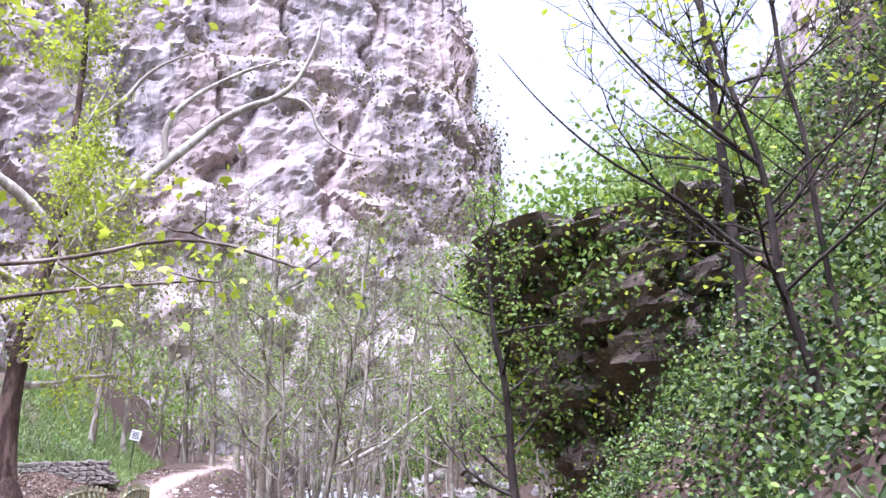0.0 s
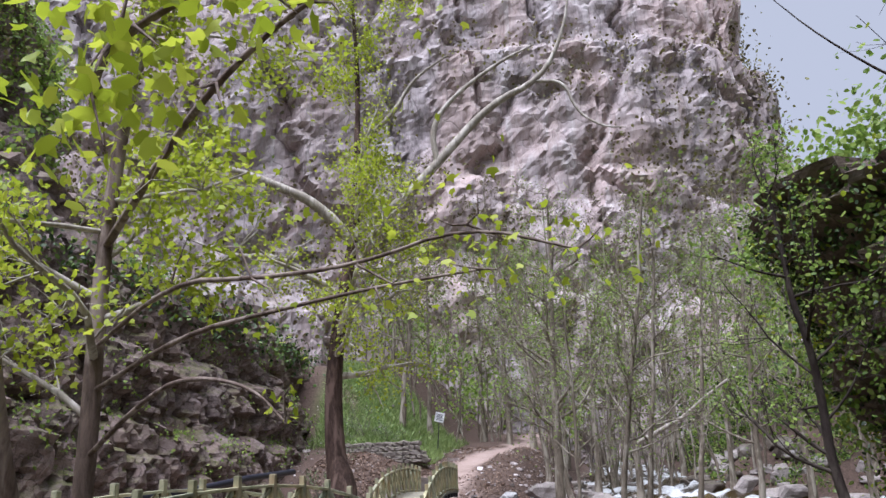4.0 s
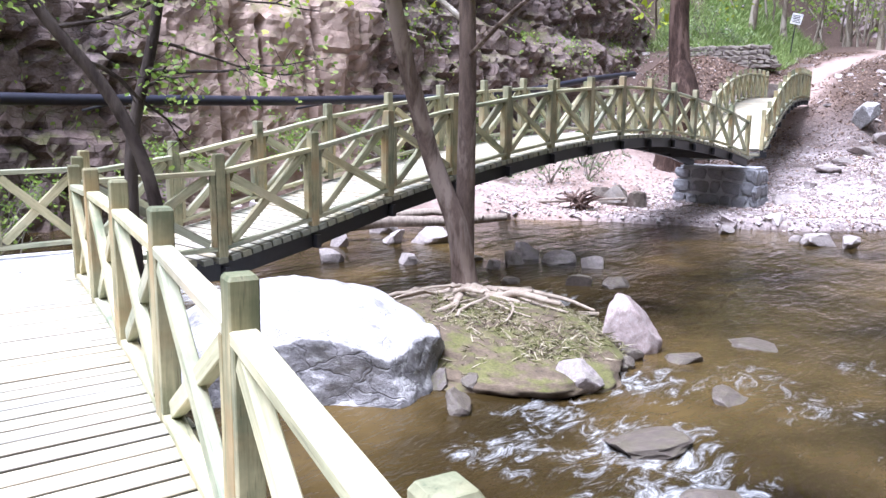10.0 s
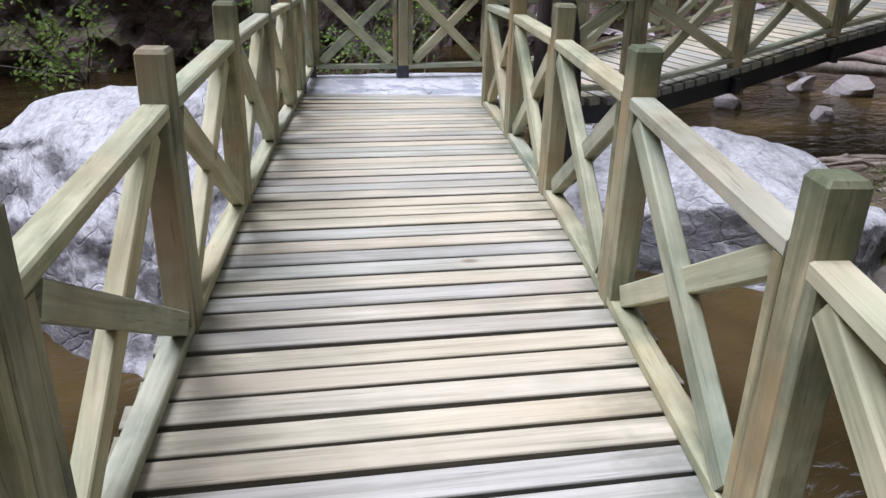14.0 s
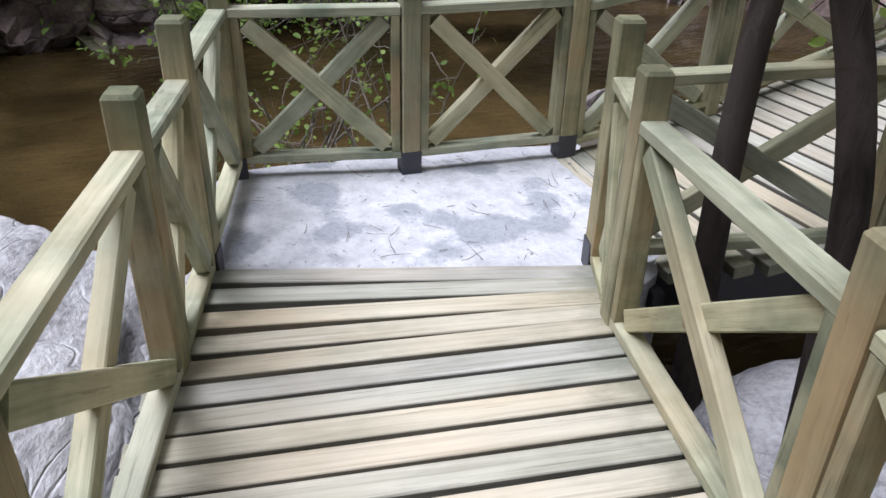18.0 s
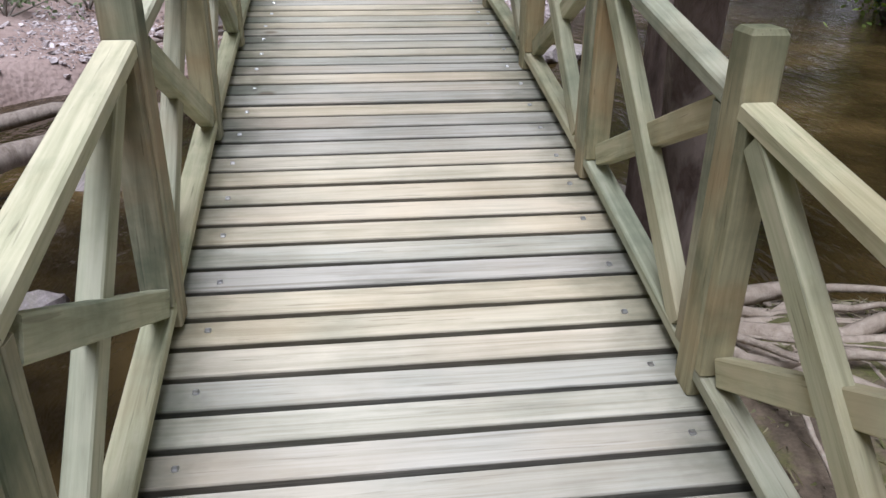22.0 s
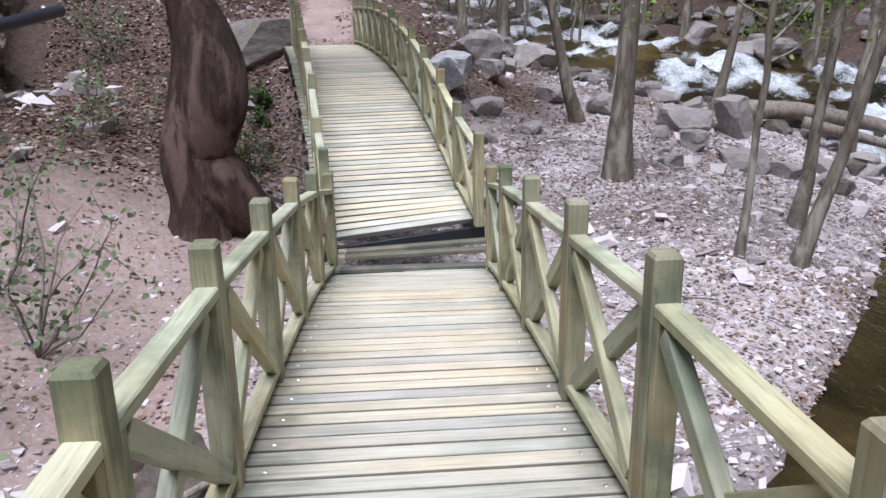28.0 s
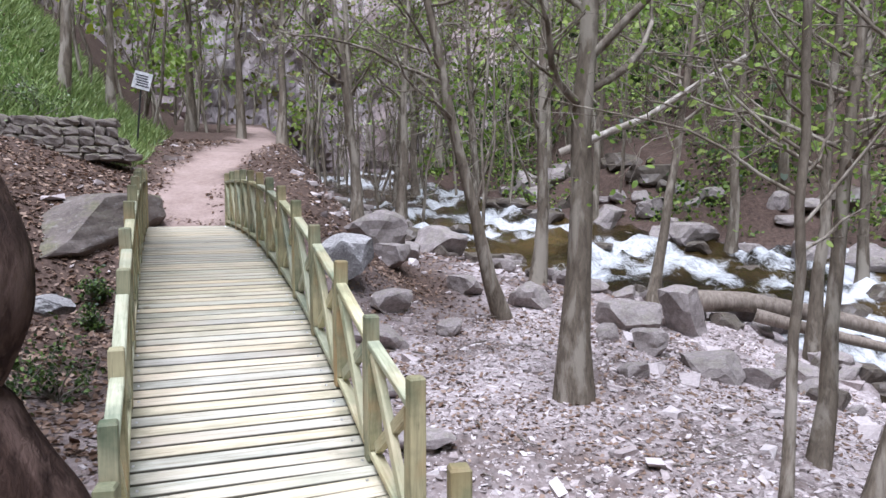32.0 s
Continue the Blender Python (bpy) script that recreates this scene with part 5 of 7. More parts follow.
# two thin stems growing between the landing and the second bridge
for ln, r, sd in (
        ([(-5.02, 3.8, -2.8), (-5.05, 3.8, -2.2), (-5.08, 3.8, -1.5), (-5.1, 3.85, -0.8), (-5.05, 4.1, 0.0), (-5.0, 4.25, 1.0), (-4.9, 4.4, 2.2), (-4.95, 4.5, 3.6), (-5.0, 4.6, 5.2)], 0.08, 72),
        ([(-4.34, 3.7, -2.9), (-4.40, 3.69, -2.1), (-4.46, 3.66, -1.3), (-4.66, 3.46, -0.5), (-5.0, 3.0, 0.2), (-5.3, 2.55, 1.2), (-5.6, 2.15, 2.4), (-5.9, 1.85, 4.0), (-6.2, 1.5, 5.6)], 0.075, 73)):
    make_tree("sapling", ln[0], ln, r, 0.03, M_BARKSLOPE, M_LEAFMID, "leaning dark-barked young tree beside the landing with fresh leaves", sd, n_limbs=18, limb_len=1.7, first=0.42, spread=(-0.2, 0.7), subs=4, twigs=3, leaf=0.06, per=2, leaf_spread=0.07, up=0.0, group="saplings by the landing", flare=1.3)

# ---------- the great plane tree by the third bridge ----------
big = [(-7.45, 24.6, -2.3), (-7.35, 24.6, -1.7), (-7.55, 24.6, -1.1), (-7.35, 24.62, -0.3), (-7.2, 24.65, 0.6), (-7.4, 24.7, 2.0), (-7.45, 24.75, 3.8), (-7.3, 24.8, 5.6), (-7.05, 24.85, 7.4), (-6.75, 24.9, 9.0), (-6.7, 24.92, 10.4), (-6.68, 24.95, 12.0), (-6.64, 25.0, 15.8), (-6.9, 25.0, 19.5)]
limbs = [
    ([(-6.75, 24.85, 8.9), (-6.4, 24.9, 9.4), (-5.1, 25.2, 10.2), (-3.6, 25.5, 11.9), (-1.6, 25.85, 14.2), (0.4, 26.0, 15.0), (1.4, 26.1, 17.0), (1.8, 26.1, 19.0)], [0.24, 0.21, 0.19, 0.17, 0.14, 0.11, 0.07, 0.03]),
    ([(0.2, 26.0, 14.95), (1.25, 25.93, 14.75), (1.57, 25.93, 13.4), (2.45, 25.92, 12.6), (3.3, 25.8, 12.4)], [0.07, 0.065, 0.05, 0.04, 0.02]),
    ([(-3.7, 25.45, 11.8), (-3.86, 25.33, 13.2), (-3.1, 25.45, 14.4), (-1.3, 25.7, 15.8), (0.2, 25.85, 16.5)], [0.12, 0.11, 0.09, 0.07, 0.035]),
    ([(-6.8, 24.85, 8.8), (-7.9, 23.9, 10.1), (-9.0, 23.4, 10.6), (-10.1, 22.9, 11.1), (-12.0, 21.8, 11.4), (-13.4, 20.9, 11.5)], [0.24, 0.19, 0.16, 0.13, 0.10, 0.05]),
    ([(-7.2, 24.8, 6.4), (-8.2, 24.2, 7.6), (-9.4, 23.6, 8.2), (-10.4, 23.0, 8.0), (-11.8, 22.4, 8.6)], [0.13, 0.11, 0.09, 0.07, 0.03]),
    ([(-6.7, 24.95, 11.4), (-6.2, 24.9, 13.0), (-5.2, 24.9, 13.8), (-4.4, 24.9, 15.2), (-3.0, 24.9, 16.0)], [0.12, 0.10, 0.085, 0.06, 0.03]),
]
# swellings and root spurs of the old trunk
BURLS = [
    ([(-7.42, 24.58, -1.4), (-7.2, 24.5, -0.8), (-7.02, 24.45, -0.2), (-7.0, 24.48, 0.3), (-7.15, 24.58, 0.9), (-7.35, 24.66, 1.6)], [0.2, 0.42, 0.5, 0.46, 0.36, 0.15]),
    ([(-7.45, 24.6, -0.7), (-7.2, 24.58, -1.35), (-6.85, 24.6, -1.85), (-6.5, 24.68, -2.2), (-6.2, 24.75, -2.6)], [0.3, 0.5, 0.44, 0.34, 0.2]),
]
make_tree("plane_tree", (-7.4, 24.6, -2.2), big, 0.56, 0.05, M_BARKDARK, M_LEAF, "massive old plane tree with a swollen dark trunk and pale limbs", 80, extra=BURLS, n_limbs=18, limb_len=5.5, first=0.45, spread=(0.0, 0.9), subs=8, twigs=5, leaf=0.10, per=4, leaf_spread=0.22, shape="lobed", up=0.03, limbs=limbs, bark2=M_BARKLIGHT, flare=1.1, sides=(14, 6, 4, 3), wig=0.2)

# ---------- alders on the gravel bar ----------
ALDERS = [
    (-0.26, 26.3, 0.21, 12.5, 0.02, 0.0), (0.29, 30.7, 0.14, 11.5, -0.25, 0.02), (2.37, 34.1, 0.17, 12.5, 0.01, 0.0), (4.4, 32.2, 0.13, 12.0, 0.17, 0.0),
    (2.2, 24.5, 0.11, 11.5, 0.13, 0.03), (1.25, 22.8, 0.10, 11.0, 0.16, -0.04), (0.4, 22.9, 0.06, 8.5, 0.03, 0.02), (6.3, 29.3, 0.14, 12.0, 0.06, 0.0),
    (-1.5, 37.6, 0.15, 12.0, -0.12, 0.0), (-1.0, 41.5, 0.16, 13.0, -0.04, 0.0), (0.6, 42.0, 0.17, 13.0, 0.03, 0.0), (1.4, 45.5, 0.16, 13.0, 0.02, 0.0),
    (7.0, 40.5, 0.16, 13.0, 0.05, 0.0), (9.5, 36.5, 0.17, 13.0, 0.03, 0.0), (11.0, 33.0, 0.16, 12.0, -0.02, 0.0), (12.6, 38.0, 0.18, 13.0, 0.02, 0.0),
    (-3.0, 46.5, 0.18, 13.0, 0.02, 0.0), (3.0, 50.0, 0.2, 14.0, -0.03, 0.0), (8.0, 47.0, 0.2, 14.0, 0.04, 0.0), (-6.5, 50.0, 0.2, 13.0, 0.0, 0.0),
    (13.5, 44.0, 0.2, 14.0, 0.0, 0.0), (11.5, 26.5, 0.16, 11.0, -0.05, 0.0), (-8.6, 44.0, 0.15, 11.0, 0.02, 0.0), (5.5, 55.0, 0.2, 14.0, 0.0, 0.0),
]
for i, (x, y, r, h, lx, ly) in enumerate(ALDERS):
    rgx = np.random.default_rng(100 + i)
    z = ground_z(x, y)
    far_off = y > 36
    make_tree("alder", (x, y, z), stem_line(rgx, (x, y, z), h, (lx, ly), 14, 0.07), r, 0.035, M_BARKALDER, M_LEAFMID, "slender grey-barked alder with thin branches and sparse spring leaves", 100 + i, n_limbs=15 if far_off else 20, limb_len=3.6, first=0.30, spread=(0.1, 0.95), subs=6 if far_off else 8, twigs=4, leaf=0.12 if far_off else 0.08, per=1, sparse=1 if far_off else 2, leaf_spread=0.22, up=0.05, group="alders on the gravel bar", flare=1.5)

for i, (x, y, h, lx) in enumerate([(-9.5, 41.0, 15.0, 0.05), (-4.5, 47.5, 17.0, -0.04), (1.5, 47.0, 18.0, 0.05), (-1.5, 52.0, 19.0, 0.0), (5.5, 49.0, 18.0, -0.03), (10.5, 50.0, 18.0, 0.03)]):
    rgx = np.random.default_rng(170 + i)
    z = ground_z(x, y)
    make_tree("budding_tree", (x, y, z), stem_line(rgx, (x, y, z), h, (lx, 0.0), 14, 0.1), 0.16, 0.03, M_BARKALDER, M_BUD, "tall bare grey tree with opening brownish buds below the great wall", 170 + i, n_limbs=26, limb_len=4.4, first=0.22, spread=(0.2, 1.0), subs=6, twigs=4, leaf=0.12, per=1, leaf_spread=0.2, up=0.06, group="budding trees up the valley", flare=1.4, sides=(8, 4, 3, 3))

# ---------- trees on the right-hand slope ----------
SLOPE_TREES = [(5.66, 5.84, 0.048, 9.0, -0.12, 0.04, 131, M_LEAF, 24, 3.2), (5.95, 5.9, 0.03, 7.5, 0.03, 0.03, 132, M_LEAF, 16, 2.6), (5.4, 14.2, 0.11, 7.5, -0.06, -0.03, 133, M_LEAFMID, 18, 2.6), (7.6, 10.2, 0.12, 8.0, 0.02, -0.1, 134, M_LEAFMID, 18, 3.0), (9.0, 15.5, 0.14, 8.0, -0.05, 0.0, 135, M_LEAFMID, 18, 3.0)]
SLOPE_STEM = [(5.62, 5.84, ground_z(5.62, 5.84) - 0.1), (5.58, 5.84, 0.3), (5.47, 5.84, 0.84), (5.44, 5.84, 1.24), (5.5, 5.84, 1.77), (5.5, 5.84, 2.28), (5.38, 5.84, 2.89), (5.24, 5.84, 3.67), (5.05, 5.84, 4.9), (4.95, 5.8, 6.4), (4.9, 5.8, 8.2)]
SLOPE_LIMBS = [([(5.45, 5.84, 1.2), (5.08, 5.84, 1.47), (4.68, 5.84, 1.87), (4.05, 5.86, 2.24), (3.55, 5.9, 2.79), (3.2, 5.9, 3.3)], [0.03, 0.024, 0.018, 0.012, 0.007, 0.003]), ([(5.5, 5.84, 2.2), (5.1, 5.86, 2.6), (4.7, 5.9, 3.0), (4.3, 5.9, 3.5), (4.0, 5.9, 4.2)], [0.026, 0.02, 0.016, 0.011, 0.005])]
for x, y, r, h, lx, ly, sd, lm, nl, ll in SLOPE_TREES:
    rgx = np.random.default_rng(sd)
    z = ground_z(x, y)
    make_tree("slope_tree", (x, y, z), SLOPE_STEM if sd == 131 else stem_line(rgx, (x, y, z), h, (lx, ly), 12, 0.09), r, 0.015 if sd < 133 else 0.03, M_BARKSLOPE, lm, "dark-barked leaning tree with opening buds on the steep bank", sd, n_limbs=nl, limb_len=ll, first=0.22, spread=(0.1, 0.9), subs=6, twigs=4, leaf=0.075 if sd < 133 else 0.09, per=1, leaf_spread=0.1, up=0.08, sparse=3 if sd < 133 else 1, limbs=SLOPE_LIMBS if sd == 131 else (), group="trees on the steep bank", flare=1.4)

# ---------- boulders and stones ----------
PALE = "pale weathered stone lying in the riverbed"
stone("boulder", (-1.58, 7.3, -2.95), (0.40, 0.34, 0.48), 61, M_PINKSTONE, "pinkish-grey pointed boulder at the islet's tip", 0.4, sub=5, facets=3, rough=0.08, flat=False, cuts=((0.7, 0.0, 0.7, 0.74), (-0.85, 0.1, 0.5, 0.7), (0.1, -1.0, 0.2, 0.78)))
stone("boulder", (-1.36, 5.82, -2.95), (0.27, 0.2, 0.2), 62, M_STONE, "squarish pale stone at the islet's edge", 0.4)
# x, y, half-width, height
RIVER_STONES = [(-8.44, 10.1, 0.24, 0.24), (-7.47, 8.85, 0.26, 0.22), (-6.38, 9.5, 0.26, 0.16), (-7.4, 11.5, 0.42, 0.3), (-7.96, 11.1, 0.34, 0.24), (-8.9, 12.0, 0.4, 0.3), (-5.13, 11.35, 0.36, 0.26), (-4.95, 10.65, 0.26, 0.2), (-4.46, 11.35, 0.34, 0.17), (-3.84, 11.3, 0.26, 0.26), (-3.32, 9.8, 0.22, 0.16), (-2.85, 10.1, 0.28, 0.13), (-4.97, 10.05, 0.22, 0.14), (-5.7, 10.4, 0.3, 0.1), (-4.2, 9.3, 0.25, 0.1), (-1.25, 16.3, 0.42, 0.22), (-0.75, 16.5, 0.3, 0.2), (-1.7, 16.6, 0.25, 0.15), (-3.2, 16.7, 0.3, 0.2), (2.75, 7.7, 0.22, 0.12), (-0.35, 5.1, 0.5, 0.08), (-1.95, 4.75, 0.16, 0.16), (-0.5, 8.3, 0.4, 0.08), (-0.2, 6.4, 0.25, 0.08), (-7.9, 5.6, 0.5, 0.22), (-9.0, 7.0, 0.5, 0.3), (0.3, 4.4, 0.4, 0.1), (-0.9, 7.2, 0.25, 0.08)]
for i, (x, y, r, h) in enumerate(RIVER_STONES):
    wet = i in (10, 11, 13, 14, 19, 20, 21, 22, 23, 24, 26, 27)
    stone("river_stone", (x, y, -3.06 + 0.2 * h), (r, r * 0.75, h), 200 + i, M_WETSTONE if wet else M_STONE, "wet brown stone in the current" if wet else PALE, i * 1.3, "stones in the river", 3, 9)
BAR_STONES = [(-6.6, 18.6, 0.5, 0.42, 1), (-6.0, 18.4, 0.36, 0.36, 1), (-7.2, 18.9, 0.35, 0.3, 1), (-2.9, 20.9, 0.5, 0.3, 0), (-1.7, 35.0, 0.95, 0.7, 0), (-1.3, 34.3, 0.6, 0.45, 0), (1.31, 31.8, 0.7, 0.4, 0), (2.6, 30.0, 0.75, 0.5, 0), (3.95, 30.2, 0.85, 0.75, 0), (2.85, 27.8, 0.75, 0.4, 0), (2.1, 28.4, 0.5, 0.3, 0), (3.8, 27.6, 0.5, 0.3, 0), (1.6, 29.0, 0.35, 0.25, 0), (4.6, 27.2, 0.45, 0.3, 0), (5.2, 28.6, 0.6, 0.4, 0), (-2.6, 27.0, 0.5, 0.25, 0), (-2.4, 29.5, 0.6, 0.3, 0), (-1.9, 31.0, 0.5, 0.3, 0), (0.2, 33.0, 0.5, 0.3, 0), (-0.4, 36.5, 0.7, 0.4, 0), (1.0, 38.0, 0.9, 0.7, 0), (-1.0, 30.0, 0.4, 0.2, 0), (1.0, 27.0, 0.35, 0.18, 0), (-2.9, 23.5, 0.35, 0.2, 0), (-2.7, 25.2, 0.45, 0.22, 0)]
for i, (x, y, r, h, dark) in enumerate(BAR_STONES):
    stone("bank_stone", (x, y, ground_z(x, y) + 0.25 * h), (r, r * 0.8, h), 300 + i, M_WETSTONE if dark else M_STONE, "dark angular block on the gravel" if dark else "grey angular rock on the gravel bar", i * 1.7, "rocks on the gravel bar", 3, 9)
stone("boulder", (-7.75, 33.2, 0.1), (1.85, 1.1, 0.95), 350, M_DRYSTONE, "large wedge-shaped grey boulder beside the far bridge end", 0.3, sub=5, facets=9, rough=0.06)
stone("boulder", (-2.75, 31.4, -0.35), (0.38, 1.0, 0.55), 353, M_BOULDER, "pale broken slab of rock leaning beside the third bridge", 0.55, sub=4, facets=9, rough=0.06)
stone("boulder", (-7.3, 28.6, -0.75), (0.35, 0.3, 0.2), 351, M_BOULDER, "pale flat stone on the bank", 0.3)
rgr = random.Random(9)
for i in range(180):
    yy = rgr.uniform(26.5, 48)
    fx = np.interp(yy, [25.6, 28.4, 31.5, 35, 39, 45, 60], [4.9, 7.5, 6.9, 4.2, 1.8, 0.6, 0.0])
    nx_ = np.interp(yy, [24, 28.5, 33, 37, 41, 48], [12.4, 14.0, 12.8, 9.8, 7.0, 5.4])
    pick = rgr.random()
    xx = rgr.uniform(fx - 1.8, fx + 0.3) if pick < 0.45 else (rgr.uniform(nx_ - 0.5, nx_ + 4.5) if pick < 0.78 else rgr.uniform(fx, nx_))
    zz = max(ground_z(xx, yy), float(water_level(np.array(xx), np.array(yy))) - 0.1)
    r = rgr.uniform(0.25, 0.6) if pick < 0.45 or pick > 0.78 else rgr.uniform(0.35, 1.1)
    dark = rgr.random() < 0.45 or pick > 0.78
    stone("rapids_rock", (xx, yy, zz + 0.12 * r), (r, r * rgr.uniform(0.6, 1), r * rgr.uniform(0.45, 0.75)), 400 + i % 14, M_WETSTONE if dark else M_STONE, "dark wet rock in the rapids" if dark else "grey mossy rock beside the rapids", rgr.uniform(0, 6), "rocks in the rapids", 3, 10)
stone("boulder", (14.4, 33.0, -0.7), (2.4, 1.8, 1.7), 352, M_STONE, "big grey boulder above the rapids", 0.3, sub=5, facets=8, rough=0.08)

for i in range(60):
    yy = rgr.uniform(1.5, 13.5)
    bx = np.interp(yy, [-0.6, 2.0, 6.7, 10.5, 14.5], [1.5, 2.6, 3.2, 3.75, 4.3])
    off_ = rgr.uniform(-0.1, 1.7)
    r = rgr.uniform(0.16, 0.42)
    stone("bank_rock", (bx + off_, yy, max(ground_z(bx + off_, yy), -3.05) + 0.2 * r), (r, r * rgr.uniform(0.6, 1), r * rgr.uniform(0.55, 0.95)), 520 + i % 12, (M_DRYSTONE, M_STONE)[i % 2], "mossy grey rock jutting from the steep river bank", rgr.uniform(0, 6), "rocks in the steep bank", 3, 8)

# ---------- driftwood ----------
def log(name, pts, r, label, mat=None):
    ob = new(name, tubes_mesh(name, [(np.array(pts, float), np.linspace(r, r * 0.55, len(pts)), 0)], mat or M_DRIFT))
    return tagged(ob, label, "log")


log("drift_log", [(-8.9, 10.4, -2.75), (-8.2, 11.3, -2.68), (-7.3, 12.2, -2.7), (-6.5, 12.9, -2.6)], 0.14, "barkless pale driftwood log jammed below the bridge")
log("drift_log", [(-9.3, 12.0, -2.75), (-8.1, 12.6, -2.6), (-6.8, 12.5, -2.62)], 0.10, "weathered driftwood pole beside the river")
log("drift_pole", [(-9.2, 16.6, -2.85), (-7.5, 17.3, -2.7), (-5.8, 18.9, -2.62)], 0.05, "thin dead pole lying on the gravel")
log("drift_log", [(4.6, 31.2, -1.45), (6.0, 31.0, -1.5), (7.4, 30.2, -1.75), (8.6, 29.4, -2.1)], 0.26, "thick fallen trunk lying across the rocks")
log("drift_log", [(5.8, 30.4, -1.7), (7.2, 29.4, -2.1), (8.4, 28.2, -2.4)], 0.15, "grey fallen log by the rapids")
log("drift_log", [(2.6, 33.3, 1.85), (3.58, 32.87, 2.29), (4.38, 32.44, 2.64), (5.26, 31.88, 3.3), (6.2, 31.4, 3.9)], 0.10, "pale dead trunk leaning between the alders", M_BARKLIGHT)
log("dead_branch", [(2.5, 9.2, -2.95), (3.0, 9.0, -2.6), (3.7, 9.0, -2.25), (4.1, 9.2, -1.9)], 0.03, "bare dead branch hanging over the water")
st_rg = np.random.default_rng(5)
clump = thing("root_stump", (-7.1, 17.4, -2.75), "upturned root clump stranded on the gravel", "stump")
for _ in range(30):
    L = wander(st_rg, (-7.1, 17.4, -2.75), st_rg.normal(0, 1, 3) + np.array([0, 0, 0.6]), st_rg.uniform(0.3, 0.75), 5, 0.3, 0)
    put("root", tubes_mesh("root", [(L, np.linspace(0.05, 0.015, 6), 2)], M_BARKDARK), clump, Matrix.Identity(4))

# ---------- pipeline along the cliff foot ----------
pipe = thing("pipeline", (-11.5, 14, -1.0), "black plastic water pipe running along the cliff foot", "pipe")
pl = [(-12.2, -6, -0.45), (-12.0, 2, -0.45), (-11.9, 7, -0.4), (-11.8, 12, -0.3), (-11.2, 17, -0.1), (-10.6, 21, 0.25), (-10.3, 24.5, 0.75), (-10.2, 28, 1.1)]
put("pipe", tubes_mesh("pipe", [(np.array(pl), np.full(len(pl), 0.105), 0)], M_PIPE, (16, 6, 4, 3)), pipe, Matrix.Identity(4))
for k, (x, y, z) in enumerate([(-12.0, 1.0, -0.45), (-11.9, 8.0, -0.38), (-11.65, 13.5, -0.25), (-10.9, 19.0, 0.08)]):
    put("clamp", tubes_mesh("clamp", [(np.array([(x, y - 0.04, z), (x, y + 0.04, z)]), np.full(2, 0.12), 0)], M_NAIL, (16, 6, 4, 3)), pipe, Matrix.Identity(4), "pale metal pipe clamp")
    put("bracket", tubes_mesh("bracket", [(np.array([(x, y, z), (x - 1.6, y, z - 0.2)]), np.full(2, 0.03), 0)], M_STEEL), pipe, Matrix.Identity(4))

# ---------- dry stone wall and notice on the far bank ----------
dry = thing("dry_stone_wall", (-9.4, 36.4, ground_z(-9.4, 36.4)), "low dry stone wall of dark rough blocks beside the path", "wall")
dr = random.Random(31)
wall_meshes = [block_mesh("wall_stone", 500 + i, M_DRYSTONE, 0.09) for i in range(7)]
base_z = ground_z(-8.6, 36.5)
for row in range(2):
    z_up = 0.0
    for j in range(5):
        hh = dr.uniform(0.18, 0.26)
        u = dr.uniform(-0.2, 0.0)
        while u < 4.6 - 0.12 * j:
            w = dr.uniform(0.22, 0.55)
            x, y = -11.9 + u + w / 2, 36.25 + 0.11 * (u + w / 2) + 0.03 * j + 0.3 * row
            put("wall_stone", wall_meshes[dr.randrange(7)], dry, Matrix.Translation((x, y, base_z - 0.12 + z_up + hh / 2)) @ Matrix.Rotation(0.11 + dr.uniform(-0.25, 0.25), 4, "Z") @ Matrix.Rotation(dr.uniform(-0.22, 0.22), 4, "Y") @ Matrix.Diagonal((w * 1.08, 0.4, hh * dr.uniform(0.85, 1.3), 1)))
            u += w
        z_up += hh * 0.95
sx_, sy_ = -7.5, 40.6
sz = ground_z(sx_, sy_)
sgn = thing("notice_sign", (sx_, sy_, sz), "small square notice board on a thin dark post by the path", "sign")
put("post", tubes_mesh("sign_post", [(np.array([(sx_, sy_, sz - 0.1), (sx_ + 0.16, sy_, sz + 1.7)]), np.full(2, 0.028), 0)], M_STEEL), sgn, Matrix.Identity(4), "thin dark metal post")
put("board", box_mesh("board", 0.5, 0.025, 0.5, 0.004, M_SIGN), sgn, Matrix.Translation((sx_ + 0.2, sy_ - 0.04, sz + 1.85)) @ Matrix.Rotation(0.25, 4, "Y"))
for k in range(5):
    put("text_bar", box_mesh("text_bar", 0.36 - 0.05 * (k % 2), 0.006, 0.035, 0.001, M_INK), sgn, Matrix.Translation((sx_ + 0.2, sy_ - 0.057, sz + 2.0 - 0.075 * k)) @ Matrix.Rotation(0.25, 4, "Y"), "dark line of unreadable writing")


# ---------- ground cover ----------
rgc = np.random.default_rng(900)


def gheight(x, y):
    return ground_height(np.asarray(x, float), np.asarray(y, float))


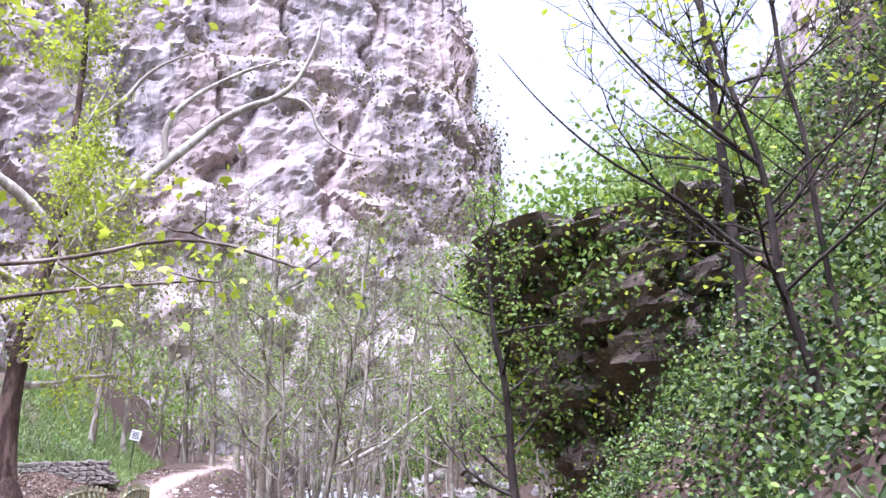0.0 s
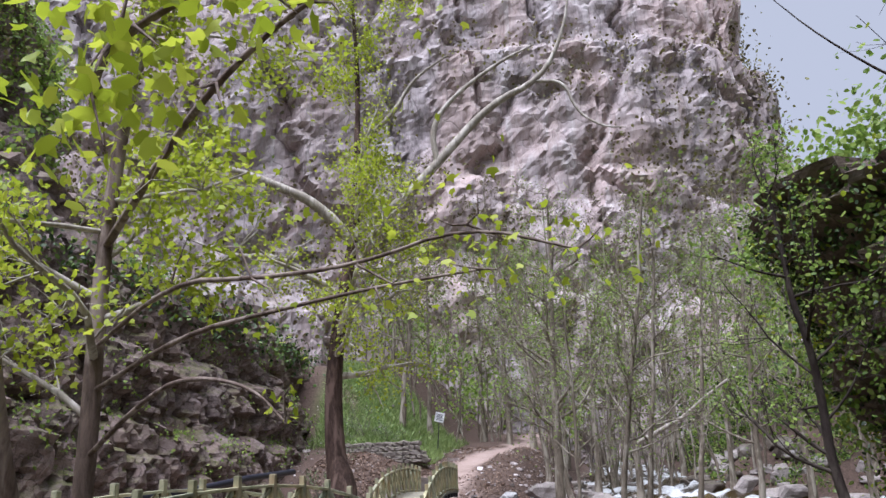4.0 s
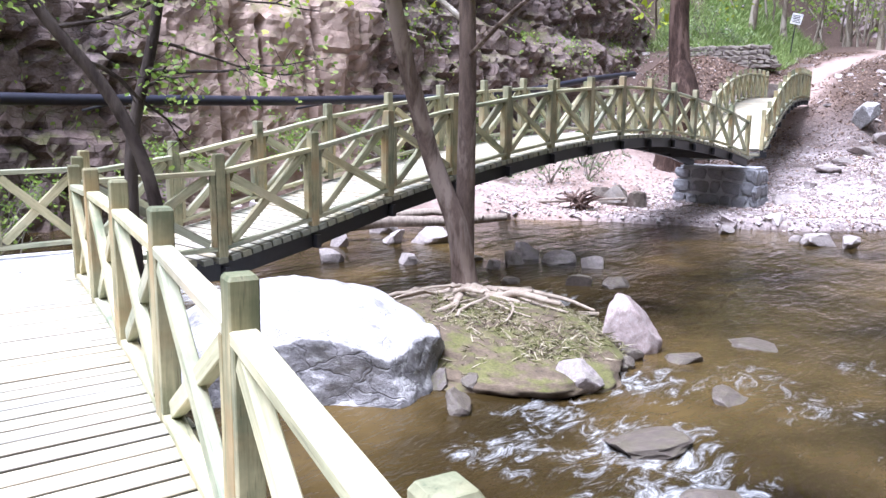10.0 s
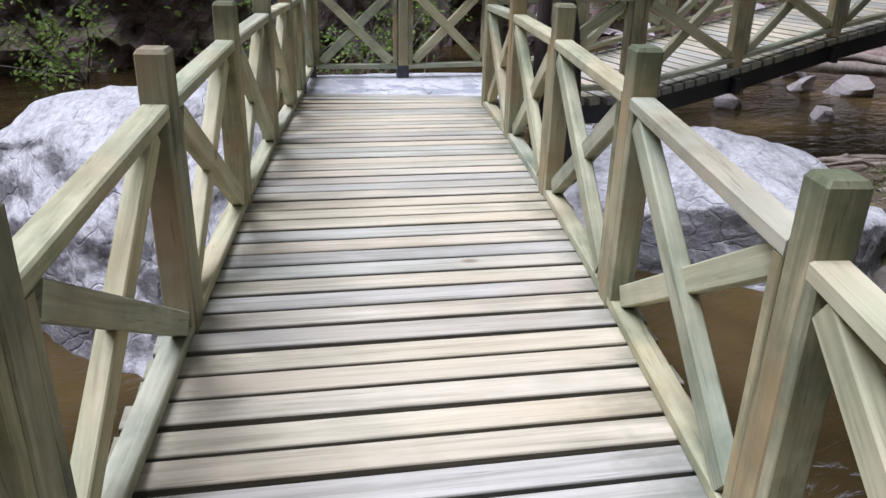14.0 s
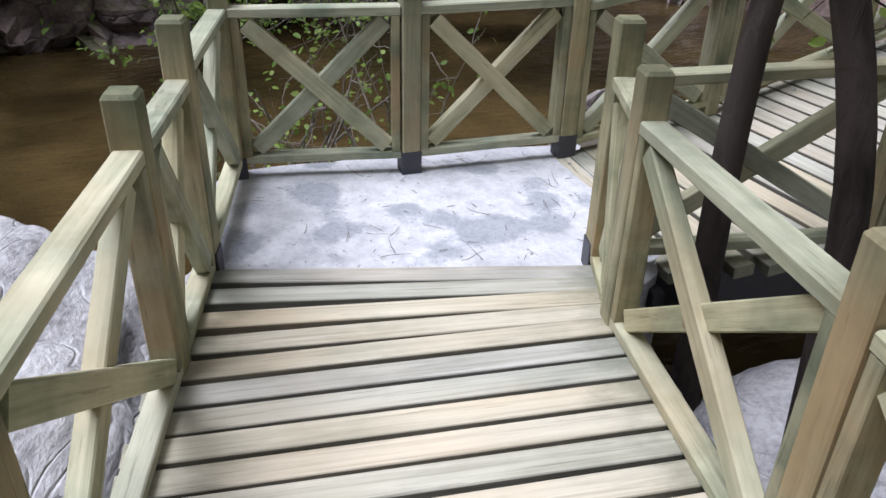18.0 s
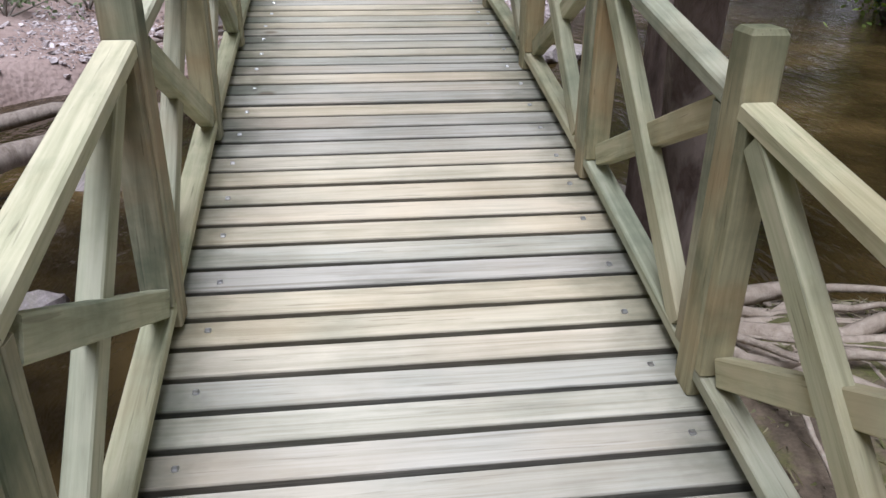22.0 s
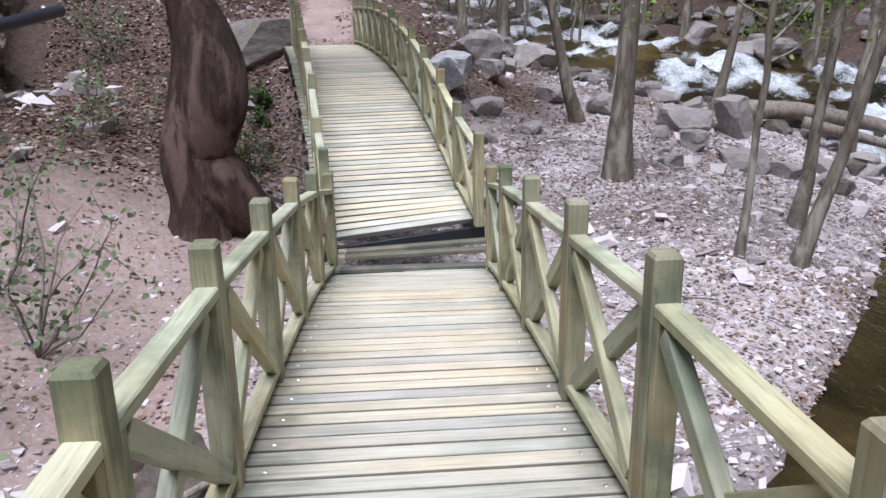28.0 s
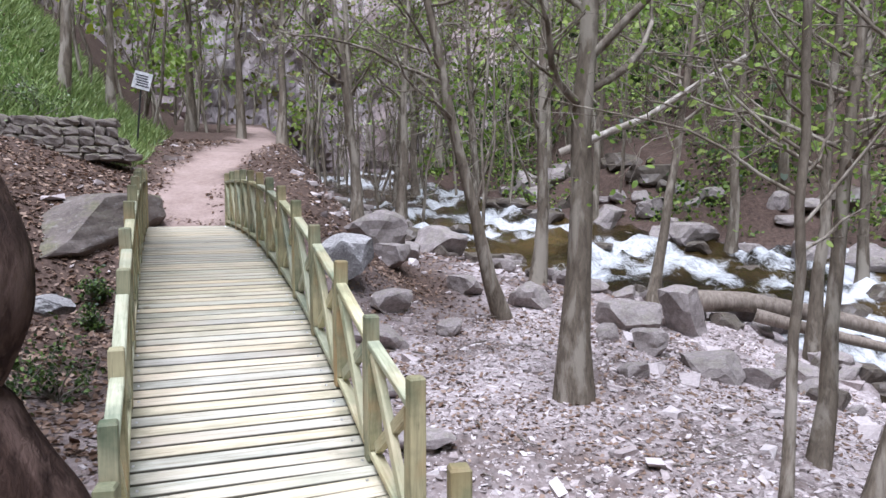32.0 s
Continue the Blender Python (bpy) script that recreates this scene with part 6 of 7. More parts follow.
def pebble_field(name, n, xr, yr, size, keep, label, mat, seed):
    """Thousands of small flat angular stones lying on the ground, as one object."""
    rg = np.random.default_rng(seed)
    x, y = rg.uniform(*xr, n), rg.uniform(*yr, n)
    h, far, near, pathd = gheight(x, y)
    ok = keep(x, y, far, near, pathd, rg)
    x, y, h = x[ok], y[ok], h[ok]
    n = len(x)
    s = size[0] + (size[1] - size[0]) * rg.power(0.35, n) ** 2.2
    cube = np.array([(-1, -1, -1), (1, -1, -1), (1, 1, -1), (-1, 1, -1), (-1, -1, 1), (1, -1, 1), (1, 1, 1), (-1, 1, 1)], float) * 0.5
    V = cube[None] + rg.normal(0, 0.16, (n, 8, 3))
    V *= (np.stack([s * rg.uniform(0.7, 1.4, n), s * rg.uniform(0.5, 1.0, n), s * rg.uniform(0.2, 0.6, n)], -1))[:, None, :]
    a, t = rg.uniform(0, 6.28, n), rg.normal(0, 0.3, n)
    ca, sa, ct, st_ = np.cos(a), np.sin(a), np.cos(t), np.sin(t)
    X = V[..., 0] * ct[:, None] + V[..., 2] * st_[:, None]
    Z = -V[..., 0] * st_[:, None] + V[..., 2] * ct[:, None]
    Y = V[..., 1]
    W = np.stack([X * ca[:, None] - Y * sa[:, None] + x[:, None], X * sa[:, None] + Y * ca[:, None] + y[:, None], Z + h[:, None] + s[:, None] * 0.08], -1)
    f = np.array([(0, 3, 2, 1), (4, 5, 6, 7), (0, 1, 5, 4), (1, 2, 6, 5), (2, 3, 7, 6), (3, 0, 4, 7)])
    F = (f[None] + 8 * np.arange(n)[:, None, None]).reshape(-1, 4)
    return tagged(new(name, quads_mesh(name, W.reshape(-1, 3), F, mat)), label, "gravel", kind="stuff")


pebble_field("gravel", 62000, (-9.5, 6.0), (15.5, 31.0), (0.02, 0.1), lambda x, y, far, near, p, rg: (far > 0.05) & (rg.random(len(x)) < smooth(11, 4, far)) & ~((x < -6.8) & (y > 19) & (rg.random(len(x)) < 0.75)), "pale pinkish angular pebbles of the gravel bar", M_PEBBLE, 1)
pebble_field("rubble", 2200, (-4, 6.5), (22, 42), (0.09, 0.34), lambda x, y, far, near, p, rg: (far > -0.2) & (p > 1.6) & (x > -3.0) & (rg.random(len(x)) < smooth(5, 1, far) + 0.1), "broken grey rubble along the river's edge", M_PEBBLE, 2)
pebble_field("river_bed_stones", 2500, (-9, 5), (9.5, 18.5), (0.08, 0.35), lambda x, y, far, near, p, rg: (far > -1.6) & (far < 0.6), "pale stones along the waterline", M_PEBBLE, 3)
pebble_field("bank_rubble", 700, (-14, -1.5), (32, 45), (0.06, 0.3), lambda x, y, far, near, p, rg: (far > 0.5) & (p > 0.9), "loose stones on the earthy bank", M_PEBBLE, 4)
pebble_field("cliff_rubble", 900, (-14, -7.5), (9, 31), (0.08, 0.5), lambda x, y, far, near, p, rg: (far > 0.2) & (rg.random(len(x)) < smooth(-8, -12, x)), "fallen blocks at the cliff foot", M_PEBBLE, 5)


def litter(name, n, xr, yr, size, keep, mat, label, seed, cat="leaves", shape="oval", up=1.6, droop=0.0, lift=0.015):
    rg = np.random.default_rng(seed)
    x, y = rg.uniform(*xr, n), rg.uniform(*yr, n)
    h, far, near, pathd = gheight(x, y)
    ok = keep(x, y, far, near, pathd, rg)
    C = np.stack([x[ok], y[ok], h[ok] + lift], -1)
    return tagged(new(name, leaf_mesh(name, C, size, mat, rg, shape, droop, up)), label, cat, kind="stuff")


litter("leaf_litter", 22000, (-12, 4), (25, 46), 0.10, lambda x, y, far, near, p, rg: (far > 1.0) & (p > 0.7) & (rg.random(len(x)) < np.clip(smooth(3.0, 9.0, far) * 0.5 + smooth(28, 33, y) * 0.8, 0, 1)), M_LITTER, "dry brown fallen leaves on the bank", 11)
litter("fallen_leaves", 34000, (-9, 6), (16, 34), 0.075, lambda x, y, far, near, p, rg: (far > 0.1) & (rg.random(len(x)) < 0.2 + 0.8 * smooth(-0.05, 0.3, fbm(x * 0.5, y * 0.5, x * 0, 4, 77))), M_LITTER, "scattered dead leaves and chips on the gravel", 12)
litter("grass", 13000, (-13.5, -7), (37.3, 48), 0.42, lambda x, y, far, near, p, rg: (p > 1.6) & (x < -6.2 - 0.12 * (y - 33) + rg.normal(0, 0.6, len(x))), M_GRASS, "fresh green grass on the slope above the path", 13, "grass", "blade", 0.3, -1.3)
litter("bank_litter", 10000, (-12, -5.2), (25.5, 37), 0.11, lambda x, y, far, near, p, rg: (far > 1.0) & (p > 0.5), M_LITTER, "thick brown leaf litter beside the third bridge", 15)
litter("slope_litter", 14000, (2.5, 9), (-2, 14), 0.08, lambda x, y, far, near, p, rg: near > 0.2, M_LITTER, "dead leaves on the steep bank", 14)
twl = []
for _ in range(90):
    x, y = rgc.uniform(-7, 4), rgc.uniform(17, 31)
    if float(gheight([x], [y])[1][0]) > 0.4:
        z = ground_z(x, y)
        twl.append((wander(rgc, (x, y, z + 0.03), rgc.normal(0, 1, 3) * np.array([1, 1, 0.05]), rgc.uniform(0.3, 1.3), 5, 0.15, 0), np.linspace(0.014, 0.005, 6), 3))
tagged(new("twigs", tubes_mesh("twigs", twl, M_TWIG)), "thin dead twigs scattered on the gravel", "twigs", kind="stuff")
twl = []
for _ in range(60):
    x, y = rgc.uniform(-6.8, -5.6), rgc.uniform(2.3, 4.1)
    twl.append((wander(rgc, (x, y, -2.119), rgc.normal(0, 1, 3) * np.array([1, 1, 0.0]), rgc.uniform(0.03, 0.16), 4, 0.2, 0), np.linspace(0.0022, 0.001, 5), 3))
tagged(new("twig_litter", tubes_mesh("twig_litter", twl, M_TWIG)), "tiny twigs strewn over the concrete landing", "twigs", kind="stuff")


def foliage(name, C, size, mat, label, seed, shape="oval", cat="foliage", droop=0.5, up=0.5):
    rg = np.random.default_rng(seed)
    return tagged(new(name, leaf_mesh(name, np.asarray(C), size, mat, rg, shape, droop, up)), label, cat, kind="stuff")


def on_surface(P, n, keep, rg, out=0.25):
    """Points scattered just outside a cliff's face."""
    r, c, _ = P.shape
    i, j = rg.integers(1, r - 1, n), rg.integers(1, c - 1, n)
    p = P[i, j]
    du, dv = P[i, j + 1] - P[i, j - 1], P[i + 1, j] - P[i - 1, j]
    nr = np.cross(du, dv)
    nr /= np.linalg.norm(nr, axis=1)[:, None] + 1e-9
    ok = keep(p, nr, rg)
    p, nr = p[ok], nr[ok]
    return p + nr * rg.exponential(out, len(p))[:, None] + rg.normal(0, out * 0.5, p.shape)


def patchy(p, scale, seed, lo, hi):
    return smooth(lo, hi, fbm(p[:, 0] * scale, p[:, 1] * scale, p[:, 2] * scale, 3, seed))


# ivy and brambles on the right bank and the outcrop
n = 190000
x, y = rgc.uniform(2.4, 13, n), rgc.uniform(-3, 24, n)
h, far, near, _ = gheight(x, y)
ok = (near > 0.15) & (rgc.random(n) < smooth(-0.75, 0.0, fbm(x * 0.7, y * 0.7, x * 0, 3, 51)) * smooth(0.1, 1.2, near + 0.3))
C = np.stack([x[ok], y[ok], h[ok] + rgc.exponential(0.2, ok.sum())], -1)
foliage("ivy", C[::2], 0.075, M_LEAFDARK, "dark glossy ivy carpeting the steep bank", 61)
foliage("brambles", C[1::4] + np.array([0, 0, 0.1]), 0.06, M_LEAFGREY, "grey-green brambles over the steep bank", 62)
foliage("undergrowth", C[3::8] + np.array([0, 0, 0.16]), 0.065, M_LEAFMID, "fresh green undergrowth on the steep bank", 60)
x, y = rgc.uniform(4.2, 14, 70000), rgc.uniform(3, 24, 70000)
h, far, near, _ = gheight(x, y)
ok = (near > 2.2) & (rgc.random(70000) < smooth(-0.4, 0.2, fbm(x * 0.6, y * 0.6, h * 0.6, 3, 55)))
C = np.stack([x[ok], y[ok], h[ok] + rgc.exponential(0.4, ok.sum())], -1)
foliage("scrub", C[::2], 0.085, M_LEAFDARK, "dark evergreen scrub on the steep bank", 52)
foliage("scrub", C[1::3], 0.08, M_LEAFMID, "olive spring scrub on the steep bank", 53)
x, y = rgc.uniform(5, 34, 85000), rgc.uniform(18, 60, 85000)
h, far, near, _ = gheight(x, y)
ok = (near > 0.4) & (rgc.random(85000) < smooth(-0.35, 0.3, fbm(x * 0.4, y * 0.4, x * 0, 3, 53)))
C = np.stack([x[ok], y[ok], h[ok] + rgc.exponential(0.3, ok.sum())], -1)
foliage("undergrowth", C[::2], 0.17, M_LEAFMID, "fresh green undergrowth beyond the rapids", 59)
foliage("ivy", C[1::2], 0.16, M_LEAFDARK, "dark ivy and scrub beyond the rapids", 58)
foliage("undergrowth", on_surface(P_out, 4000, lambda p, nr, rg: rg.random(len(p)) < patchy(p, 0.7, 9, -0.2, 0.4), rgc, 0.3), 0.12, M_LEAF, "bright young leaves sprouting from the dark outcrop", 57)
foliage("undergrowth", on_surface(P_out, 18000, lambda p, nr, rg: rg.random(len(p)) < patchy(p, 0.45, 19, 0.0, 0.3), rgc, 0.3), 0.13, M_LEAFMID, "fresh green leaves over the outcrop", 56)
foliage("ivy", on_surface(P_out, 34000, lambda p, nr, rg: rg.random(len(p)) < np.maximum(patchy(p, 0.5, 8, -0.1, 0.25), smooth(0.1, 0.4, nr[:, 2])), rgc, 0.16), 0.11, M_LEAFDARK, "ivy hanging over the dark outcrop", 63)
x, y = rgc.uniform(5.4, 14, 9000), rgc.uniform(13, 22, 9000)
keepo = (x + 0.3 * (y - 15) > 5.7)
zt = 5.2 + 0.35 * np.clip(x - 6, 0, 8) + rgc.exponential(0.4, 9000)
foliage("scrub", np.stack([x, y, zt], -1)[keepo], 0.16, M_LEAFMID, "leafy scrub crowning the outcrop", 64)
# moss, ferns and creepers on the left cliff
foliage("creepers", on_surface(P_left, 60000, lambda p, nr, rg: rg.random(len(p)) < patchy(p, 0.45, 18, 0.05, 0.5) * (0.15 + 0.85 * smooth(0.2, 0.7, nr[:, 2] + 0.25 * (p[:, 2] > 5))), rgc, 0.1), 0.13, M_LEAFMID, "creepers and ferns on the ledges of the cliff", 65)
foliage("cliff_top_scrub", on_surface(P_left, 30000, lambda p, nr, rg: p[:, 2] > 7.0, rgc, 0.5), 0.2, M_LEAFDARK, "dark scrub along the cliff's rim", 66)
foliage("crag_scrub", on_surface(P_crag, 40000, lambda p, nr, rg: rg.random(len(p)) < patchy(p, 0.16, 28, -0.1, 0.4), rgc, 0.5), 0.26, M_LEAFMID, "low scrub clothing the crag", 67)
foliage("crag_buds", on_surface(P_crag, 20000, lambda p, nr, rg: rg.random(len(p)) < patchy(p, 0.12, 38, 0.0, 0.4), rgc, 0.9), 0.24, M_BUD, "brownish budding bushes on the crag", 68)
foliage("wall_scrub", on_surface(P_wall, 85000, lambda p, nr, rg: (p[:, 2] < 62) & (rg.random(len(p)) < patchy(p, 0.09, 48, -0.25, 0.25) * np.interp(p[:, 2], [0, 26, 40, 46, 62], [1.0, 1.0, 0.8, 0.45, 0.1])), rgc, 0.7), 0.4, M_BUD, "brown and olive scrub on the ledges of the great wall", 69)
foliage("wall_green", on_surface(P_wall, 25000, lambda p, nr, rg: (p[:, 2] < 40) & (rg.random(len(p)) < patchy(p, 0.06, 58, 0.1, 0.4) * np.interp(p[:, 2], [0, 20, 40], [0.8, 0.5, 0.2])), rgc, 1.2), 0.48, M_LEAFMID, "young green bushes at the foot of the great wall", 70)


def woods(name, n, xr, yr, keep, hmax, mat, size, label, seed, blob=1.3, per=36):
    """A far wood: clumps of leaves at many heights over the ground, with gaps between."""
    rg = np.random.default_rng(seed)
    x, y = rg.uniform(*xr, n), rg.uniform(*yr, n)
    h, far, near, pd = gheight(x, y)
    ok = keep(x, y, far, near, pd)
    x, y, h = x[ok], y[ok], h[ok]
    z = h + rg.uniform(0.2, 1.0, len(x)) * hmax * rg.uniform(0.5, 1.0, len(x))
    C = np.repeat(np.stack([x, y, z], -1), per, 0)
    C = C + rg.normal(0, blob, C.shape) * np.array([1, 1, 0.7])
    return foliage(name, C, size, mat, label, seed)


woods("far_woods", 900, (4, 46), (16, 95), lambda x, y, far, near, pd: near > 3.0, 6.0, M_LEAFMID, 0.46, "pale green spring woods on the slope across the river", 81, 1.3, 26)
woods("far_woods", 380, (5, 40), (14, 80), lambda x, y, far, near, pd: near > 3.5, 5.0, M_LEAFDARK, 0.40, "darker evergreen scrub on the slope across the river", 82)
woods("valley_thicket", 105, (-16, 4), (48, 62), lambda x, y, far, near, pd: (far > 0.5) & (pd > 2.0), 8.0, M_LEAFMID, 0.28, "light green thicket where the valley closes", 83, 0.6, 44)
woods("valley_thicket", 55, (-14, 16), (42, 60), lambda x, y, far, near, pd: (pd > 2.2), 11.0, M_LEAFMID, 0.2, "yellow-green young leaves in the far trees", 84, 0.5, 40)
stl = []
for _ in range(170):
    x, y = rgc.uniform(-16, 20), rgc.uniform(42, 64)
    if seg_dist(x, y, PATH_LINE) < 1.5:
        continue
    z = ground_z(x, y)
    L = stem_line(rgc, (x, y, z), rgc.uniform(4, 12), (rgc.normal(0, 0.14), 0), 7, 0.22)
    stl.append((L, np.linspace(0.07, 0.02, 7), 2))
    for k in range(9):
        stl.append((wander(rgc, L[rgc.integers(2, 6)], rgc.normal(0, 1, 3) + np.array([0, 0, 0.8]), rgc.uniform(0.8, 2.4), 4, 0.2, 0.05), np.linspace(0.025, 0.008, 5), 3))
tagged(new("far_saplings", tubes_mesh("far_saplings", stl, M_BARKALDER)), "crowd of thin grey saplings up the valley", "saplings", kind="stuff")


# ---------- shrubs ----------
def shrub(at, size, mat, leaf, label, seed, stems=9, per=2, shape="oval", group="", spread=0.8, subs=6):
    rg = np.random.default_rng(seed)
    t = thing("shrub", at, label, "shrub", group)
    tubes, tips = [], []
    for _ in range(stems):
        d = np.array([rg.normal(0, spread), rg.normal(0, spread), 1.0])
        L = wander(rg, at, d, size * rg.uniform(0.6, 1.1), 6, 0.2, 0.0)
        tubes.append((L, np.linspace(0.014 * size ** 0.5, 0.004, 7), 2))
        for k in range(subs):
            q = rg.integers(2, 7)
            B = wander(rg, L[q], rg.normal(0, 1, 3) + np.array([0, 0, 0.3]), size * rg.uniform(0.15, 0.4), 4, 0.25, 0)
            tubes.append((B, np.linspace(0.005, 0.002, 5), 3))
            tips += [B[1], B[2], B[3], B[4]]
    put("framework", tubes_mesh("framework", tubes, M_TWIG), t, Matrix.Identity(4))
    put("foliage", leaf_mesh("foliage", cloud(np.array(tips), per, size * 0.03, rg), leaf, mat, rg, shape), t, Matrix.Identity(4))
    return t


BUSHY = "thin leggy shrub with small grey-green leaves below the dark cliff"
for i, (x, y, s) in enumerate([(-8.4, 20.6, 2.2), (-9.2, 21.8, 2.4), (-8.9, 19.2, 2.0), (-9.9, 20.4, 2.0), (-9.8, 17.6, 1.6), (-10.6, 15.4, 1.5), (-10.9, 23.6, 2.0), (-9.8, 27.5, 1.6), (-10.4, 31.5, 1.8), (-10.6, 34.6, 1.8), (-9.6, 38.6, 1.5), (-10.8, 38.4, 2.0)]):
    shrub((x, y, ground_z(x, y) - 0.05), s, M_LEAFGREY, 0.085, BUSHY, 700 + i, 7, 2, group="shrubs below the dark cliff")
for i, (x, y, z, s) in enumerate([(-7.55, 3.75, -2.9, 1.7), (-7.8, 2.7, -2.95, 1.5), (-8.6, 3.2, -3.0, 1.6)]):
    shrub((x, y, z), s, M_LEAFMID, 0.055, "slender waterside shrub with small round leaves behind the railing", 720 + i, 5, 1, group="shrubs behind the landing", spread=0.35)
for i, (x, y, s) in enumerate([(-12.6, 3.5, 1.8), (-12.9, 6.0, 1.6), (-12.8, 0.5, 1.7), (-12.6, 9.5, 1.5), (-12.0, 12.5, 1.5), (-11.8, 15.0, 1.4), (-11.0, 18.5, 1.4)]):
    shrub((x, y, max(ground_z(x, y), -3.1) + (0.8 if y > 8 else 0)), s, M_LEAFMID, 0.08, "leafy shrub at the foot of the dark cliff", 730 + i, 9, 3, group="shrubs at the cliff foot")
for i, (x, y, z, s) in enumerate([(2.6, 2.35, -2.35, 0.75), (2.95, 2.9, -2.3, 0.8), (2.2, 3.2, -2.9, 0.75), (3.3, 2.2, -2.1, 0.9)]):
    shrub((x, y, z), s, M_LEAFMID, 0.075, "fresh green bramble sprig on the near bank", 740 + i, 4, 2, "lobed", "sprigs on the near bank", 0.5, 5)
for i, (x, y, z, s) in enumerate([(2.95, 2.35, -2.2, 0.8), (3.3, 2.1, -2.0, 0.9), (3.6, 2.55, -1.9, 0.9), (3.2, 3.0, -2.3, 0.8), (3.7, 3.3, -2.1, 0.9), (3.55, 4.2, -2.3, 0.9), (3.75, 5.2, -2.3, 0.8), (4.2, 4.6, -1.8, 0.9)]):
    shrub((x, y, max(z, ground_z(x, y))), s, M_LEAFGREY, 0.10, "broad-leaved pale green bramble over the steep bank", 760 + i, 7, 3, "lobed", "brambles on the steep bank", 0.7, 6)
for i, (x, y, s) in enumerate([(-7.2, 31.5, 0.6), (-7.0, 30.6, 0.5), (-7.5, 26.2, 1.0), (-7.0, 27.4, 0.9)]):
    shrub((x, y, ground_z(x, y)), s, M_LEAFDARK, 0.07, "low dark green weeds beside the third bridge", 750 + i, 12, 2, group="weeds by the third bridge")

# ---------- boughs of the near plane trees, over the viewer ----------
def bough(line, r, clusters, label, seed, leaf=0.10, per=7, spread=0.09):
    rg = np.random.default_rng(seed)
    L = np.array(line, float)
    t = thing("hanging_bough", L[0], label, "branch", "boughs overhead")
    tubes = [(*rounded(L, np.linspace(r, r * 0.35, len(L))), 1)]
    tips = []
    for c in clusters:
        c = np.array(c, float)
        k = int(np.argmin(np.linalg.norm(L - c, axis=1)))
        mid = (L[k] + c) / 2 + rg.normal(0, 0.05, 3)
        tubes.append((np.array([L[k], mid, c]), np.array([r * 0.4, r * 0.28, 0.003]), 2))
        tips.append(c)
        tips.append(mid)
    put("branch", tubes_mesh("branch", tubes, M_BARK), t, Matrix.Identity(4))
    put("foliage", leaf_mesh("foliage", cloud(np.array(tips), per, spread, rg), leaf, M_LEAF, rg, "lobed", 0.5, 0.4), t, Matrix.Identity(4))
    return t


bough([(3.6, 1.2, 2.6), (3.2, 1.6, 1.9), (2.9, 1.8, 1.5), (2.6, 2.0, 1.55), (2.3, 2.2, 1.7)], 0.006, [(2.59, 1.99, 1.42), (2.75, 1.9, 1.34), (2.94, 1.75, 1.22), (2.8, 1.86, 1.18)], "drooping twig of big fresh plane leaves overhead", 801, 0.11, 3, 0.05)
bough([(1.9, 3.4, 4.6), (1.75, 3.35, 3.4), (1.62, 3.32, 2.9), (1.66, 3.3, 2.5), (1.5, 3.3, 2.15)], 0.018, [(1.51, 3.31, 2.09), (1.99, 3.3, 2.72), (1.86, 3.31, 2.39), (1.3, 3.3, 2.2), (0.83, 3.2, 2.79)], "hanging plane twig with young leaves", 802, 0.10, 6, 0.06)
bough([(-2.4, 5.6, 3.2), (-1.5, 4.3, 2.2), (-0.8, 3.2, 1.5), (-0.2, 2.6, 1.3), (0.35, 2.6, 1.5), (0.6, 2.9, 2.2)], 0.03, [(-0.02, 2.27, 0.89), (0.12, 2.39, 1.33), (0.13, 2.4, 1.05), (0.02, 2.31, 0.61), (0.23, 2.94, 1.63), (-0.12, 2.71, 1.63), (0.4, 3.03, 1.59), (-0.6, 3.0, 1.2), (-0.9, 3.4, 1.9), (-1.2, 3.9, 1.5)], "plane bough with bright young leaves reaching over the water", 803, 0.085, 12, 0.17)
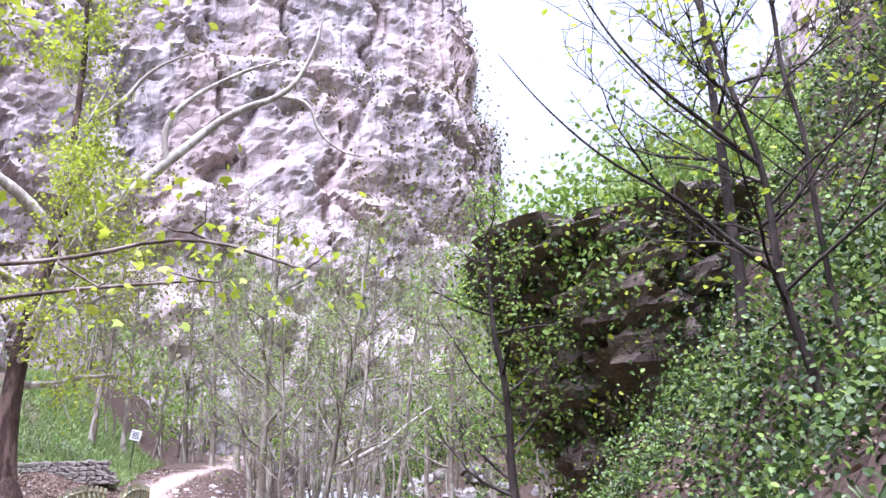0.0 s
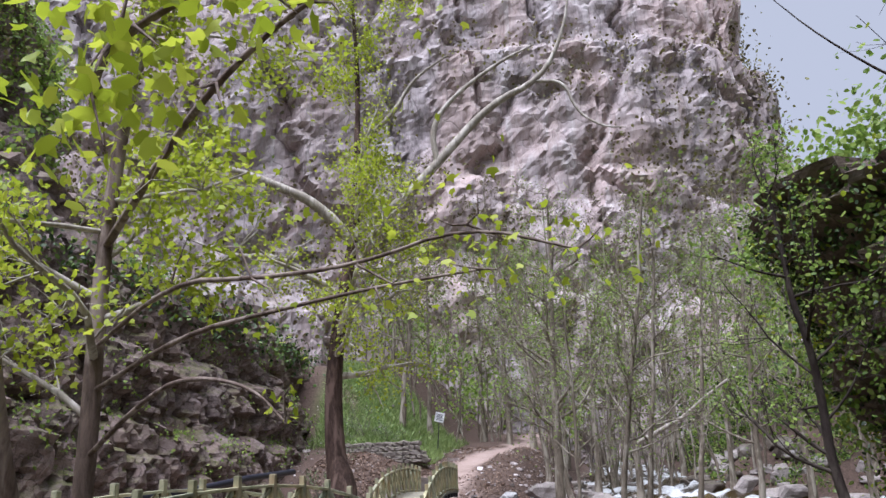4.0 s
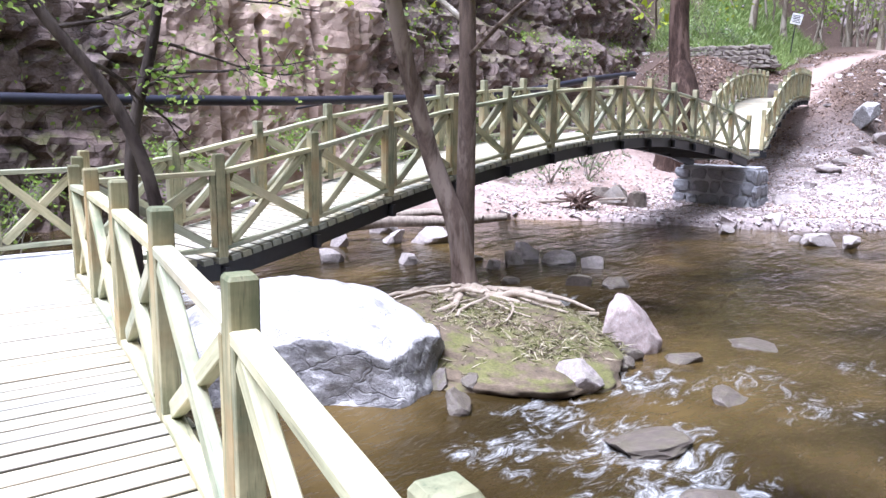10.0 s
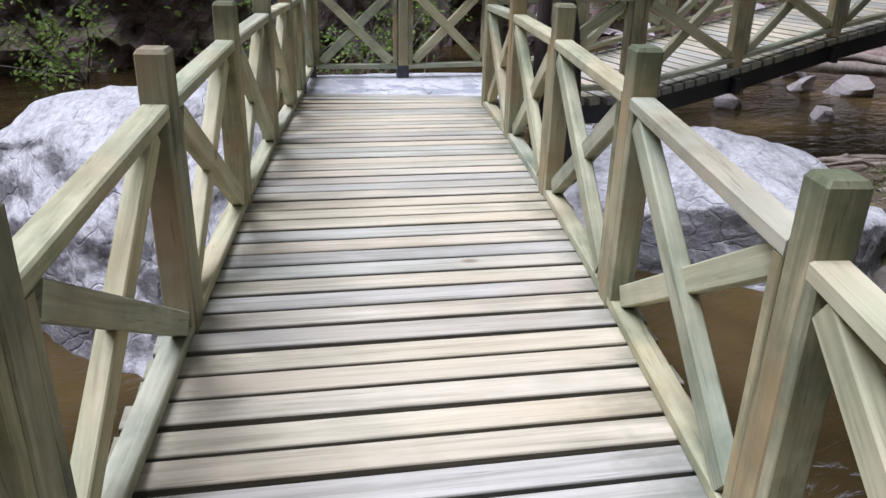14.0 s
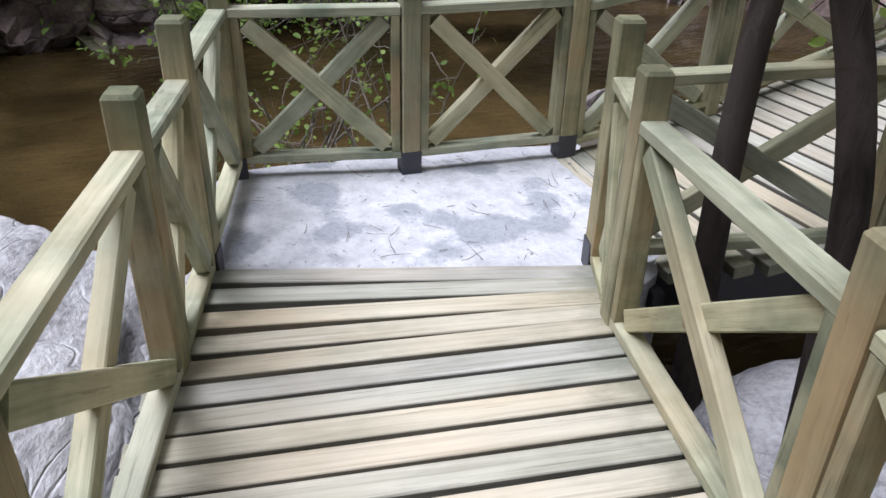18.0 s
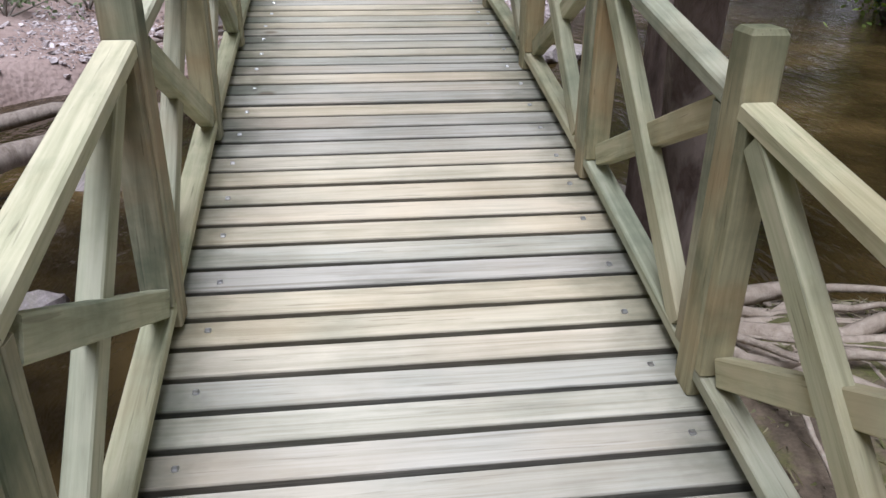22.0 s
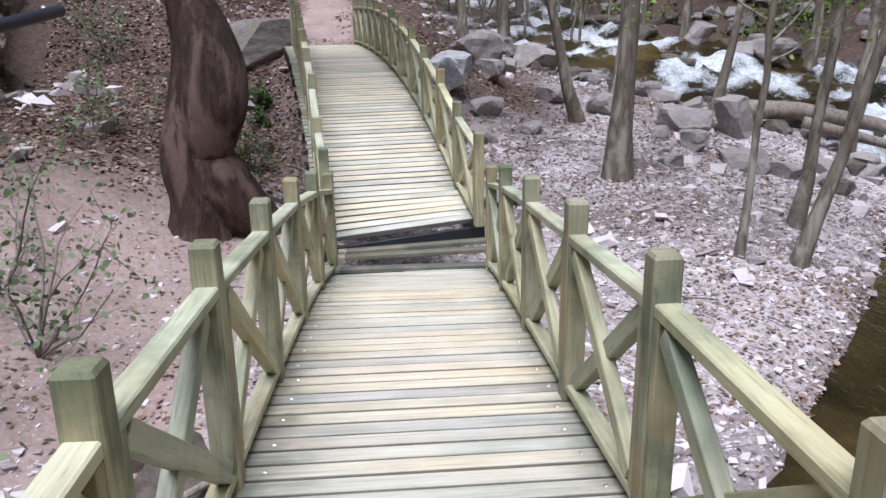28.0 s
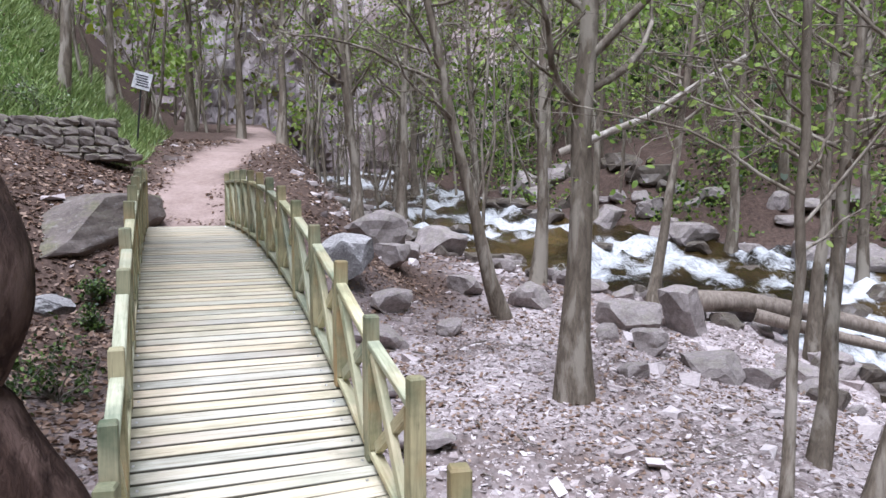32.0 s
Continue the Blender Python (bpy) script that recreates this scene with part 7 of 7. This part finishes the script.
bough([(-3.98, 7.7, 1.3), (-2.2, 6.3, 1.5), (-1.2, 5.9, 1.3), (-0.2, 5.7, 1.25), (0.7, 5.6, 1.45), (1.5, 5.7, 1.2)], 0.028, [(-1.6, 6.1, 1.7), (-0.9, 5.8, 1.0), (-0.3, 5.7, 1.6), (0.2, 5.6, 1.1), (0.8, 5.6, 1.7), (1.3, 5.7, 1.0), (1.7, 5.7, 1.35), (-2.0, 6.2, 1.9), (0.5, 5.4, 1.45), (1.0, 5.9, 1.35)], "long low plane bough with scattered leaves", 804, 0.07, 9, 0.26)
bough([(-4.03, 7.73, 2.5), (-2.4, 6.4, 3.0), (-1.6, 5.8, 3.2), (-0.6, 5.4, 3.6), (0.3, 5.2, 3.7)], 0.05, [(-2.0, 6.1, 3.4), (-1.4, 5.6, 2.8), (-0.8, 5.4, 3.9), (-0.2, 5.3, 3.3), (0.4, 5.2, 4.0), (0.6, 5.2, 3.4), (-1.0, 5.6, 3.5), (-2.6, 6.4, 2.6)], "spreading plane bough with yellow-green leaves", 805, 0.075, 12, 0.34)
bough([(-3.93, 7.7, 0.1), (-2.5, 6.6, 0.55), (-1.9, 6.3, 0.6), (-1.3, 6.2, 0.45), (-0.9, 6.0, 0.1)], 0.03, [(-1.0, 6.0, 0.2), (-0.8, 5.9, 0.4)], "bent bare plane branch over the river", 806, 0.07, 3, 0.06)
bough([(-3.95, 7.7, 0.8), (-2.4, 6.9, 1.15), (-1.5, 6.8, 1.25), (-0.4, 6.8, 1.4), (0.6, 6.9, 1.5)], 0.032, [(0.2, 6.8, 1.6), (0.6, 6.9, 1.4), (-0.3, 6.7, 1.2), (0.9, 6.9, 1.6)], "slender plane branch with a few leaves", 807, 0.08, 6, 0.14)
bough([(7.2, 4.6, 2.2), (6.75, 4.5, 2.42), (6.38, 4.5, 2.61), (6.1, 4.5, 3.0), (5.96, 4.5, 3.6), (5.66, 4.5, 3.88), (5.18, 4.5, 3.95)], 0.085, [(6.3, 4.4, 3.3), (6.0, 4.5, 3.1), (5.5, 4.4, 4.2), (6.5, 4.5, 3.0), (5.3, 4.5, 3.7), (6.6, 4.6, 3.6)], "dark crooked bough reaching from the steep bank", 808, 0.07, 5, 0.16)
